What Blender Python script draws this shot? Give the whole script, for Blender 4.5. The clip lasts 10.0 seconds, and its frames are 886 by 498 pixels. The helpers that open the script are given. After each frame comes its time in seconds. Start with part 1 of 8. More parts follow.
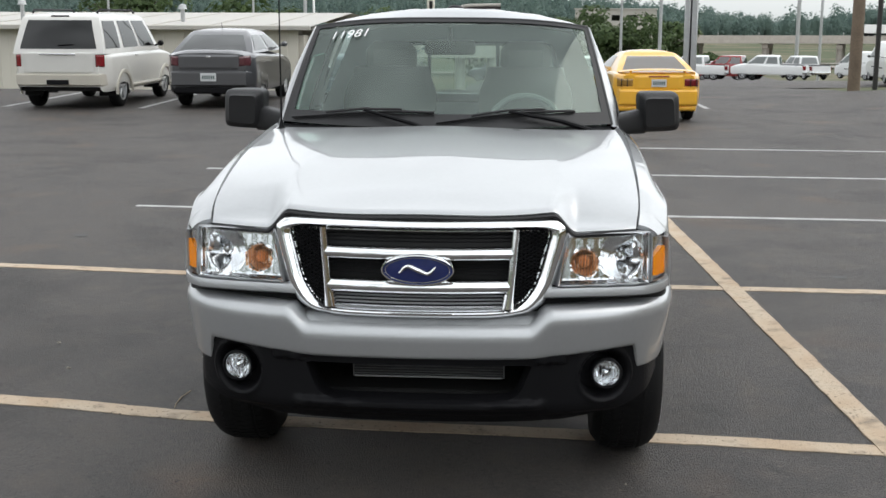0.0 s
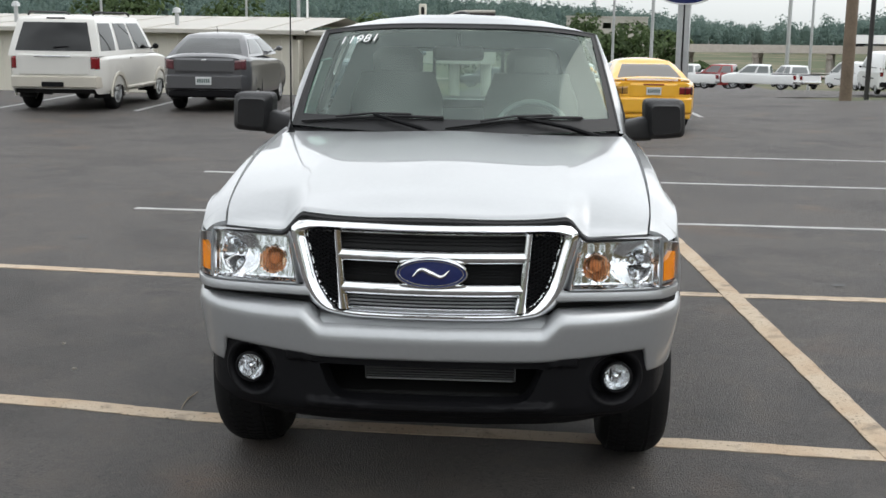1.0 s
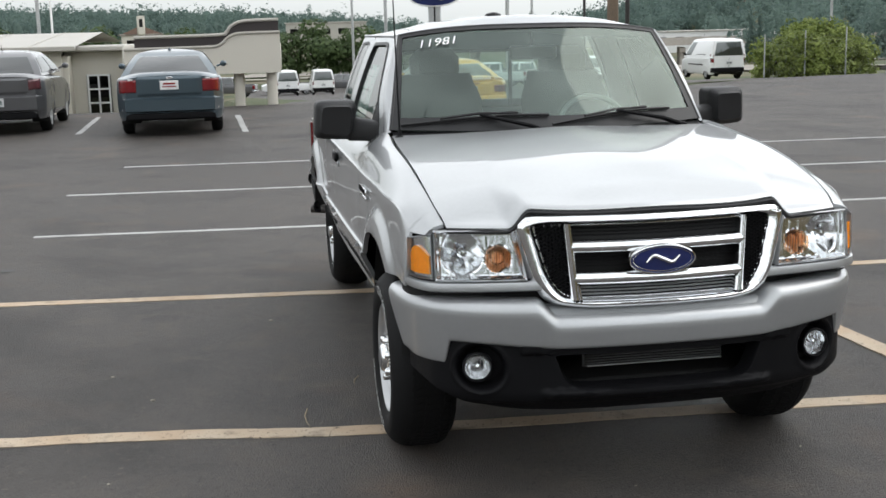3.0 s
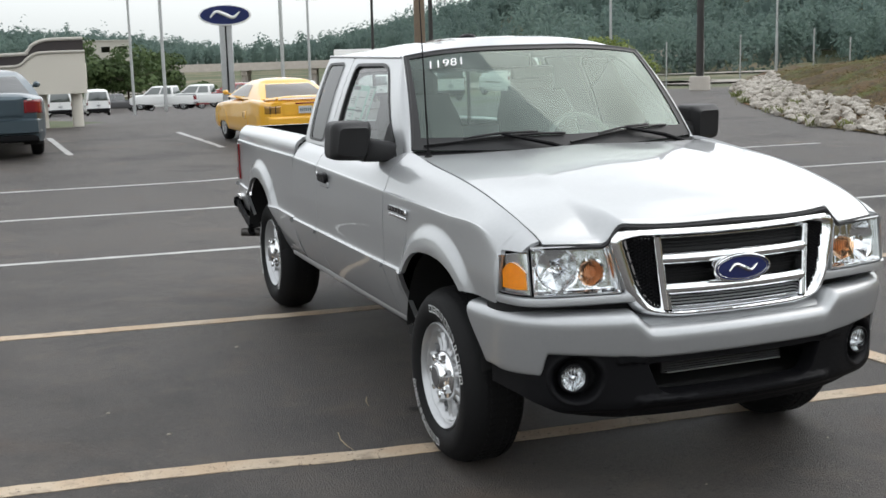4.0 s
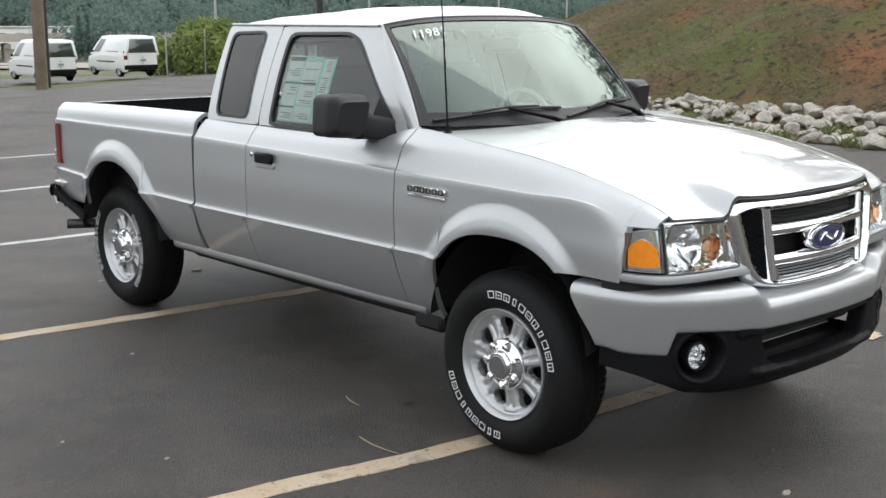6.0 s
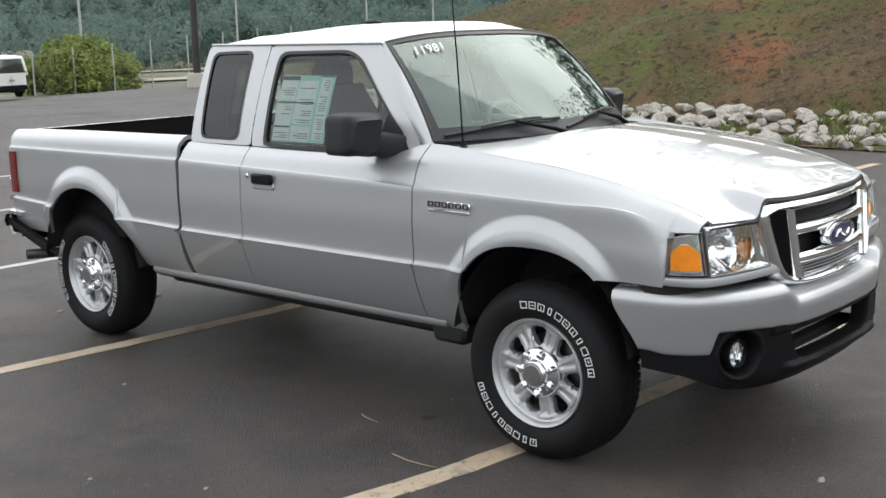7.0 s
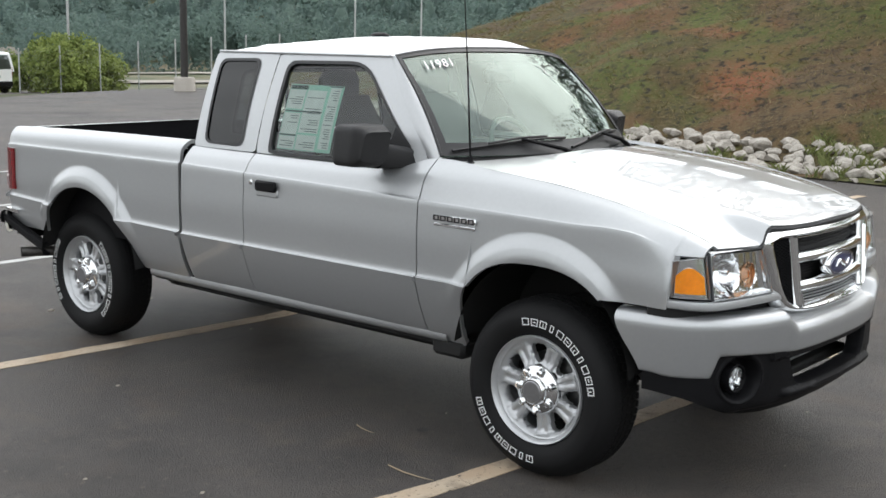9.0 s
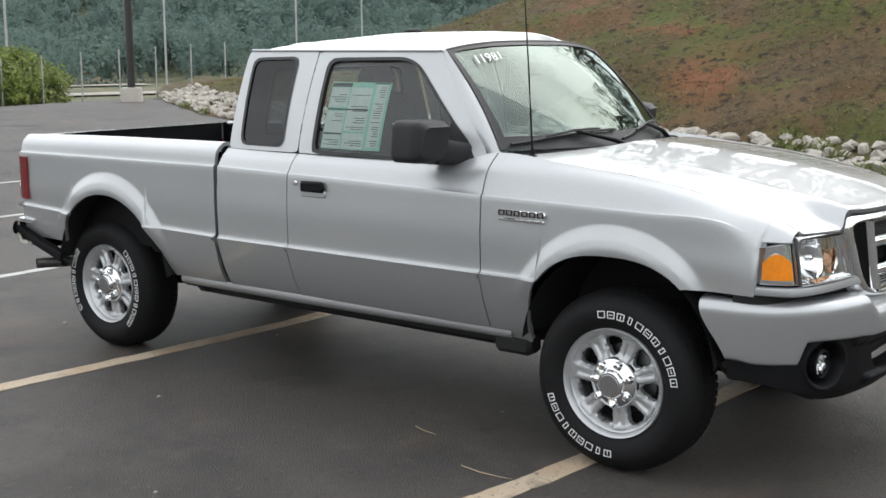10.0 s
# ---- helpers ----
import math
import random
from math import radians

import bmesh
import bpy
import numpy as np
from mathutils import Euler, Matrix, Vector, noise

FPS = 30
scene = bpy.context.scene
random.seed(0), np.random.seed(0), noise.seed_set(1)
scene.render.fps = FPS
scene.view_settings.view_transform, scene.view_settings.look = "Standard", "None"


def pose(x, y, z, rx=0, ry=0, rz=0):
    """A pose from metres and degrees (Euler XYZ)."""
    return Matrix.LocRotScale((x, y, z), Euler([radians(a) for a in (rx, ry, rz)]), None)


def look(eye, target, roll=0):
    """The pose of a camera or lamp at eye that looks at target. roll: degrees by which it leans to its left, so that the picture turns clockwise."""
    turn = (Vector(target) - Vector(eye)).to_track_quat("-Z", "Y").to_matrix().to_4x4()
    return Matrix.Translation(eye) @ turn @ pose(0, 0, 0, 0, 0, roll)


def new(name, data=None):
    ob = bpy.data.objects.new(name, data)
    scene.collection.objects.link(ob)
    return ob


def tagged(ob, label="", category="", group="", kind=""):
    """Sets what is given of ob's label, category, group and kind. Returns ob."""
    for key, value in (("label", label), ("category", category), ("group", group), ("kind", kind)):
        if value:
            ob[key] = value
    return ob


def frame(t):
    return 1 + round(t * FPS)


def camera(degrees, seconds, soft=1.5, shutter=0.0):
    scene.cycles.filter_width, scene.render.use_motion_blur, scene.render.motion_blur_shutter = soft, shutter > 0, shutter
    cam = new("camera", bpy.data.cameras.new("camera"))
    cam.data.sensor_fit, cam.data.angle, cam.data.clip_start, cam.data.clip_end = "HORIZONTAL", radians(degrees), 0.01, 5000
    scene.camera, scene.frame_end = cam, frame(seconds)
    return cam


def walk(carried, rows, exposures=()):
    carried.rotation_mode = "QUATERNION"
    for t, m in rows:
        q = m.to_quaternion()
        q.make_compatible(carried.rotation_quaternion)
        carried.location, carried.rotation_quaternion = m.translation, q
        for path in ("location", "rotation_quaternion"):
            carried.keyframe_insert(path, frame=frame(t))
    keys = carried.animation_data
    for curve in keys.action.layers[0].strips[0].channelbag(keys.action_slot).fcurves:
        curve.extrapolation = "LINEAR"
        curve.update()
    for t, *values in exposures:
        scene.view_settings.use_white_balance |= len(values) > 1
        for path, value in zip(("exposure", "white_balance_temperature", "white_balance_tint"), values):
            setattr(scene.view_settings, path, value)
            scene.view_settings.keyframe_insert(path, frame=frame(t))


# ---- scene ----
cam = camera(41.1, 10.0, soft=1.6)
PATH = [
    (0, (0.26, -4.824, 1.74), (0.167, -2.863, 1.355), 0.2),
    (0.5, (0.232, -4.828, 1.74), (0.142, -2.866, 1.359), 0.6),
    (1, (0.179, -4.866, 1.739), (0.104, -2.903, 1.364), 0.8),
    (1.5, (0.0, -4.873, 1.72), (-0.047, -2.907, 1.359), 0.7),
    (2, (-0.441, -4.831, 1.732), (-0.403, -2.865, 1.366), -1.9),
    (2.5, (-1.003, -4.871, 1.71), (-0.854, -2.909, 1.35), -2.5),
    (2.7, (-1.22, -4.865, 1.722), (-0.975, -2.914, 1.358), -2.1),
    (3.8, (-2.454, -4.606, 1.726), (-1.793, -2.751, 1.376), -0.9),
    (4, (-2.679, -4.551, 1.765), (-1.936, -2.727, 1.419), -1.4),
    (4.5, (-3.133, -4.286, 1.716), (-2.186, -2.556, 1.383), -2.0),
    (5, (-3.573, -3.942, 1.716), (-2.457, -2.319, 1.371), -0.1),
    (5.2, (-3.744, -3.787, 1.697), (-2.571, -2.206, 1.343), -0.8),
    (6.3, (-4.324, -3.003, 1.731), (-2.908, -1.641, 1.355), -0.2),
    (6.5, (-4.475, -2.883, 1.734), (-3.011, -1.572, 1.365), -1.1),
    (7, (-4.621, -2.763, 1.762), (-3.122, -1.492, 1.391), -1.4),
    (7.5, (-4.677, -2.743, 1.768), (-3.156, -1.497, 1.401), -0.0),
    (8, (-4.691, -2.728, 1.766), (-3.162, -1.488, 1.411), 0.3),
    (8.5, (-4.696, -2.716, 1.766), (-3.169, -1.472, 1.417), 0.7),
    (9, (-4.717, -2.696, 1.766), (-3.19, -1.452, 1.419), 1.1),
    (9.5, (-4.782, -2.614, 1.746), (-3.24, -1.388, 1.401), 1.4),
    (10, (-4.982, -2.229, 1.708), (-3.391, -1.065, 1.371), -0.1),
]
walk(cam, [(t, look(eye, target, roll)) for t, eye, target, roll in PATH], exposures=[(0.0, 0.20, 6500, 10), (2.5, 0.20, 6500, 10), (4.5, 0.28, 6500, 10), (6.5, 0.45, 6500, 10), (10.0, 0.45, 6500, 10)])

# ---- sky and sun: a bright overcast day ----
SUN_EL, SUN_AZ = radians(46), radians(80)
world = bpy.data.worlds.new("sky")
scene.world = world
world.use_nodes = True
wn, wl = world.node_tree.nodes, world.node_tree.links
wn.clear()
w_out = wn.new("ShaderNodeOutputWorld")
w_sky = wn.new("ShaderNodeTexSky")
w_sky.sky_type, w_sky.sun_disc = "NISHITA", False
w_sky.sun_elevation, w_sky.sun_rotation = SUN_EL, SUN_AZ
w_b1, w_b2, w_mix = wn.new("ShaderNodeBackground"), wn.new("ShaderNodeBackground"), wn.new("ShaderNodeMixShader")
w_b1.inputs["Strength"].default_value = 0.12
w_tc, w_sep, w_ramp, w_noise = wn.new("ShaderNodeTexCoord"), wn.new("ShaderNodeSeparateXYZ"), wn.new("ShaderNodeValToRGB"), wn.new("ShaderNodeTexNoise")
w_noise.inputs["Scale"].default_value, w_noise.inputs["Detail"].default_value, w_noise.inputs["Distortion"].default_value = 2.6, 6, 0.8
w_ramp.color_ramp.elements[0].color = (0.66, 0.70, 0.71, 1)
w_ramp.color_ramp.elements[1].color = (1.06, 1.10, 1.13, 1)
w_ramp.color_ramp.elements[1].position = 0.9
for w_at, w_c in ((0.09, (1.00, 1.04, 1.06, 1)), (0.28, (1.36, 1.40, 1.43, 1))):
    w_ramp.color_ramp.elements.new(w_at).color = w_c
w_mul = wn.new("ShaderNodeMix")
w_mul.data_type, w_mul.blend_type = "RGBA", "MULTIPLY"
w_mul.inputs["Factor"].default_value = 1.0
w_cr = wn.new("ShaderNodeMapRange")
w_cr.inputs["From Min"].default_value, w_cr.inputs["From Max"].default_value = 0.3, 0.7
w_cr.inputs["To Min"].default_value, w_cr.inputs["To Max"].default_value = 0.62, 1.38
w_flat = wn.new("ShaderNodeMix")
w_flat.data_type = "FLOAT"
w_flat.inputs["A"].default_value = 1.0
w_rise = wn.new("ShaderNodeMapRange")
w_rise.inputs["From Min"].default_value, w_rise.inputs["From Max"].default_value = 0.06, 0.40
wl.new(w_tc.outputs["Generated"], w_sep.inputs[0])
wl.new(w_tc.outputs["Generated"], w_noise.inputs["Vector"])
wl.new(w_sep.outputs["Z"], w_ramp.inputs["Fac"])
wl.new(w_noise.outputs["Fac"], w_cr.inputs["Value"])
wl.new(w_ramp.outputs["Color"], w_mul.inputs["A"])
wl.new(w_sep.outputs["Z"], w_rise.inputs["Value"])
wl.new(w_rise.outputs["Result"], w_flat.inputs["Factor"])
wl.new(w_cr.outputs["Result"], w_flat.inputs["B"])
wl.new(w_flat.outputs["Result"], w_mul.inputs["B"])
wl.new(w_sky.outputs[0], w_b1.inputs["Color"])
# the cloud is brighter round the veiled sun
w_dot, w_glow, w_lit = wn.new("ShaderNodeVectorMath"), wn.new("ShaderNodeMapRange"), wn.new("ShaderNodeMix")
w_dot.operation = "DOT_PRODUCT"
w_dot.inputs[1].default_value = (math.sin(SUN_AZ) * math.cos(SUN_EL), math.cos(SUN_AZ) * math.cos(SUN_EL), math.sin(SUN_EL))
w_glow.interpolation_type = "SMOOTHSTEP"
w_glow.inputs["From Min"].default_value, w_glow.inputs["To Min"].default_value, w_glow.inputs["To Max"].default_value = -0.1, 0.95, 1.38
w_lit.data_type, w_lit.blend_type = "RGBA", "MULTIPLY"
w_lit.inputs["Factor"].default_value = 1.0
wl.new(w_tc.outputs["Generated"], w_dot.inputs[0])
wl.new(w_dot.outputs["Value"], w_glow.inputs["Value"])
wl.new(w_mul.outputs["Result"], w_lit.inputs["A"])
wl.new(w_glow.outputs["Result"], w_lit.inputs["B"])
wl.new(w_lit.outputs["Result"], w_b2.inputs["Color"])
w_mix.inputs["Fac"].default_value = 0.9
wl.new(w_b1.outputs[0], w_mix.inputs[1])
wl.new(w_b2.outputs[0], w_mix.inputs[2])
wl.new(w_mix.outputs[0], w_out.inputs["Surface"])
sun = new("sun", bpy.data.lights.new("sun", "SUN"))
sun.data.energy, sun.data.angle, sun.data.color = 0.7, radians(50), (1.0, 0.96, 0.9)
sun.matrix_world = look((0, 0, 60), (-math.sin(SUN_AZ) * 40, -math.cos(SUN_AZ) * 40, 60 - 40 * math.tan(SUN_EL)))


# ---- mesh helpers ----
class Geo:
    """Vertices and faces of one mesh."""

    def __init__(self):
        self.v, self.f = [], []

    def add(self, verts, faces):
        n = len(self.v)
        self.v += [tuple(map(float, p)) for p in verts]
        self.f += [tuple(i + n for i in f) for f in faces]
        return self

    def grid(self, rows, wrap_u=False, wrap_v=False, flip=False):
        """rows: a list of lists of points, all of one length."""
        a, b = len(rows), len(rows[0])
        verts = [p for r in rows for p in r]
        faces = []
        for i in range(a if wrap_u else a - 1):
            for j in range(b if wrap_v else b - 1):
                q = (i * b + j, i * b + (j + 1) % b, (i + 1) % a * b + (j + 1) % b, (i + 1) % a * b + j)
                faces.append(q[::-1] if flip else q)
        return self.add(verts, faces)

    def box(self, c, s, bev=0.0, m=None):
        """A box with chamfered edges: centre, size."""
        h = [max(k / 2, 1e-4) for k in s]
        bv = min(bev, min(h) * 0.9)
        vs, idx = [], {}
        for sx in (-1, 1):
            for sy in (-1, 1):
                for sz in (-1, 1):
                    sg = (sx, sy, sz)
                    if bv == 0:
                        idx[sg] = [len(vs)] * 3
                        vs.append([sg[k] * h[k] for k in range(3)])
                    else:
                        idx[sg] = []
                        for ax in range(3):
                            idx[sg].append(len(vs))
                            vs.append([sg[k] * (h[k] if k == ax else h[k] - bv) for k in range(3)])
        fs = []
        for ax in range(3):
            o1, o2 = (ax + 1) % 3, (ax + 2) % 3
            for s1 in (-1, 1):
                q = []
                for d1, d2 in ((-1, -1), (1, -1), (1, 1), (-1, 1)):
                    sg = [0, 0, 0]
                    sg[ax], sg[o1], sg[o2] = s1, d1, d2
                    q.append(idx[tuple(sg)][ax])
                fs.append(q if s1 > 0 else q[::-1])
        if bv:
            for ax in range(3):
                o1, o2 = (ax + 1) % 3, (ax + 2) % 3
                for s1 in (-1, 1):
                    for s2 in (-1, 1):
                        sa, sb = [0, 0, 0], [0, 0, 0]
                        sa[ax], sb[ax] = -1, 1
                        for sg in (sa, sb):
                            sg[o1], sg[o2] = s1, s2
                        q = [idx[tuple(sa)][o1], idx[tuple(sb)][o1], idx[tuple(sb)][o2], idx[tuple(sa)][o2]]
                        fs.append(q if s1 * s2 < 0 else q[::-1])
            for sg, t in idx.items():
                fs.append(t if sg[0] * sg[1] * sg[2] > 0 else t[::-1])
        pts = [Vector(p) + Vector(c) for p in vs] if m is None else [m @ Vector(p) + Vector(c) for p in vs]
        return self.add(pts, fs)

    def tube(self, path, radii, n=12, caps=True):
        """A round bar along a path of points."""
        path = [Vector(p) for p in path]
        if not hasattr(radii, "__len__"):
            radii = [radii] * len(path)
        rows, side = [], None
        for i, p in enumerate(path):
            t = (path[min(i + 1, len(path) - 1)] - path[max(i - 1, 0)]).normalized()
            if side is None:
                side = t.orthogonal().normalized()
            side = (side - t * side.dot(t)).normalized()
            up = t.cross(side)
            rows.append([p + (side * math.cos(k * math.tau / n) + up * math.sin(k * math.tau / n)) * radii[i] for k in range(n)])
        base = len(self.v)
        self.grid(rows, wrap_v=True)
        if caps:
            self.f.append(tuple(range(base + n - 1, base - 1, -1)))
            e = base + (len(path) - 1) * n
            self.f.append(tuple(range(e, e + n)))
        return self

    def lathe(self, prof, centre, axis="x", n=48, sign=1):
        """Turns a profile of (radius, along) about an axis."""
        rows = []
        for k in range(n):
            c, s = math.cos(k * math.tau / n), math.sin(k * math.tau / n)
            row = []
            for r, a in prof:
                p = {"x": (sign * a, r * c, r * s), "y": (r * c, sign * a, r * s), "z": (r * c, r * s, a)}[axis]
                row.append([p[i] + centre[i] for i in range(3)])
            rows.append(row)
        return self.grid(rows, wrap_u=True, flip=(axis == "x") == (sign > 0))

    def move(self, m):
        self.v = [tuple(m @ Vector(p)) for p in self.v]
        return self

    def mirrored(self):
        g = Geo()
        g.v = [(-x, y, z) for x, y, z in self.v]
        g.f = [f[::-1] for f in self.f]
        return g


def link(name, geo, material, parent=None, label="", smooth=True, sharp=38):
    me = bpy.data.meshes.new(name)
    me.from_pydata(geo.v, [], geo.f)
    me.validate()
    if smooth and len(me.polygons):
        me.polygons.foreach_set("use_smooth", [True] * len(me.polygons))
        me.set_sharp_from_angle(angle=radians(sharp))
    if material:
        me.materials.append(material)
    ob = new(name, me)
    if parent:
        ob.parent = parent
    if label:
        ob["label"] = label
    return ob


def thing(name, label, category, at=(0, 0, 0), turn=0, group="", kind=""):
    ob = new(name)
    ob.matrix_world = pose(*at, 0, 0, turn)
    ob.empty_display_size = 0.2
    return tagged(ob, label, category, group, kind)


def crom(pts, n):
    """A smooth curve through points, n samples."""
    p = np.array(pts, float)
    p = np.vstack([2 * p[0] - p[1], p, 2 * p[-1] - p[-2]])
    out = []
    for u in np.linspace(0, len(p) - 3 - 1e-9, n):
        i = int(u)
        t = u - i
        a, b, c, d = p[i : i + 4]
        out.append(0.5 * (2 * b + (c - a) * t + (2 * a - 5 * b + 4 * c - d) * t * t + (3 * b - a - 3 * c + d) * t**3))
    return np.array(out)


def curve_at(xs, ys, x):
    """Smooth (cubic) value at x of ys given at xs; ys may hold arrays."""
    xs = np.asarray(xs, float)
    ys = np.asarray(ys, float)
    x = min(max(x, xs[0]), xs[-1])
    i = int(min(max(np.searchsorted(xs, x, side="right") - 1, 0), len(xs) - 2))
    h = xs[i + 1] - xs[i]
    t = (x - xs[i]) / h

    def slope(k):
        if k == 0 or k == len(xs) - 1:
            a, b = (0, 1) if k == 0 else (k - 1, k)
            return (ys[b] - ys[a]) / (xs[b] - xs[a])
        return (ys[k + 1] - ys[k - 1]) / (xs[k + 1] - xs[k - 1])

    m0, m1 = slope(i) * h, slope(i + 1) * h
    return (2 * t**3 - 3 * t**2 + 1) * ys[i] + (t**3 - 2 * t**2 + t) * m0 + (3 * t**2 - 2 * t**3) * ys[i + 1] + (t**3 - t**2) * m1


def smooth01(t):
    t = min(max(t, 0.0), 1.0)
    return t * t * (3 - 2 * t)


def rounded(points, r, n=5):
    """A closed outline of points with rounded corners."""
    out, k = [], len(points)
    rs = r if hasattr(r, "__len__") else [r] * k
    for i in range(k):
        a, b, c = (np.array(points[j % k], float) for j in (i - 1, i, i + 1))
        da, dc = (a - b), (c - b)
        la, lc = np.linalg.norm(da), np.linalg.norm(dc)
        q = min(rs[i], la * 0.48, lc * 0.48)
        p0, p1 = b + da / la * q, b + dc / lc * q
        for t in np.linspace(0, 1, n):
            out.append((1 - t) ** 2 * p0 + 2 * t * (1 - t) * b + t * t * p1)
    return np.array(out)


def polar(outline, centre, n):
    """n points of a star-shaped outline, at even angles about a centre."""
    o = np.array(outline) - np.array(centre)
    out = []
    for k in range(n):
        a = k * math.tau / n
        d = np.array([math.cos(a), math.sin(a)])
        best = 0
        for i in range(len(o)):
            p, q = o[i], o[(i + 1) % len(o)]
            e = q - p
            det = d[0] * -e[1] + e[0] * d[1]
            if abs(det) < 1e-12:
                continue
            t = (p[0] * -e[1] + e[0] * p[1]) / det
            s = (d[0] * p[1] - d[1] * p[0]) / det
            if t > 0 and -1e-9 <= s <= 1 + 1e-9:
                best = max(best, t)
        out.append(np.array(centre) + d * best)
    return np.array(out)


def skirted(geo_rows, depth, flip=False, to=None):
    """A sheet of rows of points with its rim turned in by depth, towards -normal."""
    g = Geo().grid(geo_rows, flip=flip)
    P = np.array(geo_rows, float)
    du, dv = np.gradient(P, axis=0), np.gradient(P, axis=1)
    N = np.cross(du, dv)
    N /= np.linalg.norm(N, axis=2, keepdims=True) + 1e-12
    if flip:
        N = -N
    a, b = P.shape[:2]
    rim = [(0, j) for j in range(b)] + [(i, b - 1) for i in range(1, a)] + [(a - 1, j) for j in range(b - 2, -1, -1)] + [(i, 0) for i in range(a - 2, 0, -1)]
    base = len(g.v)
    g.v += [tuple(P[i, j] + N[i, j] * depth) for i, j in rim]
    k = len(rim)
    for m in range(k):
        i0, j0 = rim[m]
        i1, j1 = rim[(m + 1) % k]
        q = (i0 * b + j0, base + m, base + (m + 1) % k, i1 * b + j1)
        g.f.append(q[::-1] if flip else q)
    return g


# ---- materials ----
def mat(name, base, rough=0.5, metal=0.0, coat=0.0, var=0.12, scale=3.0, fine=60.0, bump=0.0, base2=None, spec=0.5, coat_rough=0.03, amount=0.5, flake=0.0):
    m = bpy.data.materials.new(name)
    m.use_nodes = True
    n, l = m.node_tree.nodes, m.node_tree.links
    b = n["Principled BSDF"]
    b.inputs["Roughness"].default_value = rough
    b.inputs["Metallic"].default_value = metal
    b.inputs["Coat Weight"].default_value = coat
    b.inputs["Coat Roughness"].default_value = coat_rough
    b.inputs["Specular IOR Level"].default_value = spec
    tc = n.new("ShaderNodeTexCoord")
    n1, n2 = n.new("ShaderNodeTexNoise"), n.new("ShaderNodeTexNoise")
    n1.inputs["Scale"].default_value, n1.inputs["Detail"].default_value = scale, 5
    n2.inputs["Scale"].default_value, n2.inputs["Detail"].default_value = fine, 3
    mixn = n.new("ShaderNodeMath")
    mixn.operation = "MULTIPLY_ADD"
    mixn.inputs[1].default_value = 0.5
    half = n.new("ShaderNodeMath")
    half.operation = "MULTIPLY"
    half.inputs[1].default_value = 0.5
    l.new(tc.outputs["Object"], n1.inputs["Vector"])
    l.new(tc.outputs["Object"], n2.inputs["Vector"])
    l.new(n2.outputs["Fac"], half.inputs[0])
    l.new(n1.outputs["Fac"], mixn.inputs[0])
    l.new(half.outputs[0], mixn.inputs[2])
    ramp = n.new("ShaderNodeValToRGB")
    lo = [c * (1 - var) for c in base]
    hi = list(base2) if base2 else [min(c * (1 + var), 1) for c in base]
    ramp.color_ramp.elements[0].color, ramp.color_ramp.elements[1].color = (*lo, 1), (*hi, 1)
    ramp.color_ramp.elements[0].position, ramp.color_ramp.elements[1].position = 0.5 - amount * 0.4, 0.5 + amount * 0.4
    l.new(mixn.outputs[0], ramp.inputs["Fac"])
    l.new(ramp.outputs["Color"], b.inputs["Base Color"])
    if bump:
        bp = n.new("ShaderNodeBump")
        bp.inputs["Strength"].default_value = bump
        bp.inputs["Distance"].default_value = 0.01
        l.new(n2.outputs["Fac"], bp.inputs["Height"])
        l.new(bp.outputs["Normal"], b.inputs["Normal"])
    if flake:
        v = n.new("ShaderNodeTexVoronoi")
        v.inputs["Scale"].default_value = 900
        bp = n.new("ShaderNodeBump")
        bp.inputs["Strength"].default_value, bp.inputs["Distance"].default_value = flake, 0.0006
        l.new(tc.outputs["Object"], v.inputs["Vector"])
        l.new(v.outputs["Color"], bp.inputs["Height"])
        l.new(bp.outputs["Normal"], b.inputs["Normal"])
    return m


def glass(name, tint, gloss_rough=0.0, ior=1.5, gloss=(1, 1, 1)):
    m = bpy.data.materials.new(name)
    m.use_nodes = True
    n, l = m.node_tree.nodes, m.node_tree.links
    n.remove(n["Principled BSDF"])
    tr, gl, mx, fr = n.new("ShaderNodeBsdfTransparent"), n.new("ShaderNodeBsdfGlossy"), n.new("ShaderNodeMixShader"), n.new("ShaderNodeFresnel")
    tr.inputs["Color"].default_value = (*tint, 1)
    gl.inputs["Roughness"].default_value = gloss_rough
    gl.inputs["Color"].default_value = (*gloss, 1)
    fr.inputs["IOR"].default_value = ior
    l.new(fr.outputs[0], mx.inputs["Fac"])
    l.new(tr.outputs[0], mx.inputs[1])
    l.new(gl.outputs[0], mx.inputs[2])
    l.new(mx.outputs[0], n["Material Output"].inputs["Surface"])
    return m


SILVER = mat("silver metallic paint", (0.440, 0.451, 0.459), rough=0.40, metal=0.65, coat=1.0, var=0.03, scale=2, coat_rough=0.02, flake=0.12)
CHROME = mat("chrome", (0.86, 0.87, 0.88), rough=0.04, metal=1.0, var=0.03)
BEZEL = mat("satin silver lamp bezel", (0.40, 0.41, 0.42), rough=0.28, metal=0.7, var=0.06, coat=0.4)
ALLOY = mat("painted alloy", (0.50, 0.51, 0.52), rough=0.42, metal=0.7, coat=0.4, var=0.05)
BLACKP = mat("black grained plastic", (0.006, 0.006, 0.007), rough=0.48, var=0.2, scale=5, fine=900, bump=0.15, spec=0.13)
MIRRORP = mat("dark grey grained plastic", (0.020, 0.020, 0.021), rough=0.5, var=0.15, scale=6, fine=1100, bump=0.18, spec=0.35)
# near-black: shade of gaps and hollows put into colour, also dark parts
BLACKD = mat("near-black hollow shade and dark parts", (0.006, 0.006, 0.006), rough=0.8, var=0.2)
RUBBER = mat("tyre rubber", (0.008, 0.008, 0.0085), rough=0.66, var=0.25, scale=6, fine=400, bump=0.1, spec=0.2)
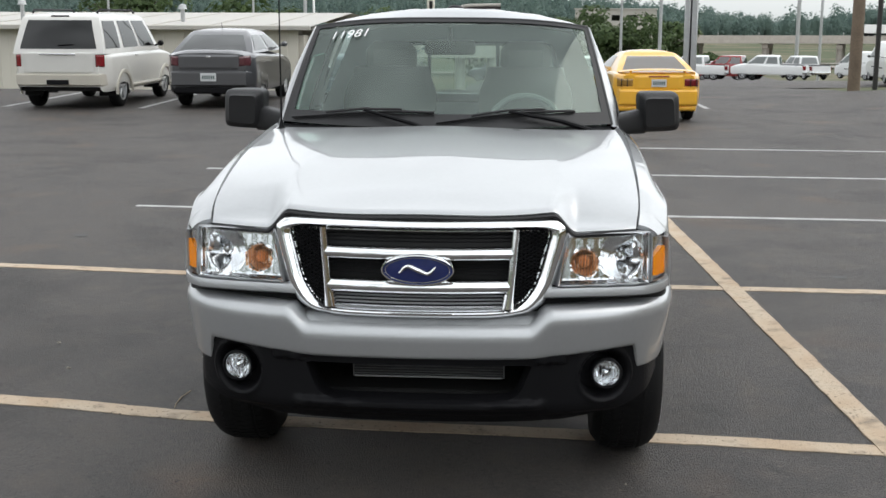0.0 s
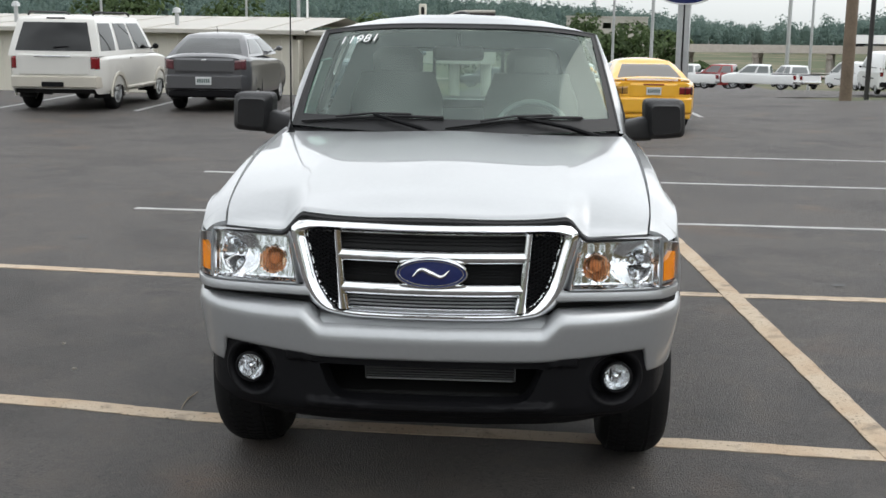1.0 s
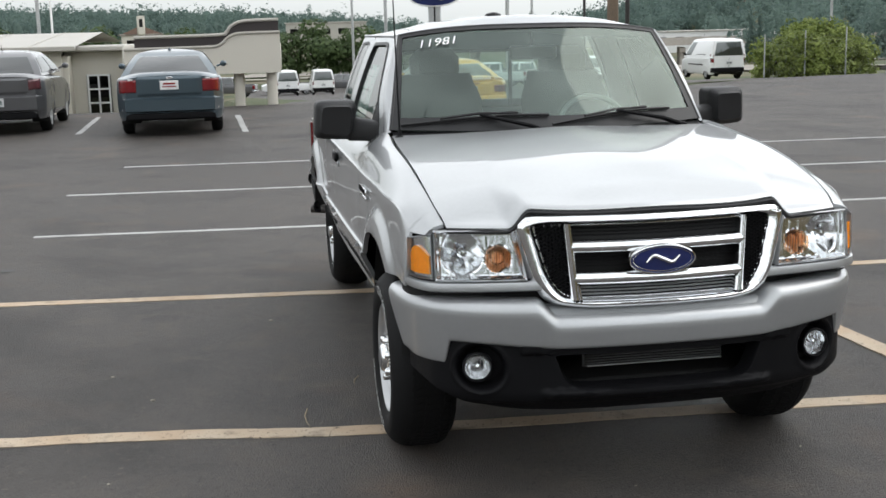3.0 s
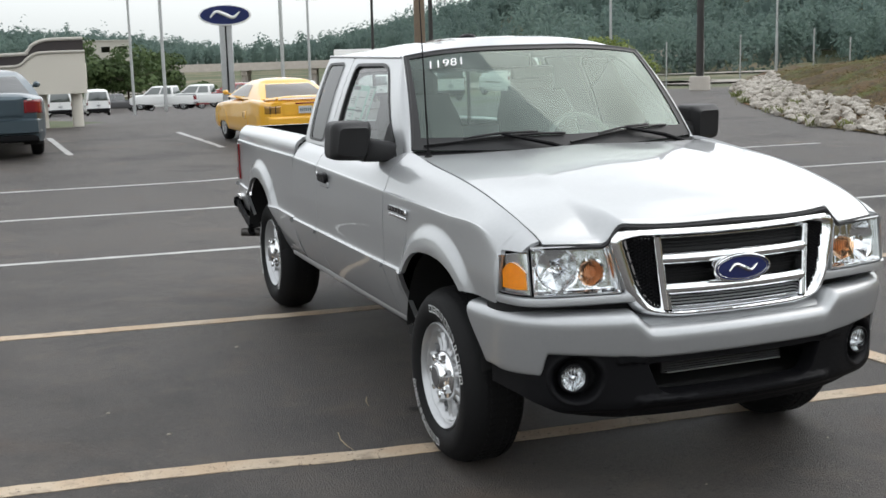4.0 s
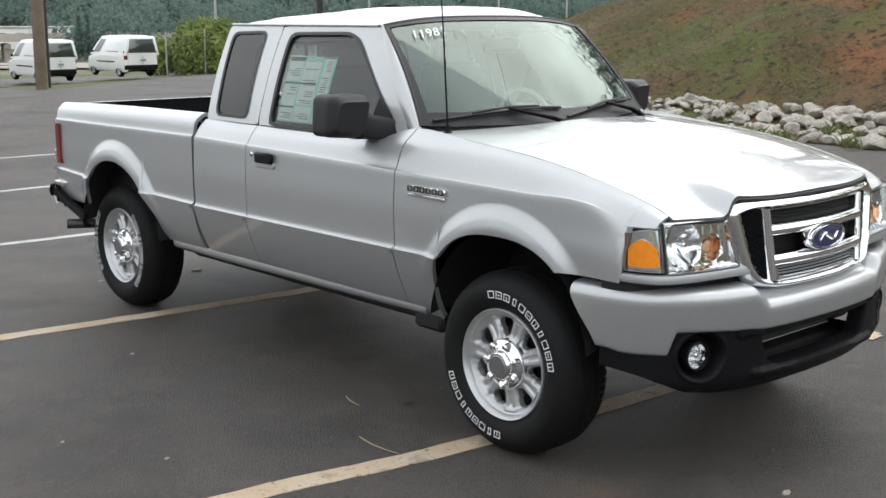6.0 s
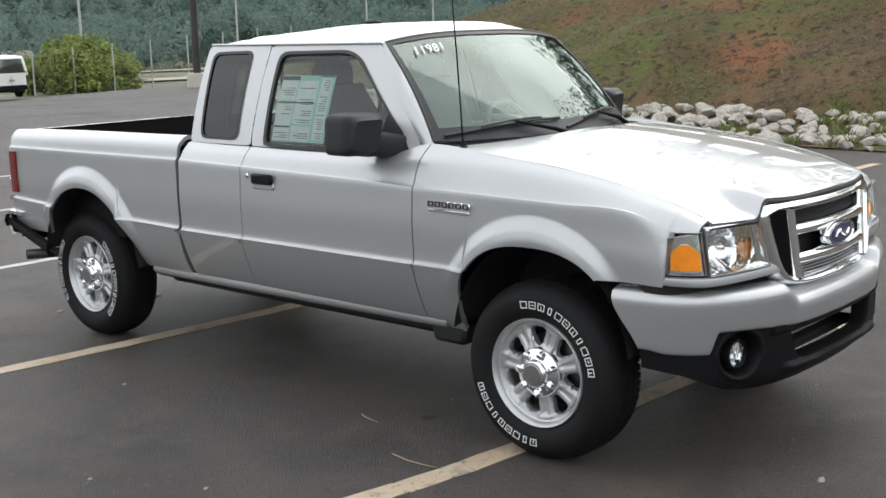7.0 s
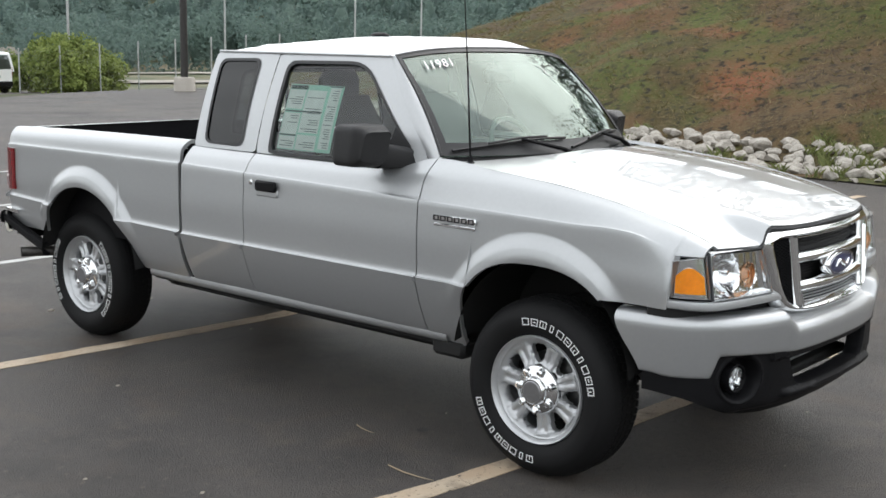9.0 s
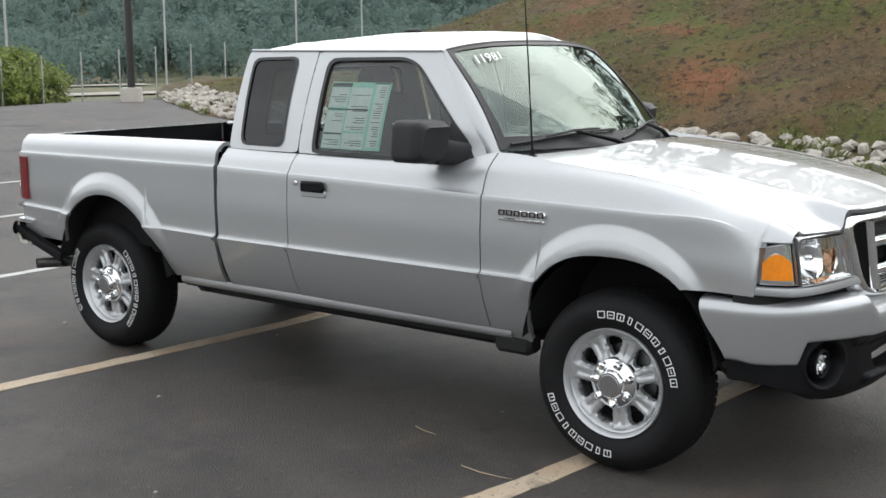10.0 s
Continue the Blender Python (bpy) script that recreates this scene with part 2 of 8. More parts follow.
SEAL = mat("black rubber seal", (0.012, 0.012, 0.013), rough=0.45, var=0.1)
GLASS = glass("windscreen glass", (0.56, 0.70, 0.64), ior=2.0, gloss=(0.82, 0.94, 0.87))
GLASSD = glass("dark privacy glass", (0.10, 0.11, 0.115), ior=1.5)
GLASSS = glass("side glass", (0.72, 0.79, 0.77), ior=1.6)
GLASSC = glass("car rear glass", (0.34, 0.39, 0.38), ior=2.0)
LENS = glass("clear lamp lens", (0.97, 0.98, 0.985), ior=1.18)
REFL = mat("lamp reflector", (0.88, 0.89, 0.90), rough=0.12, metal=1.0, var=0.04, scale=30)
AMBER = mat("amber lens", (0.95, 0.30, 0.01), rough=0.2, coat=0.8, var=0.1, scale=30)
AMBERD = mat("orange lens", (0.88, 0.58, 0.40), rough=0.25, coat=0.6, var=0.1, scale=30)
AMBERL = glass("pale orange fluted lens", (0.97, 0.78, 0.62), ior=1.35)
RED = mat("red lamp lens", (0.17, 0.006, 0.009), rough=0.22, coat=0.5, var=0.15, scale=20)
PEARLP = mat("pearl white paint", (0.60, 0.59, 0.555), rough=0.3, coat=0.8, var=0.03)
WHITEP = mat("white gloss paint", (0.78, 0.79, 0.78), rough=0.3, coat=0.8, var=0.03)
GREYP = mat("grey metallic paint", (0.10, 0.10, 0.105), rough=0.32, metal=0.5, coat=1.0, var=0.05)
BLUEP = mat("steel blue metallic paint", (0.055, 0.085, 0.105), rough=0.3, metal=0.5, coat=1.0, var=0.05)
YELLOWP = mat("yellow gloss paint", (0.80, 0.42, 0.03), rough=0.3, coat=1.0, var=0.04)
BEIGEP = mat("beige cladding paint", (0.46, 0.43, 0.37), rough=0.4, coat=0.3, var=0.05)
REDP = mat("dark red paint", (0.28, 0.02, 0.02), rough=0.3, coat=1.0, var=0.05)
SEATM = mat("grey seat cloth", (0.15, 0.15, 0.145), rough=0.9, var=0.15, scale=8, fine=40)
DASHM = mat("grey dashboard plastic", (0.42, 0.43, 0.41), rough=0.6, var=0.1)
DECALW = mat("white marker paint", (0.85, 0.86, 0.86), rough=0.6, var=0.05)
BLUEOVAL = mat("deep blue enamel", (0.012, 0.02, 0.10), rough=0.15, coat=1.0, var=0.1)
PLATE = mat("pale number plate", (0.55, 0.56, 0.56), rough=0.4, var=0.15, scale=20)
PAPER = mat("pale green price sheet", (0.42, 0.72, 0.60), rough=0.5, var=0.1, scale=15)
PAPERW = mat("white paper", (0.75, 0.78, 0.75), rough=0.6, var=0.08, scale=20)
INK = mat("printed ink", (0.05, 0.09, 0.08), rough=0.6, var=0.2, scale=40)
GALV = mat("galvanised steel", (0.42, 0.43, 0.43), rough=0.45, metal=0.6, var=0.12, scale=6)
DARKPOLE = mat("dark bronze pole paint", (0.025, 0.023, 0.022), rough=0.5, var=0.2)
WOODPOLE = mat("weathered utility pole wood", (0.16, 0.12, 0.085), rough=0.85, var=0.3, scale=2, fine=30, bump=0.3)
CONC = mat("concrete", (0.40, 0.37, 0.33), rough=0.9, var=0.15, scale=1.5, fine=40, bump=0.25)
WALLB = mat("beige metal siding", (0.60, 0.57, 0.50), rough=0.55, var=0.06, scale=0.6)
ROOFB = mat("pale metal roof", (0.42, 0.40, 0.36), rough=0.5, var=0.08, scale=0.4)
ROCKM = mat("pale limestone riprap", (0.27, 0.235, 0.19), rough=0.9, var=0.45, scale=2.5, fine=25, bump=0.5, base2=(0.55, 0.515, 0.46))
BARK = mat("bark", (0.08, 0.06, 0.045), rough=0.9, var=0.3, fine=20, bump=0.4)

# ---- ground, lot, embankment ----
def ground_material(name, cols, scales, rough=0.95, bump=0.4, bump_scale=40.0):
    """Noise-mixed ground: pairs of colours at growing scales."""
    m = bpy.data.materials.new(name)
    m.use_nodes = True
    n, l = m.node_tree.nodes, m.node_tree.links
    b = n["Principled BSDF"]
    b.inputs["Roughness"].default_value = rough
    b.inputs["Specular IOR Level"].default_value = 0.3
    tc = n.new("ShaderNodeTexCoord")
    prev = None
    for k, (c, (sc, lo, hi)) in enumerate(zip(cols, scales)):
        if prev is None:
            rgb = n.new("ShaderNodeRGB")
            rgb.outputs[0].default_value = (*c, 1)
            prev = rgb.outputs[0]
            continue
        t = n.new("ShaderNodeTexNoise")
        t.inputs["Scale"].default_value, t.inputs["Detail"].default_value = sc, 6
        t.inputs["Distortion"].default_value = 0.3
        off = n.new("ShaderNodeVectorMath")
        off.inputs[1].default_value = (k * 13.7, k * 7.1, k * 3.3)
        l.new(tc.outputs["Object"], off.inputs[0])
        l.new(off.outputs[0], t.inputs["Vector"])
        mr = n.new("ShaderNodeMapRange")
        mr.inputs["From Min"].default_value, mr.inputs["From Max"].default_value = lo, hi
        l.new(t.outputs["Fac"], mr.inputs["Value"])
        mx = n.new("ShaderNodeMix")
        mx.data_type = "RGBA"
        l.new(mr.outputs["Result"], mx.inputs["Factor"])
        l.new(prev, mx.inputs["A"])
        mx.inputs["B"].default_value = (*c, 1)
        prev = mx.outputs["Result"]
    l.new(prev, b.inputs["Base Color"])
    t = n.new("ShaderNodeTexNoise")
    t.inputs["Scale"].default_value, t.inputs["Detail"].default_value = bump_scale, 8
    l.new(tc.outputs["Object"], t.inputs["Vector"])
    bp = n.new("ShaderNodeBump")
    bp.inputs["Strength"].default_value, bp.inputs["Distance"].default_value = bump, 0.02
    l.new(t.outputs["Fac"], bp.inputs["Height"])
    l.new(bp.outputs["Normal"], b.inputs["Normal"])
    return m


ASPHALT = ground_material("asphalt", [(0.061, 0.055, 0.052), (0.076, 0.067, 0.061), (0.040, 0.037, 0.036), (0.140, 0.124, 0.108), (0.13, 0.086, 0.058), (0.022, 0.020, 0.020), (0.088, 0.074, 0.063), (0.030, 0.027, 0.025), (0.115, 0.096, 0.081)],
                          [(1, 0, 1), (0.35, 0.35, 0.65), (1.6, 0.5, 0.75), (140, 0.58, 0.72), (0.9, 0.60, 0.82), (75, 0.56, 0.70), (4.5, 0.52, 0.75), (0.7, 0.52, 0.72), (38, 0.60, 0.74)], rough=0.62, bump=0.7, bump_scale=110)
PAINT = ground_material("worn cream road paint", [(0.46, 0.350, 0.245), (0.50, 0.41, 0.31), (0.27, 0.22, 0.165), (0.10, 0.085, 0.07)],
                        [(1, 0, 1), (3, 0.4, 0.6), (9, 0.55, 0.75), (60, 0.60, 0.72)], rough=0.8, bump=0.3, bump_scale=200)
PAINTW = ground_material("worn white road paint", [(0.44, 0.44, 0.43), (0.34, 0.34, 0.33), (0.14, 0.14, 0.14)], [(1, 0, 1), (4, 0.45, 0.65), (40, 0.6, 0.75)], rough=0.8, bump=0.2, bump_scale=150)
MEADOW = ground_material("rough meadow", [(0.075, 0.088, 0.042), (0.17, 0.145, 0.095), (0.055, 0.075, 0.035)], [(1, 0, 1), (0.05, 0.45, 0.6), (0.4, 0.5, 0.7)], bump=0.6, bump_scale=3)
BANK = ground_material("grassy red clay bank", [(0.066, 0.042, 0.019), (0.056, 0.064, 0.013), (0.096, 0.058, 0.026), (0.175, 0.066, 0.030), (0.066, 0.082, 0.016), (0.110, 0.082, 0.040), (0.014, 0.012, 0.007)],
                       [(1, 0, 1), (0.38, 0.42, 0.58), (1.1, 0.48, 0.62), (0.23, 0.53, 0.68), (0.8, 0.53, 0.66), (18.0, 0.52, 0.66), (7.0, 0.52, 0.68)], bump=1.0, bump_scale=30)
ROADM = ground_material("pale concrete highway", [(0.34, 0.31, 0.27), (0.27, 0.25, 0.22), (0.42, 0.38, 0.33)], [(1, 0, 1), (0.03, 0.4, 0.6), (0.3, 0.5, 0.7)], bump=0.2, bump_scale=5)

FOOT_Y = [-70, -30, -8, 2.5, 8.3, 14, 20.5, 27, 33, 45]
FOOT_X = [7.5, 9.4, 10.6, 10.9, 11.5, 12.6, 16.0, 20.3, 25.0, 36.0]
ELEV_A = [-180, -60, -40, -16, -3, 1, 4, 8, 11, 13, 15, 17, 19, 21.5, 26, 35, 60, 90, 120, 180]
ELEV_E = [3.2, 2.6, 2.0, 2.0, 1.8, 1.5, 1.3, 0.95, 0.5, 0.25, 0.45, 0.9, 1.3, 2.0, 3.4, 4.6, 5.2, 4.2, 3.4, 3.2]
DIST_A = [-180, -40, 8, 14, 20, 30, 60, 120, 180]
DIST_D = [420, 620, 760, 720, 600, 470, 430, 420, 420]


def foot(y):
    return float(np.interp(y, FOOT_Y, FOOT_X))


def beyond(x, y):
    """How far a place lies behind the back of the upper lot."""
    return y - float(np.interp(x, [-40, 8, 12, 16, 22, 60], [23.6, 24.5, 26.9, 29.3, 29.3, 29.3]))


def land(x, y):
    """The lie of the land round the lot."""
    e = beyond(x, y)
    r, a = math.hypot(x, y), math.degrees(math.atan2(x, y))
    z = -0.06
    if e > 0:
        z -= min(e, 95) * 0.050 + 1.3 * smooth01(e / 4.0) * smooth01((-1.2 - x) / 1.5 + 1)
        z -= 3.0 * smooth01((e - 120) / 120)
    side = x - foot(min(y, 44)) - 3
    if side > 0 and y < 40:
        z += min(side, 14) * 0.33 * float(np.interp(y, [-70, 0, 8, 20, 27, 34, 40], [1.0, 1.0, 0.75, 0.25, 0.05, 0.0, 0]))
        z -= 0.5 * smooth01(side / 2) * (1 - smooth01((side - 17) / 3))
    d = float(np.interp(a, DIST_A, DIST_D))
    el = float(np.interp(a, ELEV_A, ELEV_E))
    up = d * math.tan(radians(el)) - 15.0
    t = smooth01((r - d * 0.55) / (d * 0.45))
    z += t * (up + 8) * (0.93 + 0.1 * noise.noise((x * 0.01, y * 0.01, 3.0)))
    return z


def build_ground():
    rings = [0, 3, 6, 10, 14, 18] + list(np.geomspace(21, 3800, 120))
    rows = []
    for k in range(540):
        a = k * math.tau / 540
        rows.append([(r * math.sin(a), r * math.cos(a), land(r * math.sin(a), r * math.cos(a)) if r < 1600 else land(1600 * math.sin(a), 1600 * math.cos(a))) for r in rings])
    tagged(link("ground", Geo().grid(rows, wrap_u=True), MEADOW), "rolling green and dry grass land under wooded hills", "ground", kind="structure")


def strip(a, b, w, z=0.004, n=24, seed=0, rough=0.012):
    """A painted line with slightly uneven edges."""
    rnd = random.Random(seed)
    a, b = Vector(a), Vector(b)
    d = (b - a).normalized()
    s = Vector((-d.y, d.x)) * w / 2
    rows = []
    for k in range(n + 1):
        p = a.lerp(b, k / n)
        e1, e2 = rnd.uniform(-rough, rough), rnd.uniform(-rough, rough)
        q0, q1 = p + s * (1 + e1 / w * 2), p - s * (1 + e2 / w * 2)
        rows.append([(q0.x, q0.y, 0.0005), (q0.x, q0.y, z), (q1.x, q1.y, z), (q1.x, q1.y, 0.0005)])
    return Geo().grid(rows, flip=True)


def build_lot():
    edge = [(-42, 23.6), (-1.6, 23.6), (-1.0, 24.4), (8, 24.5), (9.3, 25.0), (11.3, 26.3), (13.3, 27.8), (15.2, 28.8), (17.5, 29.4), (19.5, 29.4), (21.5, 28.6)]
    edge += [(foot(y) + 0.4, y) for y in (27, 23, 20.5, 17, 14, 11, 8.3, 5, 2.5, -2, -8, -18, -30, -45)]
    edge += [(-42, -45)]
    g = Geo()
    n = len(edge)
    g.add([(x, y, 0) for x, y in edge] + [(x, y, -0.25) for x, y in edge], [tuple(range(n))[::-1]] + [(i, (i + 1) % n, n + (i + 1) % n, n + i) for i in range(n)])
    lot = tagged(link("pavement", g, ASPHALT, smooth=False), "dark worn asphalt of the upper parking lot", "parking lot", kind="structure")
    lines = [[(-3.9, 0.47), (-2.04, 0.30), (-0.9, 0.095), (0.95, -0.05), (2.02, -0.17)], [(-3.32, 3.24), (0.0, 2.85), (2.0, 2.80), (9.6, 2.40)], [(-3.12, 5.95), (0.0, 5.66), (2.0, 5.66), (9.8, 5.20)], [(-3.14, 8.74), (0.0, 8.47), (2.0, 8.50), (10.0, 8.0)], [(-2.7, 11.46), (0.0, 11.24), (2.0, 11.34), (10.2, 10.8)]]
    for i, pts in enumerate(lines):
        g = Geo()
        pts = [tuple(q) for q in crom(pts, 14)]
        for a, b in zip(pts[:-1], pts[1:]):
            q = strip(a, b, 0.115 if i < 2 else 0.095, n=max(int((b[0] - a[0]) * 9), 3), seed=i * 31 + int(a[0] * 10), rough=0.006)
            g.add(q.v, q.f)
        tagged(link("painted_line", g, PAINT if i < 2 else PAINTW), "worn cream painted bay line on asphalt", "road marking", "bay lines", "structure")
    tagged(link("painted_line", strip((1.90, -0.26), (1.69, 5.9), 0.125, 0.007, 60, 21, 0.004), PAINT), "worn cream diagonal line crossing the bay lines", "road marking", "bay lines", "structure")
    for j, (x, ya, yb) in enumerate([(-9.4, 17.9, 22.5), (-6.65, 17.7, 22.3), (-3.88, 17.4, 22.0), (-0.92, 16.5, 21.0), (1.68, 16.4, 20.8), (4.32, 18.6, 22.0)]):
        tagged(link("painted_line", strip((x, ya), (x - 0.02, yb), 0.11, n=24, seed=40 + j), PAINTW), "white painted stall line on asphalt", "road marking", "stall lines", "structure")
    # the lower lot, falling away behind
    rows = [[(x, y, land(x, y) + 0.05) for x in np.linspace(-3.5, 30 if y > 33 else 9, 12)] for y in np.linspace(24.2, 135, 40)]
    tagged(link("pavement", Geo().grid(rows), ASPHALT), "asphalt of the lower sales lot falling away", "parking lot", kind="structure")


def build_bank():
    """The clay and grass embankment beside the lot."""
    rows = []
    for y in np.linspace(-60, 40, 260):
        row = []
        k = float(np.interp(y, [-70, 0, 6, 12, 20, 27, 34, 40], [1.2, 1.15, 1.08, 0.92, 0.55, 0.26, 0.08, 0.0]))
        for d in np.concatenate([np.linspace(-0.1, 3, 18), np.linspace(3.2, 22, 70)]):
            x = foot(y) + d * 1.1
            nx, ny = x, y
            h = 0.02 + 0.32 * smooth01(d / 1.9) + max(d - 1.5, 0) * 0.47 * k * (1 - 0.25 * smooth01((d - 10) / 12))
            h += 0.30 * noise.noise((nx * 0.35, ny * 0.35, 1)) * smooth01(d / 3) + 0.10 * noise.noise((nx * 1.4, ny * 1.4, 2)) * smooth01(d / 2) + 0.04 * noise.noise((nx * 4, ny * 4, 5)) * smooth01(d)
            row.append((nx, ny, h))
        rows.append(row)
    bank = tagged(link("embankment", Geo().grid(rows, flip=True), BANK, sharp=180), "sloping bank of patchy grass and red clay", "embankment", kind="structure")
    return rows


def rock_mesh(seed, flat=0.75):
    rnd = random.Random(seed)
    bm = bmesh.new()
    bmesh.ops.create_icosphere(bm, subdivisions=2, radius=0.5)
    planes = [(Vector((rnd.gauss(0, 1), rnd.gauss(0, 1), rnd.gauss(0, 1))).normalized(), rnd.uniform(0.24, 0.42)) for _ in range(9)]
    for v in bm.verts:
        for nrm, d in planes:
            e = v.co.dot(nrm) - d
            if e > 0:
                v.co -= nrm * e
        v.co += v.co.normalized() * 0.03 * noise.noise(v.co * 5 + Vector((seed, 0, 0)))
        v.co.z *= flat
    me = bpy.data.meshes.new("rock")
    bm.to_mesh(me)
    bm.free()
    me.materials.append(ROCKM)
    return me


def build_rocks():
    rnd = random.Random(5)
    shapes = [rock_mesh(k, rnd.uniform(0.6, 0.85)) for k in range(14)]
    heap = thing("riprap", "band of pale broken limestone rocks along the bank foot", "rocks", kind="")
    count = 0
    far = Geo()
    for y in np.arange(-10, 31, 0.125):
        for d in (0.05, 0.32, 0.6, 0.9, 1.2, 1.45):
            if rnd.random() < 0.24:
                continue
            yy = y + rnd.uniform(-0.15, 0.15)
            dd = d + rnd.uniform(-0.2, 0.2)
            k = smooth01((6.5 - yy) / 4)
            if (dd > 1.35 or dd < 0.12) and rnd.random() < k * 0.8:
                continue
            s = rnd.uniform(0.12, 0.28) * (1.35 if rnd.random() < 0.15 else 1.0)
            x = foot(yy) + dd
            z = 0.02 + 0.30 * smooth01(dd / 1.9) + s * 0.14
            m = Matrix.LocRotScale((x, yy, z), Euler((rnd.uniform(-0.4, 0.4), rnd.uniform(-0.4, 0.4), rnd.uniform(0, 6.28))), (s * rnd.uniform(0.9, 1.5), s, s * rnd.uniform(0.75, 1.1)))
            me = shapes[rnd.randrange(14)]
            if count < 300 and 2.0 < yy < 9.5:
                ob = new("rock", me)
                ob.matrix_world = m
                ob.parent = heap
                count += 1
            else:
                far.add([m @ v.co for v in me.vertices], [tuple(p.vertices) for p in me.polygons])
    ob = link("rubble", far, ROCKM, heap, smooth=False)
    tagged(ob, kind="stuff")




STRAW = mat("dry straw twig", (0.34, 0.27, 0.18), rough=0.9, var=0.2)
GRIT = mat("pale grit", (0.30, 0.27, 0.23), rough=0.9, var=0.2)
OIL = mat("dark oil stain", (0.018, 0.017, 0.017), rough=0.55, var=0.2)


def build_litter():
    """Dry twigs, grit and small stains on the asphalt."""
    for a, b in (((-1.18, 0.462), (-1.19, 0.203)), ((-0.883, 0.925), (-0.921, 0.782))):
        a, b = Vector((*a, 0.006)), Vector((*b, 0.006))
        s = Vector((b.y - a.y, a.x - b.x, 0)) * 0.06
        ob = link("twig", Geo().tube([a, a.lerp(b, 0.4) + s, a.lerp(b, 0.75) + s * 0.7, b], [0.0025, 0.003, 0.002, 0.001], 6), STRAW)
        tagged(ob, "thin dry straw twig lying on the asphalt", "twig", "twigs")
    rnd = random.Random(77)
    spots = [(0.10, 3.82, 0.05), (-0.54, 3.96, 0.03), (-1.89, 0.80, 0.014), (-1.25, 2.25, 0.014), (-2.11, 1.26, 0.012), (-0.395, -1.07, 0.025)]
    spots += [(rnd.uniform(-5, 5), rnd.uniform(-1.2, 9), rnd.uniform(0.004, 0.009)) for _ in range(40)]
    for k, (x, y, r) in enumerate(spots):
        n = 9
        ring = [(x + r * rnd.uniform(0.6, 1.2) * math.cos(q * math.tau / n), y + 0.7 * r * rnd.uniform(0.6, 1.2) * math.sin(q * math.tau / n), 0.001) for q in range(n)]
        top = [(x + (p[0] - x) * 0.7, y + (p[1] - y) * 0.7, 0.004 + r * rnd.uniform(0.05, 0.25)) for p in ring]
        g = Geo().grid([ring, top], wrap_v=True)
        g.f.append(tuple(range(n, 2 * n)))
        tagged(link("grit_piece", g, GRIT, smooth=False), "small pale scrap of grit on the asphalt", "debris", "grit")
    for x, y, r in ((-0.73, 0.65, 0.035), (-1.6, 3.1, 0.03), (2.6, 3.2, 0.05), (-3.1, 4.4, 0.06)):
        n = 16
        g = Geo().add([(x + r * rnd.uniform(0.7, 1.2) * math.cos(q * math.tau / n), y + 0.8 * r * rnd.uniform(0.7, 1.2) * math.sin(q * math.tau / n), 0.004) for q in range(n)], [tuple(range(n))])
        tagged(link("oil_spot", g, OIL, smooth=False), "small dark oil spot on the asphalt", "stain", "oil spots")


def build_weeds():
    """Green weeds between the rocks and along their foot."""
    rnd = random.Random(55)
    V, F = [], []
    for _ in range(75):
        y = rnd.uniform(-4, 24)
        x = foot(y) + (rnd.uniform(-0.25, 0.15) if rnd.random() < 0.5 else rnd.uniform(0.1, 1.7))
        if rnd.random() < 0.5:
            y = rnd.choice((3.6, 4.4, 5.7, 8.0, 10.5)) + rnd.gauss(0, 0.35)
        z = 0.02 + 0.30 * smooth01((x - foot(y)) / 1.9)
        for _ in range(rnd.randrange(12, 40)):
            a, l = rnd.uniform(0, 6.28), rnd.uniform(0.05, 0.19)
            bx, by = x + rnd.gauss(0, 0.07), y + rnd.gauss(0, 0.07)
            dx, dy = math.cos(a), math.sin(a)
            w = rnd.uniform(0.006, 0.014)
            k = len(V)
            V += [(bx - dy * w, by + dx * w, z), (bx + dy * w, by - dx * w, z), (bx + dx * l * 0.3 + dy * w, by + dy * l * 0.3 - dx * w, z + l * 0.6), (bx + dx * l * 0.8, by + dy * l * 0.8, z + l)]
            F += [(k, k + 1, k + 2), (k, k + 2, k + 3)]
    tagged(link("weeds", Geo().add(V, F), leaf_mat("green weeds", (0.09, 0.12, 0.035), (0.20, 0.21, 0.08)), smooth=False), "green weeds growing between the pale rocks", "weeds", kind="stuff")

# ---- the pickup truck: y runs to its rear, front axle at y = 0 ----
TRUCK = thing("pickup_truck", "new silver extended-cab pickup truck parked across painted bay lines", "pickup truck", (0.008, 0, 0), -1.0)
AXLES = (-0.080, 3.235)
TYRE_R = 0.372
SIDE_KEYS = []


def wider(y):
    """Half the extra body width at y."""
    return min(max(0.0175 * y + 0.008, 0.0), 0.040)


def side_key(y, *xz):
    """One cross-section of the flank at y: pairs of half width and height, upwards."""
    pts = [[x + wider(y), z] for x, z in zip(xz[::2], xz[1::2])]
    if y > -0.3:
        pts[5][1] += 0.008
    if y > -0.6:
        # a crisp crease below the shoulder
        zc = float(np.interp(y, [-0.58, 0.02, 0.51, 0.96, 1.64, 2.16, 3.17, 3.94], [1.062, 1.082, 1.092, 1.102, 1.112, 1.118, 1.110, 1.098]))
        pts[8] = [pts[8][0] + 0.004, zc - 0.006]
        pts[9] = [pts[8][0] - 0.010, zc + 0.008]
    SIDE_KEYS.append((y, pts))


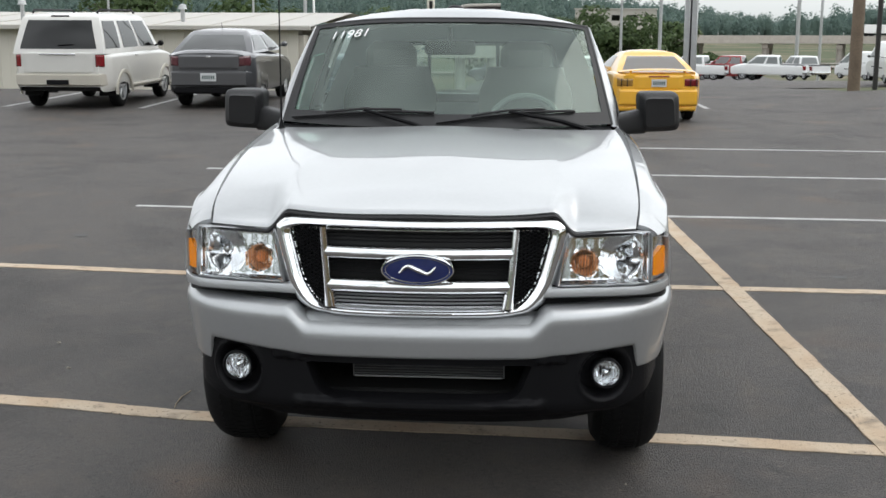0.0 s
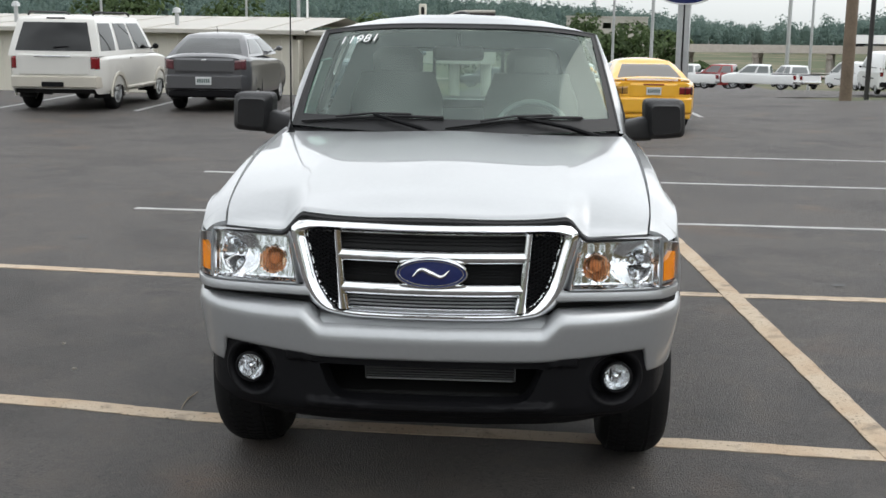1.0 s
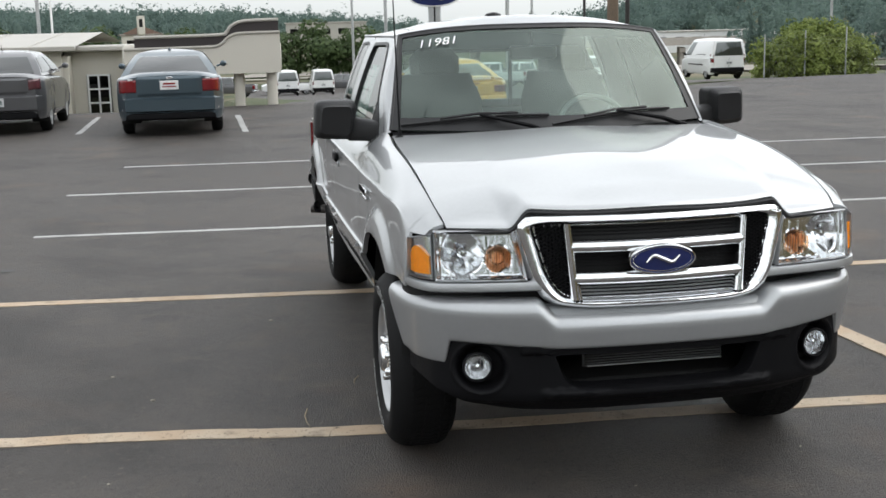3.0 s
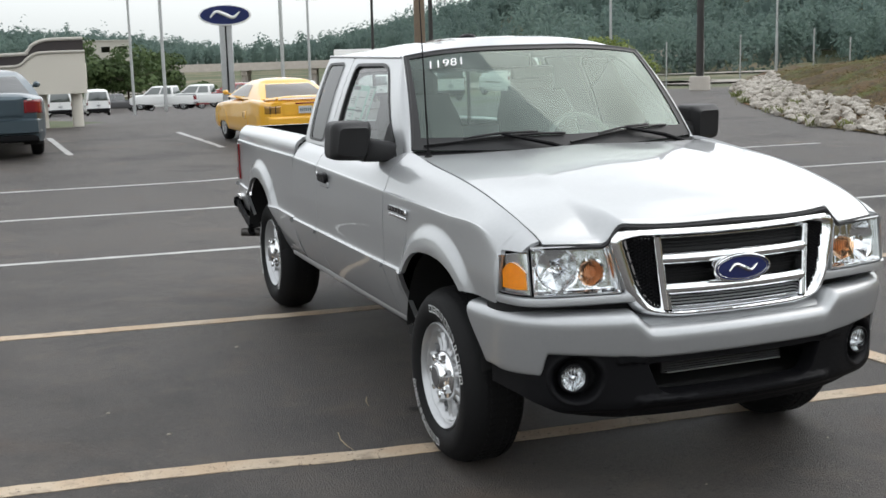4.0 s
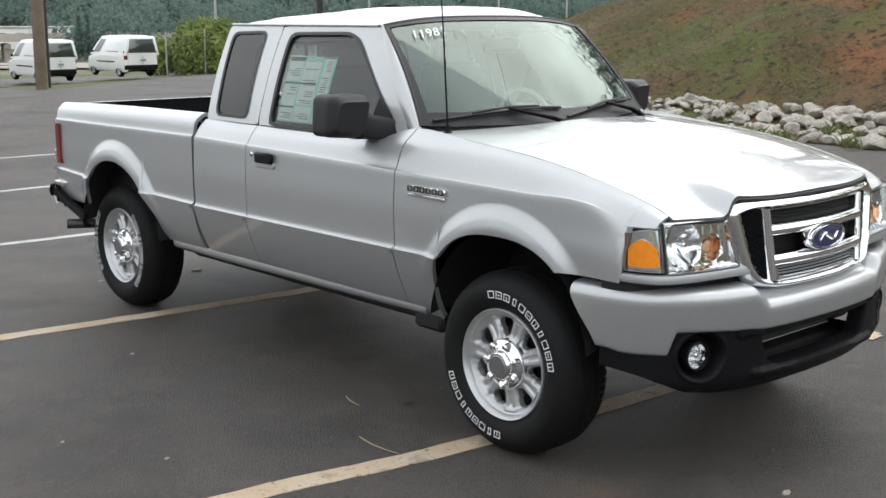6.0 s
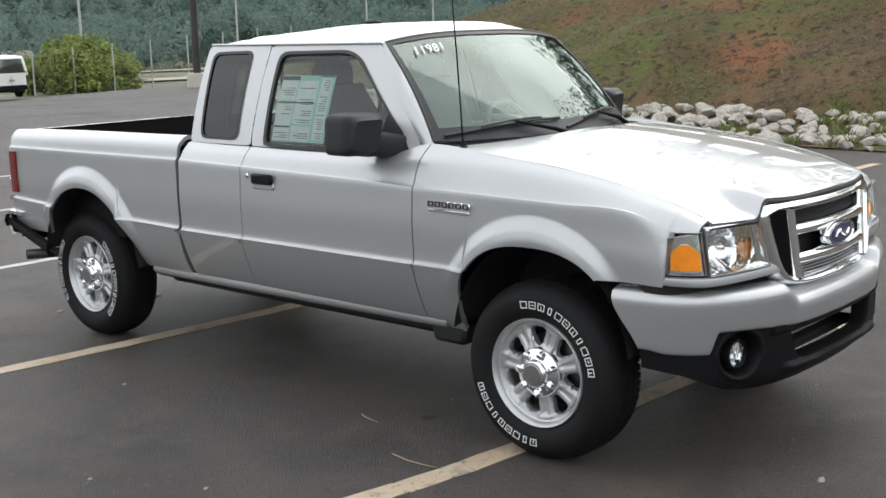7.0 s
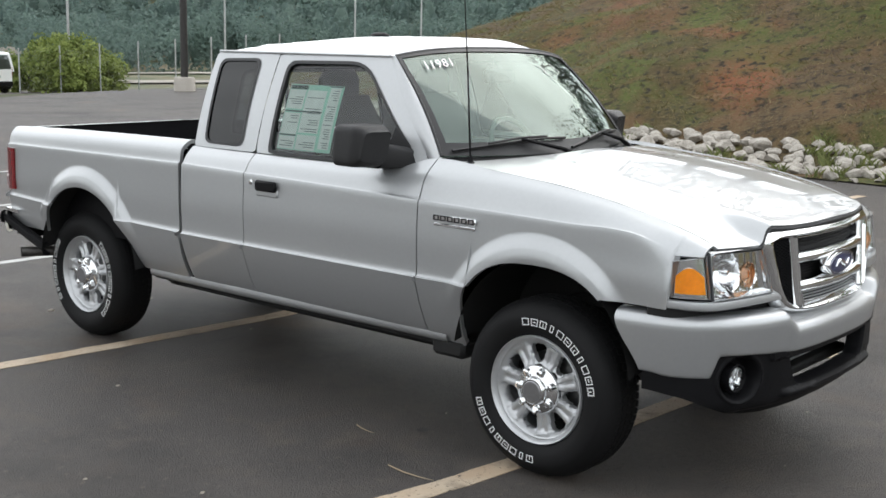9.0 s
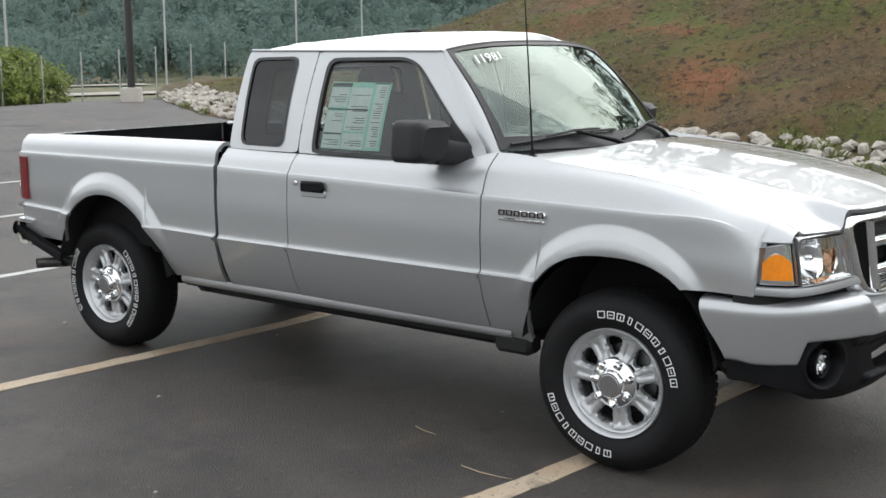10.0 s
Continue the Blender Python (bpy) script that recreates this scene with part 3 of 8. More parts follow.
side_key(-0.77, 0.7, 0.5, 0.74, 0.56, 0.78, 0.64, 0.812, 0.74, 0.818, 0.775, 0.822, 0.81, 0.826, 0.87, 0.824, 0.95, 0.818, 0.995, 0.806, 1.014, 0.78, 1.03, 0.748, 1.038)
side_key(-0.7, 0.74, 0.5, 0.79, 0.56, 0.83, 0.64, 0.862, 0.74, 0.868, 0.775, 0.871, 0.81, 0.872, 0.87, 0.866, 0.94, 0.854, 0.985, 0.836, 1.016, 0.802, 1.05, 0.759, 1.072)
side_key(-0.5, 0.76, 0.5, 0.8, 0.56, 0.84, 0.64, 0.873, 0.74, 0.876, 0.765, 0.878, 0.8, 0.884, 0.89, 0.881, 0.965, 0.873, 1.01, 0.858, 1.052, 0.824, 1.104, 0.773, 1.132)
side_key(-0.2, 0.77, 0.48, 0.81, 0.54, 0.86, 0.64, 0.892, 0.745, 0.894, 0.757, 0.884, 0.77, 0.888, 0.9, 0.886, 0.99, 0.88, 1.038, 0.867, 1.082, 0.832, 1.152, 0.777, 1.19)
side_key(0.2, 0.775, 0.46, 0.82, 0.53, 0.868, 0.64, 0.899, 0.745, 0.9, 0.757, 0.888, 0.77, 0.891, 0.91, 0.888, 1.02, 0.881, 1.068, 0.871, 1.096, 0.834, 1.186, 0.774, 1.233)
side_key(0.555, 0.775, 0.46, 0.82, 0.53, 0.868, 0.64, 0.901, 0.745, 0.902, 0.757, 0.889, 0.77, 0.893, 0.92, 0.889, 1.03, 0.881, 1.085, 0.872, 1.105, 0.836, 1.192, 0.757, 1.262)
side_key(0.78, 0.775, 0.46, 0.82, 0.53, 0.868, 0.64, 0.901, 0.745, 0.902, 0.757, 0.889, 0.77, 0.893, 0.92, 0.889, 1.03, 0.881, 1.088, 0.874, 1.108, 0.845, 1.165, 0.803, 1.206)
side_key(2.17, 0.775, 0.47, 0.82, 0.535, 0.864, 0.64, 0.895, 0.745, 0.896, 0.757, 0.883, 0.77, 0.886, 0.92, 0.882, 1.03, 0.874, 1.09, 0.867, 1.11, 0.84, 1.168, 0.8, 1.206)
side_key(2.2, 0.8, 0.5, 0.835, 0.56, 0.862, 0.64, 0.884, 0.745, 0.885, 0.757, 0.872, 0.77, 0.874, 0.9, 0.873, 1.03, 0.868, 1.098, 0.858, 1.116, 0.848, 1.19, 0.805, 1.228)
side_key(3.25, 0.8, 0.5, 0.835, 0.56, 0.86, 0.65, 0.878, 0.76, 0.88, 0.772, 0.868, 0.785, 0.872, 0.9, 0.871, 1.02, 0.866, 1.088, 0.856, 1.106, 0.846, 1.178, 0.803, 1.215)
side_key(3.94, 0.775, 0.54, 0.81, 0.59, 0.835, 0.68, 0.848, 0.775, 0.85, 0.787, 0.84, 0.8, 0.844, 0.9, 0.842, 1, 0.838, 1.075, 0.83, 1.095, 0.818, 1.16, 0.785, 1.195)


def arch(y):
    """Height of the wheel opening's edge at y, or 0."""
    best = 0.0
    u = abs((y + 0.075) / 0.425)
    if u < 1:
        best = 0.44 + 0.455 * (1 - u**2.6) ** (1 / 2.2)
    u = abs((y - 3.075) / 0.49)
    if u < 1:
        best = 0.42 + 0.49 * (1 - u**2.1) ** 0.58
    return best


def flare(y, z):
    out = 0.0
    for c, hw, top, amt in ((-0.075, 0.425, 0.895, 0.030), (3.075, 0.445, 0.91, 0.032)):
        e = (math.hypot((y - c) / hw, (z - 0.42) / (top - 0.42)) - 1) * hw
        if e < 0.14 and z > 0.42:
            k = 1 - smooth01((e - 0.055) / 0.06)
            out = max(out, amt * k * (0.72 + 0.28 * smooth01(1 - abs(e - 0.02) / 0.06)))
    return out


KEY_Y = [k for k, _ in SIDE_KEYS]
KEY_P = [p for _, p in SIDE_KEYS]


def section(y):
    lo, hi = (0, 8) if y <= 2.185 else (8, 11)
    return crom(curve_at(KEY_Y[lo:hi], np.array(KEY_P[lo:hi]), y), 120)


def side_rows(ys, n=150, low=0.0, top=True):
    rows = []
    for y in ys:
        s = section(y)
        zb = max(low(y) if callable(low) else low, arch(y), s[0, 1])
        i0 = np.interp(zb, s[:, 1], np.arange(len(s))) if zb > s[0, 1] else 0
        idx = np.linspace(i0, len(s) - 1, n)
        row = []
        for q in idx:
            x, z = np.interp(q, np.arange(len(s)), s[:, 0]), np.interp(q, np.arange(len(s)), s[:, 1])
            x += flare(y, z) * smooth01((z - 0.60) / 0.20) * (1 - 0.8 * smooth01((-0.36 - y) / 0.16))
            row.append((x, y, z))
        rows.append(row)
    return rows


def arch_ys(y0, y1, step=0.02):
    """Stations along the side, dense round the wheel openings."""
    ys = list(np.arange(y0, y1, step)) + [y1]
    for c, hw in ((-0.075, 0.425), (3.075, 0.49)):
        for a in np.linspace(0, math.pi, 90):
            for k in (1.0, 0.9995):
                ys.append(c + hw * k * math.cos(a))
    ys = sorted(set(round(y, 5) for y in ys if y0 <= y <= y1))
    return [y for i, y in enumerate(ys) if i == 0 or y - ys[i - 1] > 0.0004]


def both(name, geo, material, parent=TRUCK, label="", **kw):
    """The same part on both flanks."""
    a = link(name, geo, material, parent, label, **kw)
    b = link(name, geo.mirrored(), material, parent, label, **kw)
    return a, b


def body_sides():
    both("front_fender", skirted(side_rows([-0.766, -0.75, -0.73, -0.712, -0.70, -0.685, -0.670] + arch_ys(-0.656, 0.550), low=lambda y: 1.004 if y < -0.66 else (0.80 if y < -0.385 else 0.44)), -0.02), SILVER)
    doors = both("door", skirted(side_rows(list(np.linspace(0.556, 1.680, 50)), low=0.49), -0.02), SILVER)
    both("rear_door", skirted(side_rows(list(np.linspace(1.685, 2.168, 26)), low=0.50), -0.02), SILVER)
    bed = side_rows(arch_ys(2.204, 3.92), low=lambda y: 0.505 if y < 3.2 else 0.60)
    for r in bed:
        x, y, z = r[-1]
        r += [(x - 0.02, y, z + 0.006), (x - 0.05, y, z + 0.004), (x - 0.062, y, z - 0.012)]
    both("bed_side", skirted(bed, -0.02), SILVER)
    # rocker panels below the doors
    rows = [[(0.800 + wider(y), y, 0.510), (0.804 + wider(y), y, 0.492), (0.799 + wider(y), y, 0.474), (0.782 + wider(y), y, 0.460), (0.76, y, 0.454)] for y in np.linspace(0.45, 2.56, 30)]
    both("rocker_panel", Geo().grid(rows, flip=True), SILVER)
    both("rocker_end", Geo().box((0.75, 0.46, 0.435), (0.11, 0.19, 0.085), 0.02), BLACKD)
    # near-black sheets: painted shade behind the flank seams, and wheel well linings
    g = Geo()
    for y0, y1 in ((0.44, 2.60),):
        g.grid([[(0.78, y, 0.44), (0.81, y, 0.55), (0.845, y, 0.75), (0.84, y, 1.0), (0.79, y, 1.15)] for y in (y0, y1)], flip=True)
    both("seam_shade", g, BLACKD)
    for c, hw, top in ((-0.075, 0.425, 0.895), (3.075, 0.46, 0.91)):
        rows = []
        for a in np.linspace(0.12, math.pi - 0.12, 30):
            y, z = c + (hw + 0.012) * math.cos(a), 0.44 + (top + 0.012 - 0.44) * max(math.sin(a), -0.2) ** 1 if math.sin(a) > 0 else 0.48
            rows.append([(0.868 + wider(c), y, z), (0.80, y, z + 0.015), (0.45, y, z + 0.01), (0.40, y, z - 0.2)])
        both("wheel_well", Geo().grid(rows), BLACKD)
    # tail lamps wrap round the rear corner
    rows = []
    for z in np.linspace(0.825, 1.075, 10):
        rows.append([(0.888, 3.835, z), (0.889, 3.875, z), (0.878, 3.918, z), (0.82, 3.948, z), (0.72, 3.952, z)])
    both("tail_lamp", skirted([[(x + 0.010, y + 0.006, z) for x, y, z in r] for r in rows], -0.03, flip=True), RED, label="red tail lamp")
    both("reversing_lens", Geo().box((0.878, 3.91, 0.875), (0.03, 0.06, 0.07), 0.008), LENS)
    


def bed_and_rear():
    tail = [[(x, 3.965, z) for x in np.linspace(-0.73, 0.73, 12)] for z in np.linspace(0.62, 1.19, 10)]
    link("tailgate", skirted(tail, -0.04, flip=False), SILVER, TRUCK)
    g = Geo()
    for sx in (-1, 1):
        g.grid([[(sx * 0.78, y, 0.62), (sx * 0.78, y, 1.18), (sx * 0.82, y, 1.182)] for y in (2.21, 3.95)], flip=sx < 0)
    g.grid([[(x, y, 0.66) for x in (-0.78, 0.78)] for y in (2.21, 3.95)])
    g.grid([[(x, 2.215, z) for x in (-0.84, 0.84)] for z in (0.5, 1.22)], flip=True)
    g.grid([[(x, 3.94, z) for x in (-0.78, 0.78)] for z in (0.5, 1.19)])
    link("bed_liner", g, BLACKP, TRUCK, "black textured bed liner")
    for sx in (-1, 1):
        rail = Geo()
        rail.tube([(sx * 0.782, 2.22, 1.212), (sx * 0.782, 3.15, 1.200), (sx * 0.768, 3.86, 1.178)], 0.012, 8)
        link("bed_rail_cap", rail, BLACKP, TRUCK)
        for y in (2.6, 3.3):
            link("liner_clip", Geo().box((sx * 0.776, y, 1.17), (0.012, 0.03, 0.03), 0.004), BLACKD, TRUCK)
    # rear step bumper
    rows = []
    for x in np.linspace(-0.90, 0.90, 40):
        yb = 4.07 - 0.10 * abs(x / 0.90) ** 4
        rows.append([(x, yb - 0.16, 0.70), (x, yb - 0.02, 0.705), (x, yb, 0.68), (x, yb, 0.60), (x, yb - 0.03, 0.555), (x, yb - 0.14, 0.55)])
    link("rear_bumper", skirted(rows, 0.02, flip=True), CHROME, TRUCK)
    for sx in (-1, 1):
        rows = []
        for t in np.linspace(0, 1, 12):
            y = 3.98 - 0.46 * t
            zt = 0.665 - 0.145 * t ** 0.9
            rows.append([(sx * 0.885, y, zt + 0.004), (sx * 0.902, y, zt), (sx * 0.906, y, zt - 0.025), (sx * 0.902, y, zt - 0.042), (sx * 0.87, y, zt - 0.05)])
        link("bumper_end", skirted(rows, 0.02, flip=sx < 0), BLACKP, TRUCK)
    ex = Geo().tube([(-0.60, 3.2, 0.40), (-0.62, 3.55, 0.43), (-0.74, 3.68, 0.445), (-0.92, 3.76, 0.45)], 0.030, 14, caps=False)
    ex.tube([(-0.91, 3.755, 0.45), (-0.74, 3.68, 0.445)], 0.026, 14, caps=False)
    link("exhaust_pipe", ex, mat("dull exhaust steel", (0.10, 0.095, 0.09), rough=0.5, metal=0.8, var=0.3), TRUCK)
    for sx in (-1, 1):
        link("frame_rail", Geo().box((sx * 0.45, 1.9, 0.46), (0.07, 4.3, 0.12), 0.01), BLACKD, TRUCK)
    axle = link("rear_axle", Geo().tube([(-0.70, 3.235, 0.372), (0.70, 3.235, 0.372)], 0.05, 12), BLACKD, TRUCK)
    link("differential", Geo().box((0.12, 3.235, 0.372), (0.26, 0.26, 0.24), 0.07), BLACKD, axle)
    link("front_axle", Geo().tube([(-0.70, -0.080, 0.372), (0.70, -0.080, 0.372)], 0.045, 12), BLACKD, TRUCK)
    link("gearbox", Geo().box((0, 0.4, 0.50), (0.9, 1.3, 0.28), 0.05), BLACKD, TRUCK)
    # unseen floor, tank and block shapes, added to keep light from below the truck
    link("floor_pan", Geo().box((0, 1.6, 0.43), (1.34, 2.1, 0.10), 0.02), BLACKD, TRUCK)
    link("fuel_tank", Geo().box((0.34, 1.9, 0.38), (0.5, 1.0, 0.18), 0.06), BLACKD, TRUCK)
    link("underbody_block", Geo().box((0.05, 1.15, 0.40), (0.50, 0.9, 0.22), 0.07), BLACKD, TRUCK)
    link("bed_floor", Geo().box((0, 3.1, 0.60), (1.45, 1.8, 0.05), 0.01), BLACKD, TRUCK)
    link("front_underbody_block", Geo().box((0, -0.3, 0.42), (1.10, 1.0, 0.04), 0.01), BLACKD, TRUCK)
    link("spare_wheel", Geo().lathe([(0.10, 0), (0.33, 0), (0.36, 0.05), (0.36, 0.13), (0.33, 0.18), (0.10, 0.18)], (0, 3.62, 0.40), "z", 28), RUBBER, TRUCK)
    for sx in (-1, 1):
        link("leaf_spring", Geo().tube([(sx * 0.53, 2.55, 0.47), (sx * 0.53, 2.9, 0.40), (sx * 0.53, 3.19, 0.38), (sx * 0.53, 3.5, 0.42), (sx * 0.53, 3.8, 0.50)], 0.03, 8), BLACKD, TRUCK)
        link("spring_hanger", Geo().box((sx * 0.66, 2.55, 0.44), (0.12, 0.10, 0.09), 0.03), BLACKD, TRUCK)


def wheel(x_out, y, sx, roll):
    """One wheel: tyre with tread, alloy rim, chrome hub cap. Built with its axis along x, outer face to +x, then set in place."""
    holder = new("wheel")
    holder.empty_display_size = 0.1
    holder.parent = TRUCK
    w = 0.215
    R = TYRE_R
    prof = [(0.220, -0.004), (0.229, 0.003), (0.246, 0.018), (0.272, 0.027), (0.298, 0.028), (0.318, 0.024), (0.322, 0.021), (0.336, 0.012), (0.352, -0.004), (R - 0.012, -0.018), (R - 0.004, -0.036), (R - 0.001, -0.06), (R - 0.001, -w + 0.06), (R - 0.007, -w + 0.034), (R - 0.020, -w + 0.006), (0.322, -w - 0.018), (0.272, -w - 0.024), (0.222, -w)]
    tyre = Geo().lathe(prof, (0, 0, 0), "x", 96)
    link("tyre", tyre, RUBBER, holder, sharp=60)
    tread = Geo()
    for k in range(72):
        a = k * math.tau / 72
        for j, (xo, wd) in enumerate(((-0.038, 0.030), (-0.078, 0.028), (-0.113, 0.030), (-0.148, 0.028), (-0.188, 0.030))):
            m = Matrix.Rotation(a + (0.02 if j % 2 else 0), 4, "X") @ Matrix.Translation((xo, 0, R - 0.0025 if 0 < j < 4 else R - 0.0085)) @ Matrix.Rotation(0.0 if 0 < j < 4 else (0.34 if j == 0 else -0.34), 4, "Y") @ Matrix.Rotation(0.25 if j % 2 else -0.25, 4, "Z")
            tread.box((0, 0, 0), (wd, 0.024, 0.009), 0.0)
            for i in range(len(tread.v) - 8, len(tread.v)):
                tread.v[i] = tuple(m @ Vector(tread.v[i]))
    link("tread", tread, RUBBER, holder, smooth=False)
    # raised white outlined lettering on the sidewall, as plain bars
    marks = Geo()

    def bar(a, r, da, dr):
        face_x = 0.0295 - 0.0006 * abs(r - 0.285) / 0.012
        for k in range(4):
            a0, a1 = a + da * (k / 4 - 0.5), a + da * ((k + 1) / 4 - 0.5)
            marks.add([(face_x, math.sin(q) * rr, math.cos(q) * rr) for rr in (r - dr / 2, r + dr / 2) for q in (a0, a1)], [(0, 1, 3, 2)])

    for a_mid, count in ((radians(42), 11), (radians(222), 9)):
        marks = Geo()
        for i in range(count):
            a = a_mid + (i - (count - 1) / 2) * 0.152
            kind = (i * 5 + count) % 4
            wd = 0.050 if kind == 2 else 0.104
            for e in (-1, 1):
                bar(a, 0.287 + e * 0.013, wd, 0.0036)
                bar(a + e * wd / 2, 0.287, 0.013, 0.0295)
            if kind == 0:
                bar(a, 0.287, wd * 0.55, 0.0036)
            elif kind == 1:
                bar(a, 0.283, 0.013, 0.018)
        link("sidewall_marking", marks, DECALW, holder, "white outlined bars on the sidewall")
    rim = Geo().lathe([(0.222, -0.205), (0.207, -0.19), (0.200, -0.06), (0.203, -0.020), (0.210, -0.006), (0.217, 0.008), (0.223, 0.012), (0.227, 0.008), (0.228, -0.004), (0.224, -0.03)], (0, 0, 0), "x", 72)
    link("rim", rim, ALLOY, holder, sharp=50)
    # seven-spoke face with windows between
    face = Geo()
    N = 7
    rows = []
    rs = np.concatenate([np.linspace(0.055, 0.092, 4), np.linspace(0.098, 0.190, 22), np.linspace(0.193, 0.2060, 6)])
    K = N * 28
    dish = lambda r: -0.040 + 0.016 * smooth01((0.13 - r) / 0.05) + 0.026 * smooth01((r - 0.180) / 0.026)
    grid = []
    for r in rs:
        ring = []
        for k in range(K):
            a = k * math.tau / K
            ph = (a * N / math.tau) % 1.0 - 0.5
            wd = 0.30 - 0.07 * smooth01((r - 0.1) / 0.09)
            ridge = 0.014 * smooth01((wd - abs(ph)) / 0.07) - 0.0075 * smooth01((0.085 - abs(ph)) / 0.05) * smooth01((r - 0.10) / 0.02) * smooth01((0.185 - r) / 0.02)
            ring.append((dish(r) + (ridge if 0.085 < r < 0.195 else ridge * 0.3), r * math.sin(a), r * math.cos(a)))
        grid.append(ring)
    base = [p for ring in grid for p in ring]
    faces = []
    for i in range(len(rs) - 1):
        for k in range(K):
            ph = ((k + 0.5) / 28) % 1.0 - 0.5
            rm = (rs[i] + rs[i + 1]) / 2
            t = (rm - 0.108) / 0.080
            hw = 0.185 + 0.095 * min(max(t, 0), 1)
            if 0 < t < 1 and abs(abs(ph) - 0.5) < hw * (1 - abs(2 * t - 1) ** 5) ** 0.5:
                continue
            faces.append((i * K + k, i * K + (k + 1) % K, (i + 1) * K + (k + 1) % K, (i + 1) * K + k))
    face.add(base, faces)
    n0 = len(face.v)
    back = [(p[0] - 0.028, p[1], p[2]) for p in base]
    edges = {}
    for f in faces:
        for a, b in zip(f, f[1:] + f[:1]):
            edges[(a, b)] = edges.get((a, b), 0) + 1
    face.v += back
    face.f += [(b, a, a + n0, b + n0) for (a, b) in edges if (b, a) not in edges]
    link("wheel_face", face, ALLOY, holder, "silver seven-spoke wheel face", sharp=40)
    link("brake_disc", Geo().lathe([(0.0, -0.10), (0.13, -0.10), (0.145, -0.105), (0.145, -0.13), (0.0, -0.13)], (0, 0, 0), "x", 40), mat("brake disc steel", (0.12, 0.12, 0.12), rough=0.4, metal=0.9, var=0.2), holder)
    link("wheel_backing", Geo().lathe([(0.0, -0.15), (0.208, -0.15)], (0, 0, 0), "x", 32), BLACKD, holder)
    cap = Geo()
    cap.lathe([(0.104, -0.035), (0.104, -0.012), (0.097, -0.002), (0.074, 0.006), (0.060, 0.012), (0.056, 0.026), (0.050, 0.031), (0.0, 0.032)], (0, 0, 0), "x", 48)
    hub = link("hub_cap", cap, CHROME, holder, "chrome centre cap")
    for k in range(7):
        a = (k + 0.5) * math.tau / 7
        link("lug_cover", Geo().tube([(-0.01, 0.082 * math.sin(a), 0.082 * math.cos(a)), (0.018, 0.080 * math.sin(a), 0.080 * math.cos(a)), (0.023, 0.079 * math.sin(a), 0.079 * math.cos(a))], [0.019, 0.016, 0.010], 12), CHROME, hub)
    link("cap_badge", Geo().lathe([(0.0, 0.0350), (0.040, 0.0345), (0.044, 0.031)], (0, 0, 0), "x", 32), mat("grey badge", (0.3, 0.3, 0.31), rough=0.3, metal=0.8, var=0.1), holder)
    holder.matrix_basis = Matrix.Translation((sx * x_out, y, TYRE_R)) @ Matrix.Rotation(0 if sx > 0 else math.pi, 4, "Z") @ Matrix.Rotation(radians(roll), 4, "X")
    return holder


def greenhouse_x(y, z):
    t = (z - 1.205) / 0.485
    return 0.802 + wider(y) - 0.365 * (z - 1.205) + 0.016 * 4 * t * (1 - t) - 0.036 * smooth01((0.82 - y) / 0.24) * (1 - 0.6 * t)


def screen(u, v):
    """The windscreen's surface."""
    yb, yt = 0.355 + 0.205 * u * u, 0.880 + 0.05 * u * u
    zb, zt = 1.258 + 0.010 * u * u, 1.733 - 0.040 * abs(u) ** 3
    x = u * (0.748 - 0.103 * v)
    return (x, yb + (yt - yb) * v - 0.022 * 4 * v * (1 - v), zb + (zt - zb) * v + 0.010 * 4 * v * (1 - v))


def ring_panel(outer, inner, centre, surf, n=96, rings=5, depth=0.0):
    """A sheet between two star-shaped outlines laid on a surface (y, z) -> x."""
    a, b = polar(outer, centre, n), polar(inner, centre, n)
    rows = []
    for k in range(rings):
        t = k / (rings - 1)
        rows.append([surf(*(a[i] * (1 - t) + b[i] * t)) for i in range(n)])
    if depth:
        rows.append([(p[0] - depth, p[1], p[2]) for p in rows[-1]])
    return Geo().grid(rows, wrap_v=True)


def fill_panel(outline, centre, surf, n=96, rings=6):
    a = polar(outline, centre, n)
    c = np.array(centre)
    g = Geo()
    rows = [[surf(*(c + (a[i] - c) * (1 - k / rings))) for i in range(n)] for k in range(rings)]
    g.grid(rows, wrap_v=True)
    g.v.append(tuple(surf(*c)))
    last = len(g.v) - 1
    base = (rings - 1) * n
    g.f += [(base + i, base + (i + 1) % n, last) for i in range(n)]
    return g


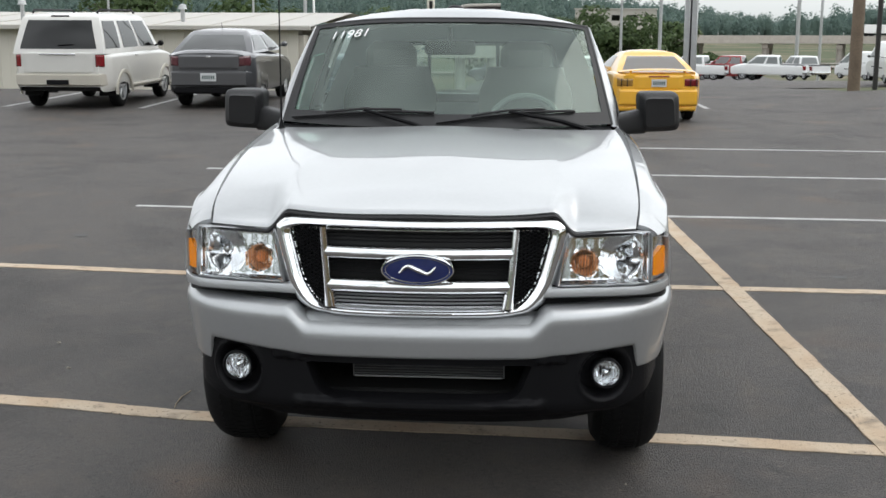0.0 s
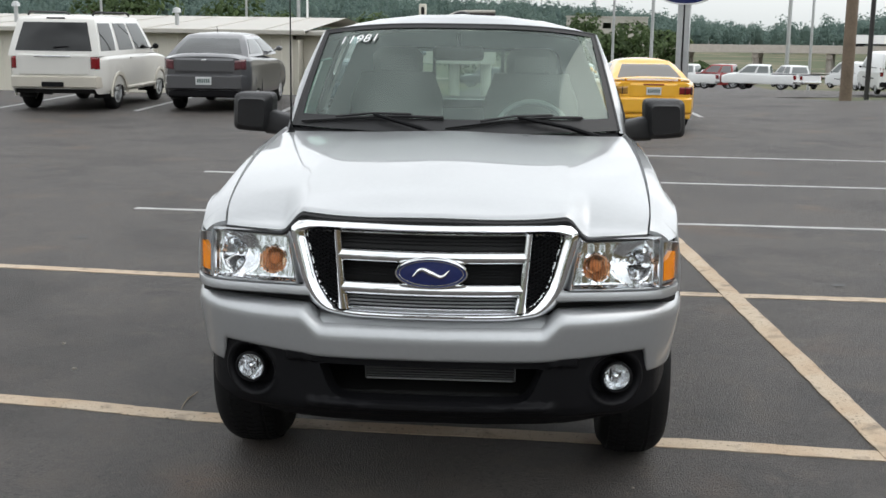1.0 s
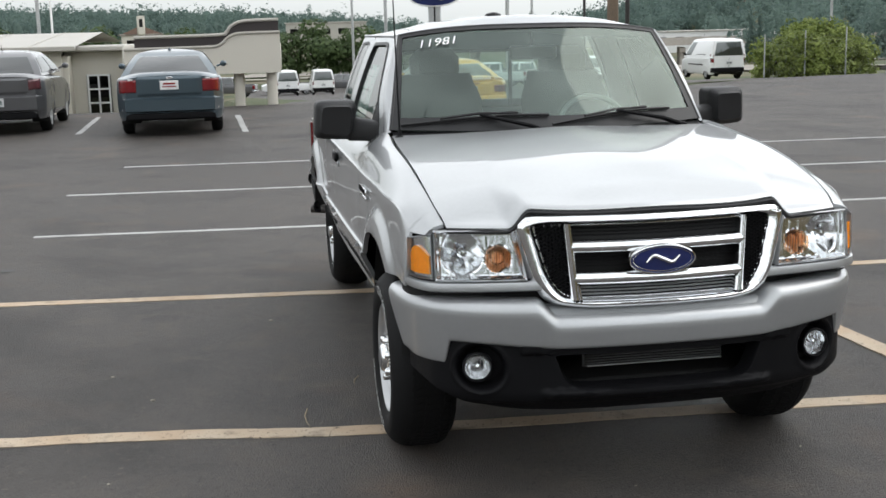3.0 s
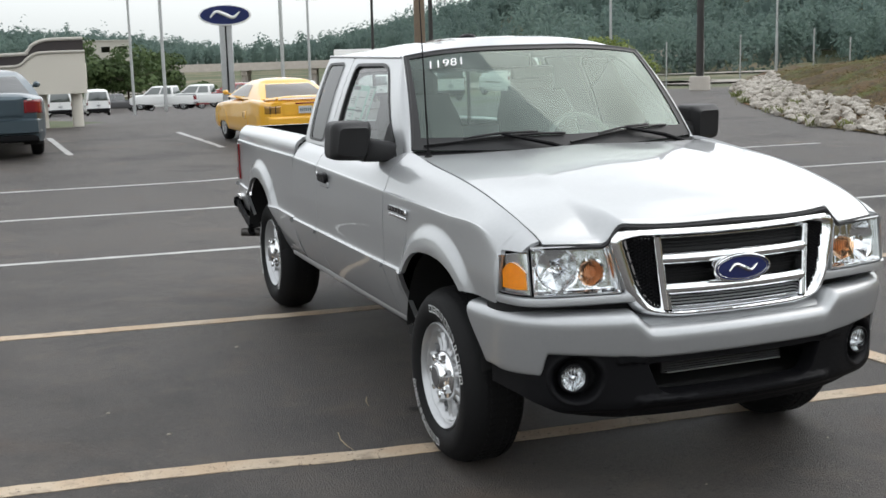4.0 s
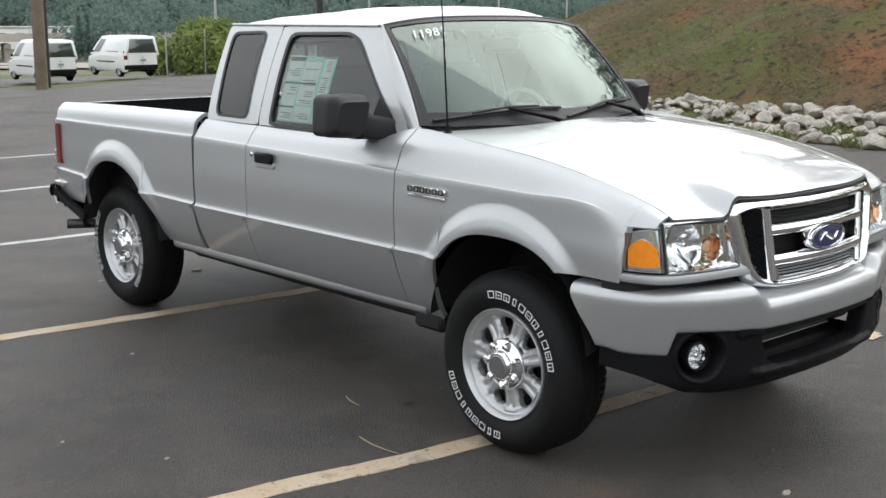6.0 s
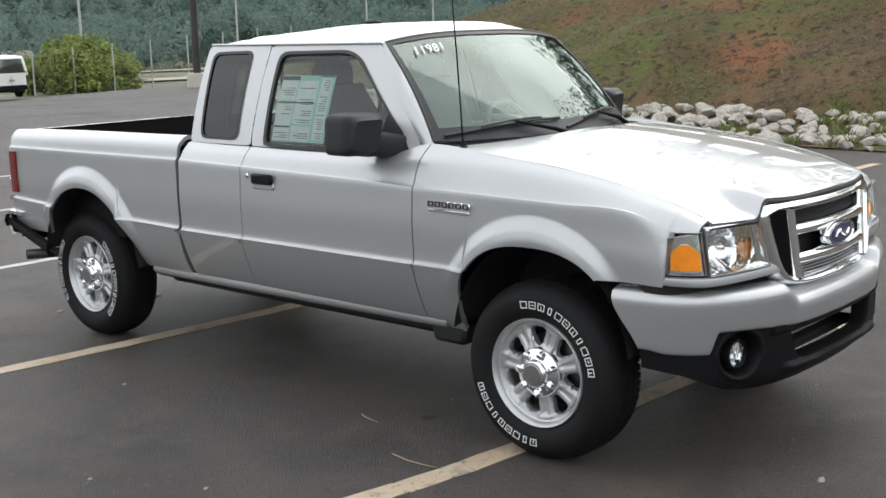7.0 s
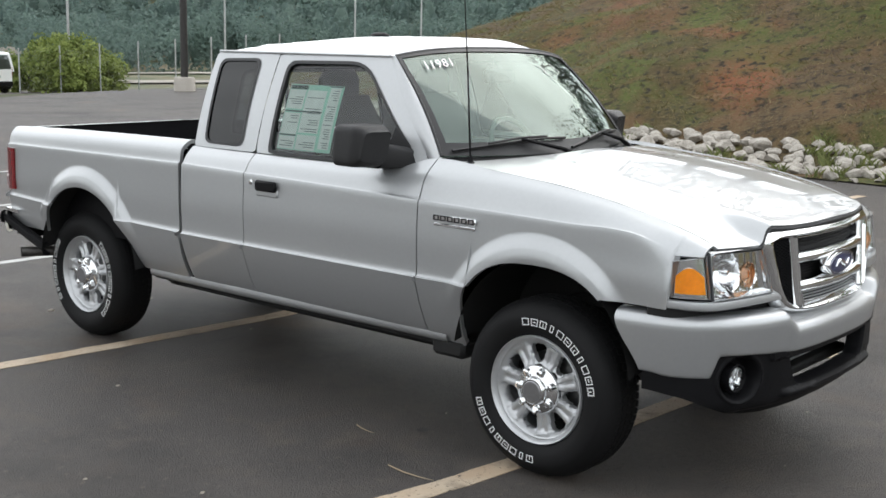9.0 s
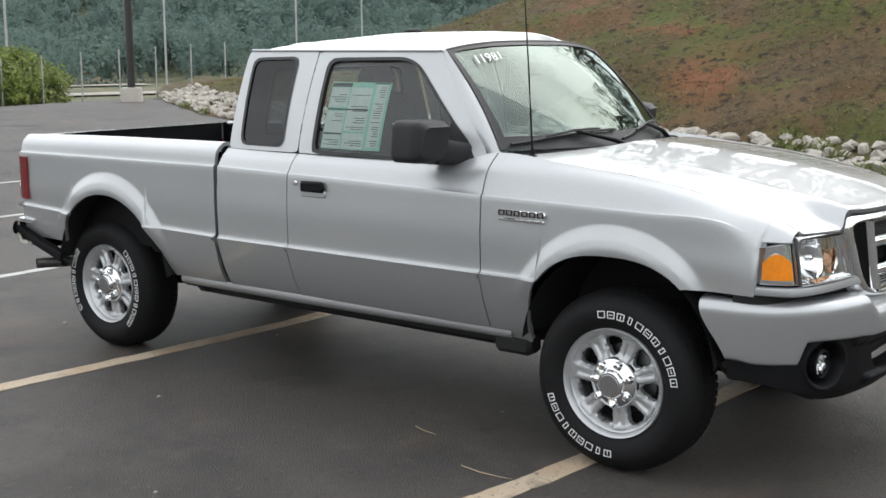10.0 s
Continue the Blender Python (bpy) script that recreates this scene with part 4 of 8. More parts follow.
def cab():
    on = lambda off: (lambda y, z: (greenhouse_x(y, z) + off, y, z))
    frontw = rounded([(1.590, 1.212), (1.605, 1.655), (1.085, 1.662), (0.690, 1.290), (0.680, 1.205)], [0.03, 0.05, 0.10, 0.06, 0.05])
    rearw = rounded([(2.075, 1.232), (2.112, 1.652), (1.805, 1.660), (1.785, 1.232)], 0.045)
    dframe = [(0.602, 1.250), (0.66, 1.325), (0.930, 1.668), (0.950, 1.688), (1.683, 1.690), (1.680, 1.207), (0.602, 1.207)]
    rframe = [(1.685, 1.207), (1.688, 1.690), (2.165, 1.685), (2.155, 1.207)]
    cf, cr = (1.20, 1.44), (1.94, 1.44)
    grow = lambda o, c, k: np.array(c) + (np.array(o) - np.array(c)) * np.array(k)
    both("window_frame", ring_panel(dframe, frontw, cf, on(0), depth=0.02), SILVER, sharp=60)
    both("window_seal", ring_panel(grow(frontw, cf, (1.012, 1.015)), grow(frontw, cf, (0.965, 0.945)), cf, on(0.004), depth=0.02, rings=3), SEAL)
    both("window_pane", fill_panel(grow(frontw, cf, 0.98), cf, on(-0.010)), GLASSS)
    both("quarter_frame", ring_panel(rframe, rearw, cr, on(0), depth=0.012), SILVER, sharp=60)
    both("quarter_seal", ring_panel(grow(rearw, cr, (1.03, 1.02)), grow(rearw, cr, (0.93, 0.955)), cr, on(0.004), rings=3), SEAL)
    both("quarter_pane", fill_panel(grow(rearw, cr, 0.97), cr, on(-0.003)), GLASSD, label="dark tinted quarter window")
    # A pillars
    rows = []
    for v in np.linspace(-0.02, 1.0, 24):
        a = Vector(screen(1.0, v))
        y, z = 0.602 + (0.947 - 0.602) * max(v, 0), 1.250 + (1.688 - 1.250) * max(v, 0)
        b = Vector((greenhouse_x(y, z), y, z))
        mid = a.lerp(b, 0.5) + Vector((0.010, -0.012, 0.004))
        rows.append([a, a.lerp(mid, 0.5) + Vector((0.004, -0.006, 0)), mid, mid.lerp(b, 0.5) + Vector((0.003, -0.002, 0)), b])
    both("a_pillar", Geo().grid(rows), SILVER)
    # roof
    rows = []
    for k, t in enumerate(np.concatenate([[0, 0.012, 0.03], np.linspace(0.06, 0.95, 30), [0.97, 0.985, 1.0]])):
        row = []
        for u in np.sin(np.linspace(-1, 1, 61) * math.pi / 2):
            y0 = screen(u, 1.0)[1]
            y = y0 + (2.172 - 0.02 * u * u - y0) * t
            ze = screen(u, 1.0)[2]
            crown = 1.694 + (0.088 - 0.040 * smooth01((t - 0.45) / 0.55)) * (1 - abs(u) ** 2.3)
            z = ze + (crown - ze) * smooth01(t / 0.10)
            z += 0.004 * math.cos(u * 20) * smooth01((0.8 - abs(u)) / 0.1) * smooth01((t - 0.1) / 0.1)
            if t > 0.9:
                z -= 0.022 * smooth01((t - 0.9) / 0.1) ** 1.5
            x = u * (greenhouse_x(max(y, 0.9), 1.690) + 0.002)
            row.append((x, y, z))
        rows.append(row)
    link("roof", Geo().grid(rows, flip=True), SILVER, TRUCK, sharp=70)
    lining = [[(p[0] * 0.93, p[1] + (0.03 if i < 3 else 0), p[2] - 0.035) for p in r] for i, r in enumerate(rows[3:-3])]
    link("headliner", Geo().grid(lining), SEATM, TRUCK, "pale grey cloth headliner")
    for sx in (-1, 1):
        link("drip_rail", Geo().tube([(sx * (greenhouse_x(y, 1.692) + 0.004), y, 1.692) for y in np.linspace(0.955, 2.15, 14)], 0.006, 8), SILVER, TRUCK)
    g = Geo().lathe([(0, 0.024), (0.03, 0.022), (0.055, 0.012), (0.062, 0)], (0, 0, 0), "z", 24)
    link("brake_light_pod", g.move(Matrix.Translation((-0.02, 1.62, 1.783)) @ Matrix.Diagonal((0.75, 1.0, 0.9, 1))), BLACKP, TRUCK)
    # back of the cab, with its window
    back = [(-0.64, 1.66), (-0.60, 1.70), (0.60, 1.70), (0.64, 1.66), (0.84, 1.20), (0.84, 0.9), (-0.84, 0.9), (-0.84, 1.20)]
    bwin = rounded([(-0.60, 1.25), (-0.52, 1.60), (0.52, 1.60), (0.60, 1.25)], 0.05)
    sb = lambda off: (lambda x, z: (x, 2.160 + off - 0.05 * max(0, z - 1.3), z))
    link("cab_back", ring_panel(back, bwin, (0, 1.42), sb(0)), SILVER, TRUCK)
    link("back_window_seal", ring_panel(grow(bwin, (0, 1.42), (1.02, 1.05)), grow(bwin, (0, 1.42), (0.95, 0.88)), (0, 1.42), sb(0.004), rings=3), SEAL, TRUCK)
    link("back_window", fill_panel(grow(bwin, (0, 1.42), 0.97), (0, 1.42), sb(0.0)), GLASSS, TRUCK)
    for sx in (-1, 1):
        link("slider_bar", Geo().box((sx * 0.20, 2.155, 1.425), (0.022, 0.012, 0.34), 0.003), SEAL, TRUCK)
    # windscreen: black border, glass, writing
    us, vs = np.linspace(-1, 1, 49), np.linspace(0, 1, 25)
    link("windscreen", Geo().grid([[screen(u, v) for u in us] for v in vs]), GLASS, TRUCK, "clear windscreen with a hand-written number")
    bord = Geo()
    inner = lambda u, v: screen(u * (0.952 + 0.02 * v), 0.115 + 0.845 * v)
    loop_o = [(u, 0) for u in us] + [(1, v) for v in vs[1:]] + [(u, 1) for u in us[::-1][1:]] + [(-1, v) for v in vs[::-1][1:-1]]
    lift = lambda p: (p[0], p[1] - 0.003, p[2] + 0.003)
    bord.grid([[lift(screen(u, v)) for u, v in loop_o], [lift(inner(u, v)) for u, v in loop_o]], wrap_v=True)
    link("windscreen_border", bord, SEAL, TRUCK)
    g = Geo().tube([screen(u, 1.0) for u in us], 0.008, 8)
    for sx in (-1, 1):
        g.tube([screen(sx * 1.0, v) for v in vs], 0.008, 8)
    link("windscreen_trim", g, SEAL, TRUCK)
    # cowl panel between hood and glass
    rows = [[(u * 0.745, 0.27 + 0.19 * u * u, 1.235), (u * 0.745, 0.30 + 0.20 * u * u, 1.243), (u * 0.742, 0.362 + 0.205 * u * u, 1.262)] for u in us]
    link("cowl_panel", Geo().grid(rows), BLACKP, TRUCK)
    # inside: dashboard, seats, wheel, mirror
    rows = [[(u * 0.72, 0.38 + 0.20 * u * u, 1.235), (u * 0.72, 0.55 + 0.14 * u * u, 1.245), (u * 0.72, 0.85, 1.22), (u * 0.72, 0.92, 1.17), (u * 0.72, 0.90, 0.9)] for u in np.linspace(-1, 1, 17)]
    link("dashboard", Geo().grid(rows), DASHM, TRUCK)
    link("cab_floor", Geo().box((0, 1.4, 0.72), (1.45, 1.5, 0.05), 0.01), BLACKD, TRUCK)
    for sx in (-1, 1):
        seat = Geo()
        rows = []
        for t in np.linspace(0, 1, 14):
            w = 0.25 - 0.05 * smooth01((t - 0.75) / 0.25)
            y, z = 1.36 + 0.22 * t, 0.86 + 0.62 * t
            rows.append([(sx * 0.36 + w * math.cos(a), y + 0.08 * math.sin(a), z) for a in np.linspace(0, math.tau, 20, endpoint=False)])
        seat.grid(rows, wrap_v=True)
        seat.box((sx * 0.36, 1.20, 0.86), (0.5, 0.5, 0.16), 0.06)
        s = link("seat", seat, SEATM, TRUCK, "grey cloth bucket seat")
        link("headrest", Geo().box((sx * 0.36, 1.585, 1.53), (0.27, 0.11, 0.17), 0.045), SEATM, s)
    for sx in (-1, 1):
        link("door_trim", Geo().box((sx * 0.74, 1.2, 1.0), (0.03, 1.1, 0.4), 0.01), DASHM, TRUCK)
    st = Geo()
    m = Matrix.Translation((0.36, 0.98, 1.20)) @ Matrix.Rotation(radians(62), 4, "X")
    st.tube([m @ Vector((0.185 * math.cos(a), 0.185 * math.sin(a), 0)) for a in np.linspace(0, math.tau, 33)], 0.014, 8)
    st.tube([m @ Vector((-0.18, 0, 0)), m @ Vector((0.18, 0, 0))], 0.02, 8)
    st.tube([m @ Vector((0, 0, 0.02)), m @ Vector((0, -0.02, -0.25))], 0.05, 10)
    link("steering_wheel", st, DASHM, TRUCK)
    link("rear_view_mirror", Geo().box((0, 0.83, 1.60), (0.24, 0.03, 0.07), 0.014).tube([(0, 0.84, 1.62), (0, 0.875, 1.69)], 0.01, 8), BLACKP, TRUCK)
    # the written number on the glass
    cu = bpy.data.curves.new("glass_number", "FONT")
    cu.body, cu.size, cu.extrude, cu.shear, cu.space_character = "11981", 0.074, 0.0004, 0.25, 1.05
    cu.align_x, cu.align_y = "LEFT", "CENTER"
    ob = new("glass_number", cu)
    p0, p1, p2 = (Vector(screen(u, v)) for u, v in ((-0.862, 0.835), (-0.56, 0.85), (-0.862, 0.88)))
    ex = (p1 - p0).normalized()
    ez = ex.cross(p2 - p0).normalized()
    ey = ez.cross(ex)
    ob.matrix_world = Matrix.Translation(p0 + ez * 0.012) @ Matrix((ex, ey, ez)).transposed().to_4x4()
    dg = bpy.context.evaluated_depsgraph_get()
    me = bpy.data.meshes.new_from_object(ob.evaluated_get(dg))
    mw = ob.matrix_world.copy()
    bpy.data.objects.remove(ob)
    me.transform(mw)
    me.materials.clear()
    me.materials.append(DECALW)
    num = new("glass_number", me)
    num.parent = TRUCK
    num["label"] = "white hand-written stock number 11981"
    # price sheet inside the passenger window
    sheet = on(-0.02)
    flip = lambda g: g.mirrored()
    quad = lambda y0, y1, z0, z1, off, n=4: Geo().grid([[on(off)(y0 + (y1 - y0) * i / n, z0 + (z1 - z0) * j / n) for j in range(n + 1)] for i in range(n + 1)])
    label = link("price_sheet", flip(quad(1.195, 1.555, 1.235, 1.545, -0.016)), PAPER, TRUCK, "pale green printed price sheet")
    bars = Geo()
    rnd = random.Random(8)
    cells = [(1.44, 1.55, 1.43, 1.52), (1.44, 1.55, 1.31, 1.41), (1.44, 1.55, 1.24, 1.30), (1.30, 1.43, 1.32, 1.52), (1.30, 1.43, 1.24, 1.31), (1.21, 1.28, 1.25, 1.535)]
    white = Geo()
    for a, b, c, d in cells:
        q = quad(a, b, c, d, -0.0145)
        white.add(q.v, q.f)
        z = d - 0.012
        while z > c + 0.008:
            q = quad(a + 0.008, a + 0.008 + (b - a - 0.016) * rnd.uniform(0.5, 1), z - 0.003, z, -0.013, 1)
            if rnd.random() < 0.62:
                bars.add(q.v, q.f)
            z -= 0.0105
    for a, b, c, d in ((1.30, 1.55, 1.415, 1.422), (1.44, 1.55, 1.302, 1.309), (1.43, 1.55, 1.522, 1.541), (1.20, 1.29, 1.538, 1.543)):
        q = quad(a, b, c, d, -0.0128)
        bars.add(q.v, q.f)
    link("sheet_panels", flip(white), PAPERW, label)
    link("printed_lines", flip(bars), INK, label)
    # door handles, key locks, badges
    for sx in (-1, 1):
        hx = 0.890 + wider(1.5)
        h = Geo().box((sx * (hx + 0.004), 1.508, 1.062), (0.020, 0.150, 0.052), 0.010)
        cup = Geo().box((sx * (hx - 0.006), 1.508, 1.028), (0.012, 0.155, 0.034), 0.006)
        hd = link("door_handle", h, BLACKP, TRUCK, "black door handle")
        link("handle_cup", cup, SILVER, TRUCK)
        link("key_lock", Geo().lathe([(0, 0.006), (0.010, 0.005), (0.013, 0)], (sx * (hx + 0.001), 1.618, 1.072), "x", 20, sx), CHROME, TRUCK)
        bx = 0.8945 + wider(0.345)
        b = link("model_badge", Geo().box((sx * bx, 0.345, 1.028), (0.012, 0.235, 0.026), 0.004).box((sx * bx, 0.345, 1.000), (0.008, 0.225, 0.014), 0.003), CHROME, TRUCK, "chrome badge with plain dark bars")
        letters = Geo()
        for k in range(6):
            y = 0.250 + 0.038 * k
            for o, s in (((0, 0.0095), (0.028, 0.004)), ((0, -0.0095), (0.028, 0.004)), ((-0.012, 0), (0.005, 0.02)), ((0.012, 0), (0.005, 0.02))):
                letters.box((sx * (bx + 0.006), y + o[0], 1.029 + o[1]), (0.003, s[0], s[1]))
        link("badge_bars", letters, BLACKP, b, smooth=False)


def hood_edge(y):
    return float(curve_at([-0.9, -0.77, -0.65, -0.4, 0, 0.3, 0.58], [0.732, 0.746, 0.763, 0.772, 0.775, 0.769, 0.752], y)), float(curve_at([-0.92, -0.77, -0.73, -0.65, -0.553, -0.45, -0.327, -0.1, 0.107, 0.344, 0.59], [1.022, 1.036, 1.058, 1.090, 1.119, 1.144, 1.170, 1.205, 1.224, 1.246, 1.266], y))


def hood_front(x):
    a = abs(x)
    inner = -0.915 + 0.30 * a * a
    outer = -0.866 + 0.21 * max(a - 0.50, 0) + 1.0 * max(a - 0.60, 0) ** 2
    t = smooth01((a - 0.475) / 0.055)
    return inner * (1 - t) + (outer + 0.012) * t


def hood():
    xs = sorted(set([round(s * v, 4) for s in (-1, 1) for v in list(np.linspace(0, 0.46, 24)) + list(np.linspace(0.465, 0.55, 14)) + list(np.linspace(0.56, 0.746, 20)) if v <= 0.7721]))
    rows = []
    for x in xs:
        u = x / 0.746
        yf, yr = hood_front(x), 0.262 + 0.19 * (x / 0.74) ** 2
        row = []
        ts = np.concatenate([[0.0, 0.006, 0.014, 0.025], np.linspace(0.04, 1, 50)])
        for t in ts:
            y = yf + (yr - yf) * t
            xe, ze = hood_edge(y)
            zc = float(curve_at([-0.95, -0.86, -0.7, -0.4, 0.0, 0.3], [1.080, 1.101, 1.150, 1.207, 1.254, 1.274], y))
            f = 1 - abs(u) ** 2.5
            wf = 1 - smooth01((y + 0.88) / 0.34)
            f = f * (1 - wf) + wf * (1 - 0.92 * smooth01((abs(x) - 0.455) / 0.09)) * (1 - 0.3 * smooth01((abs(x) - 0.6) / 0.15))
            z = ze + (zc - ze) * f
            z += 0.012 * (1 - (u / 0.6) ** 2) * smooth01(1 - abs(u) / 0.6)
            d = (y - yf)
            z -= 0.007 * (1 - smooth01(d / 0.016))
            # soft creases running back from the grille corners
            cx = 0.50 - 0.10 * smooth01((y + 0.85) / 1.2)
            z += 0.0025 * math.exp(-(((abs(x) - cx) / 0.03) ** 2)) * (1 - 0.5 * t)
            row.append((u * (xe - 0.005), y, z - 0.002))
        rows.append(row)
    link("hood", skirted(rows, 0.018, flip=True), SILVER, TRUCK, sharp=50)
    # black tube along the front edge draws the shade of the hood gap
    seal = [(r[0][0], r[0][1] + 0.002, r[0][2] - 0.013) for r in rows]
    link("hood_gap_line", Geo().tube(seal, 0.0085, 8), SEAL, TRUCK, "black tube standing in for the dark gap under the hood edge")
    # near-black sheets put the shade of the hood gaps into colour
    g = Geo()
    g.grid([[(x * 0.99, hood_front(x) + 0.03, 1.03), (x * 0.99, hood_front(x) + 0.012, 0.93 + 0.09 * smooth01((abs(x) - 0.44) / 0.05))] for x in xs])
    for sx in (-1, 1):
        g.grid([[(sx * (hood_edge(y)[0] - 0.02), y, hood_edge(y)[1] - 0.014), (sx * (hood_edge(y)[0] + 0.02), y, hood_edge(y)[1] - 0.020)] for y in np.linspace(-0.76, 0.50, 30)], flip=sx > 0)
    link("gap_shade", g, BLACKD, TRUCK)
    # washer nozzles, wipers, antenna
    for x in (-0.30, 0.32):
        link("washer_nozzle", Geo().box((x, 0.262, 1.262), (0.035, 0.022, 0.012), 0.005), BLACKP, TRUCK)
    for px, tip, mid in ((-0.02, -0.66, -0.34), (0.60, -0.03, 0.27)):
        w = Geo()
        upx = px / 0.7
        pivot = Vector(screen(upx, -0.06)) + Vector((0, -0.02, 0.012))
        a = Vector(screen(mid / 0.7, 0.105)) + Vector((0, -0.030, 0.022))
        w.tube([pivot, pivot.lerp(a, 0.35) + Vector((0, -0.008, 0.012)), a], [0.013, 0.011, 0.006], 8)
        wip = link("wiper_arm", w, BLACKP, TRUCK)
        b = Geo()
        p = lambda t: Vector(screen((tip + (mid * 2 - tip - 0.02 - tip) * t) / 0.70, 0.035 + 0.19 * math.sin(t * 1.9) * 0.45)) + Vector((0, -0.012, 0.009))
        b.tube([p(k / 12) for k in range(13)], 0.007, 6)
        b.tube([p(0.25) + Vector((0, -0.012, 0.012)), p(0.5) + Vector((0, -0.018, 0.018)), p(0.78) + Vector((0, -0.012, 0.012))], 0.006, 6)
        link("wiper_blade", b, SEAL, TRUCK)
    ant = Geo().lathe([(0.028, 0), (0.026, 0.012), (0.012, 0.022), (0.006, 0.05), (0, 0.05)], (-0.728, 0.41, 1.236), "z", 20)
    link("antenna_base", ant, BLACKP, TRUCK)
    link("antenna_mast", Geo().tube([(-0.728, 0.41, 1.25), (-0.732, 0.43, 1.6), (-0.737, 0.46, 2.02)], [0.0045, 0.0035, 0.002], 8), BLACKP, TRUCK)
    # door mirrors: a deep rounded shell on a tapering foot
    for sx in (-1, 1):
        rows = []
        for t in np.linspace(0, 1, 16):
            k = 1 - 0.30 * (1 - smooth01(t / 0.40)) ** 1.8 - 0.05 * smooth01((t - 0.92) / 0.08)
            y = 0.715 + 0.185 * t
            row = []
            for a in np.linspace(0, math.tau, 48, endpoint=False):
                c, n = math.copysign(abs(math.cos(a)) ** 0.30, math.cos(a)), math.copysign(abs(math.sin(a)) ** 0.30, math.sin(a))
                x = 0.982 + 0.096 * k * c - 0.006 * n
                row.append((sx * x, y + 0.030 * (1 - t) * max(c, 0) - 0.012 * n * (1 - t), 1.312 + 0.090 * k * n - 0.010 * (0.5 - 0.5 * c) * (n < 0)))
            rows.append(row)
        g = Geo().grid(rows, wrap_v=True, flip=sx > 0)
        g.f.append(tuple(range(48)) if sx < 0 else tuple(range(47, -1, -1)))
        m = link("door_mirror", g, MIRRORP, TRUCK, "dark grey grained door mirror", sharp=48)
        link("mirror_glass", Geo().box((sx * 0.982, 0.897, 1.314), (0.168, 0.008, 0.150), 0.003), CHROME, m)
        arm = Geo()
        rows = []
        for t in np.linspace(0, 1, 10):
            x = 0.765 + 0.155 * t
            yc, hy = 0.755 + 0.065 * t, 0.080 - 0.015 * t
            zc, hz = 1.250 + 0.016 * t, 0.046 + 0.014 * t
            rows.append([(sx * x, yc + hy * math.copysign(abs(math.cos(a)) ** 0.5, math.cos(a)), zc + hz * math.copysign(abs(math.sin(a)) ** 0.5, math.sin(a))) for a in np.linspace(0, math.tau, 24, endpoint=False)])
        arm.grid(rows, wrap_v=True, flip=sx < 0)
        tri = [(0.655, 1.210), (0.700, 1.29), (0.80, 1.385), (0.85, 1.210)]
        n0 = len(arm.v)
        arm.v += [(sx * (greenhouse_x(y, z) + 0.006), y, z) for y, z in tri] + [(sx * (greenhouse_x(y, z) - 0.02), y, z) for y, z in tri]
        arm.f += [(n0, n0 + 1, n0 + 2, n0 + 3)] + [(n0 + q, n0 + (q + 1) % 4, n0 + 4 + (q + 1) % 4, n0 + 4 + q) for q in range(4)]
        link("mirror_foot", arm, MIRRORP, m)

# ---- the truck's front end ----
BUMP = crom([(0, -0.985), (0.25, -0.975), (0.45, -0.945), (0.60, -0.898), (0.72, -0.842), (0.80, -0.775), (0.855, -0.685), (0.886, -0.575), (0.902, -0.455)], 160)
BUMP_X = BUMP[:, 0]


def lamp_plan(s):
    """Plan curve of the lamps and the strip below them; s from 0 at the grille to 1 at the wing."""
    pts = [(0.42, -0.882), (0.50, -0.866), (0.60, -0.848), (0.70, -0.826), (0.775, -0.800), (0.825, -0.765), (0.856, -0.718), (0.871, -0.665), (0.878, -0.60)]
    c = curve_at(np.linspace(0, 1, len(pts)), np.array(pts), s)
    return float(c[0]), float(c[1])


LAMP_S = [lamp_plan(s) for s in np.linspace(0, 1, 400)]


def s_of_x(x):
    return float(np.interp(x, [p[0] for p in LAMP_S], np.linspace(0, 1, 400)))


def on_lamp(s, z, off=0.0):
    x, y = lamp_plan(s)
    x2, y2 = lamp_plan(min(s + 0.01, 1.0))
    x1, y1 = lamp_plan(max(s - 0.01, 0.0))
    t = Vector((x2 - x1, y2 - y1, 0)).normalized()
    nrm = Vector((t.y, -t.x, 0))
    lean = (z - 0.93) * 0.16 * (1 - smooth01((s - 0.55) / 0.3))
    return Vector((x, y + lean, z)) + nrm * off


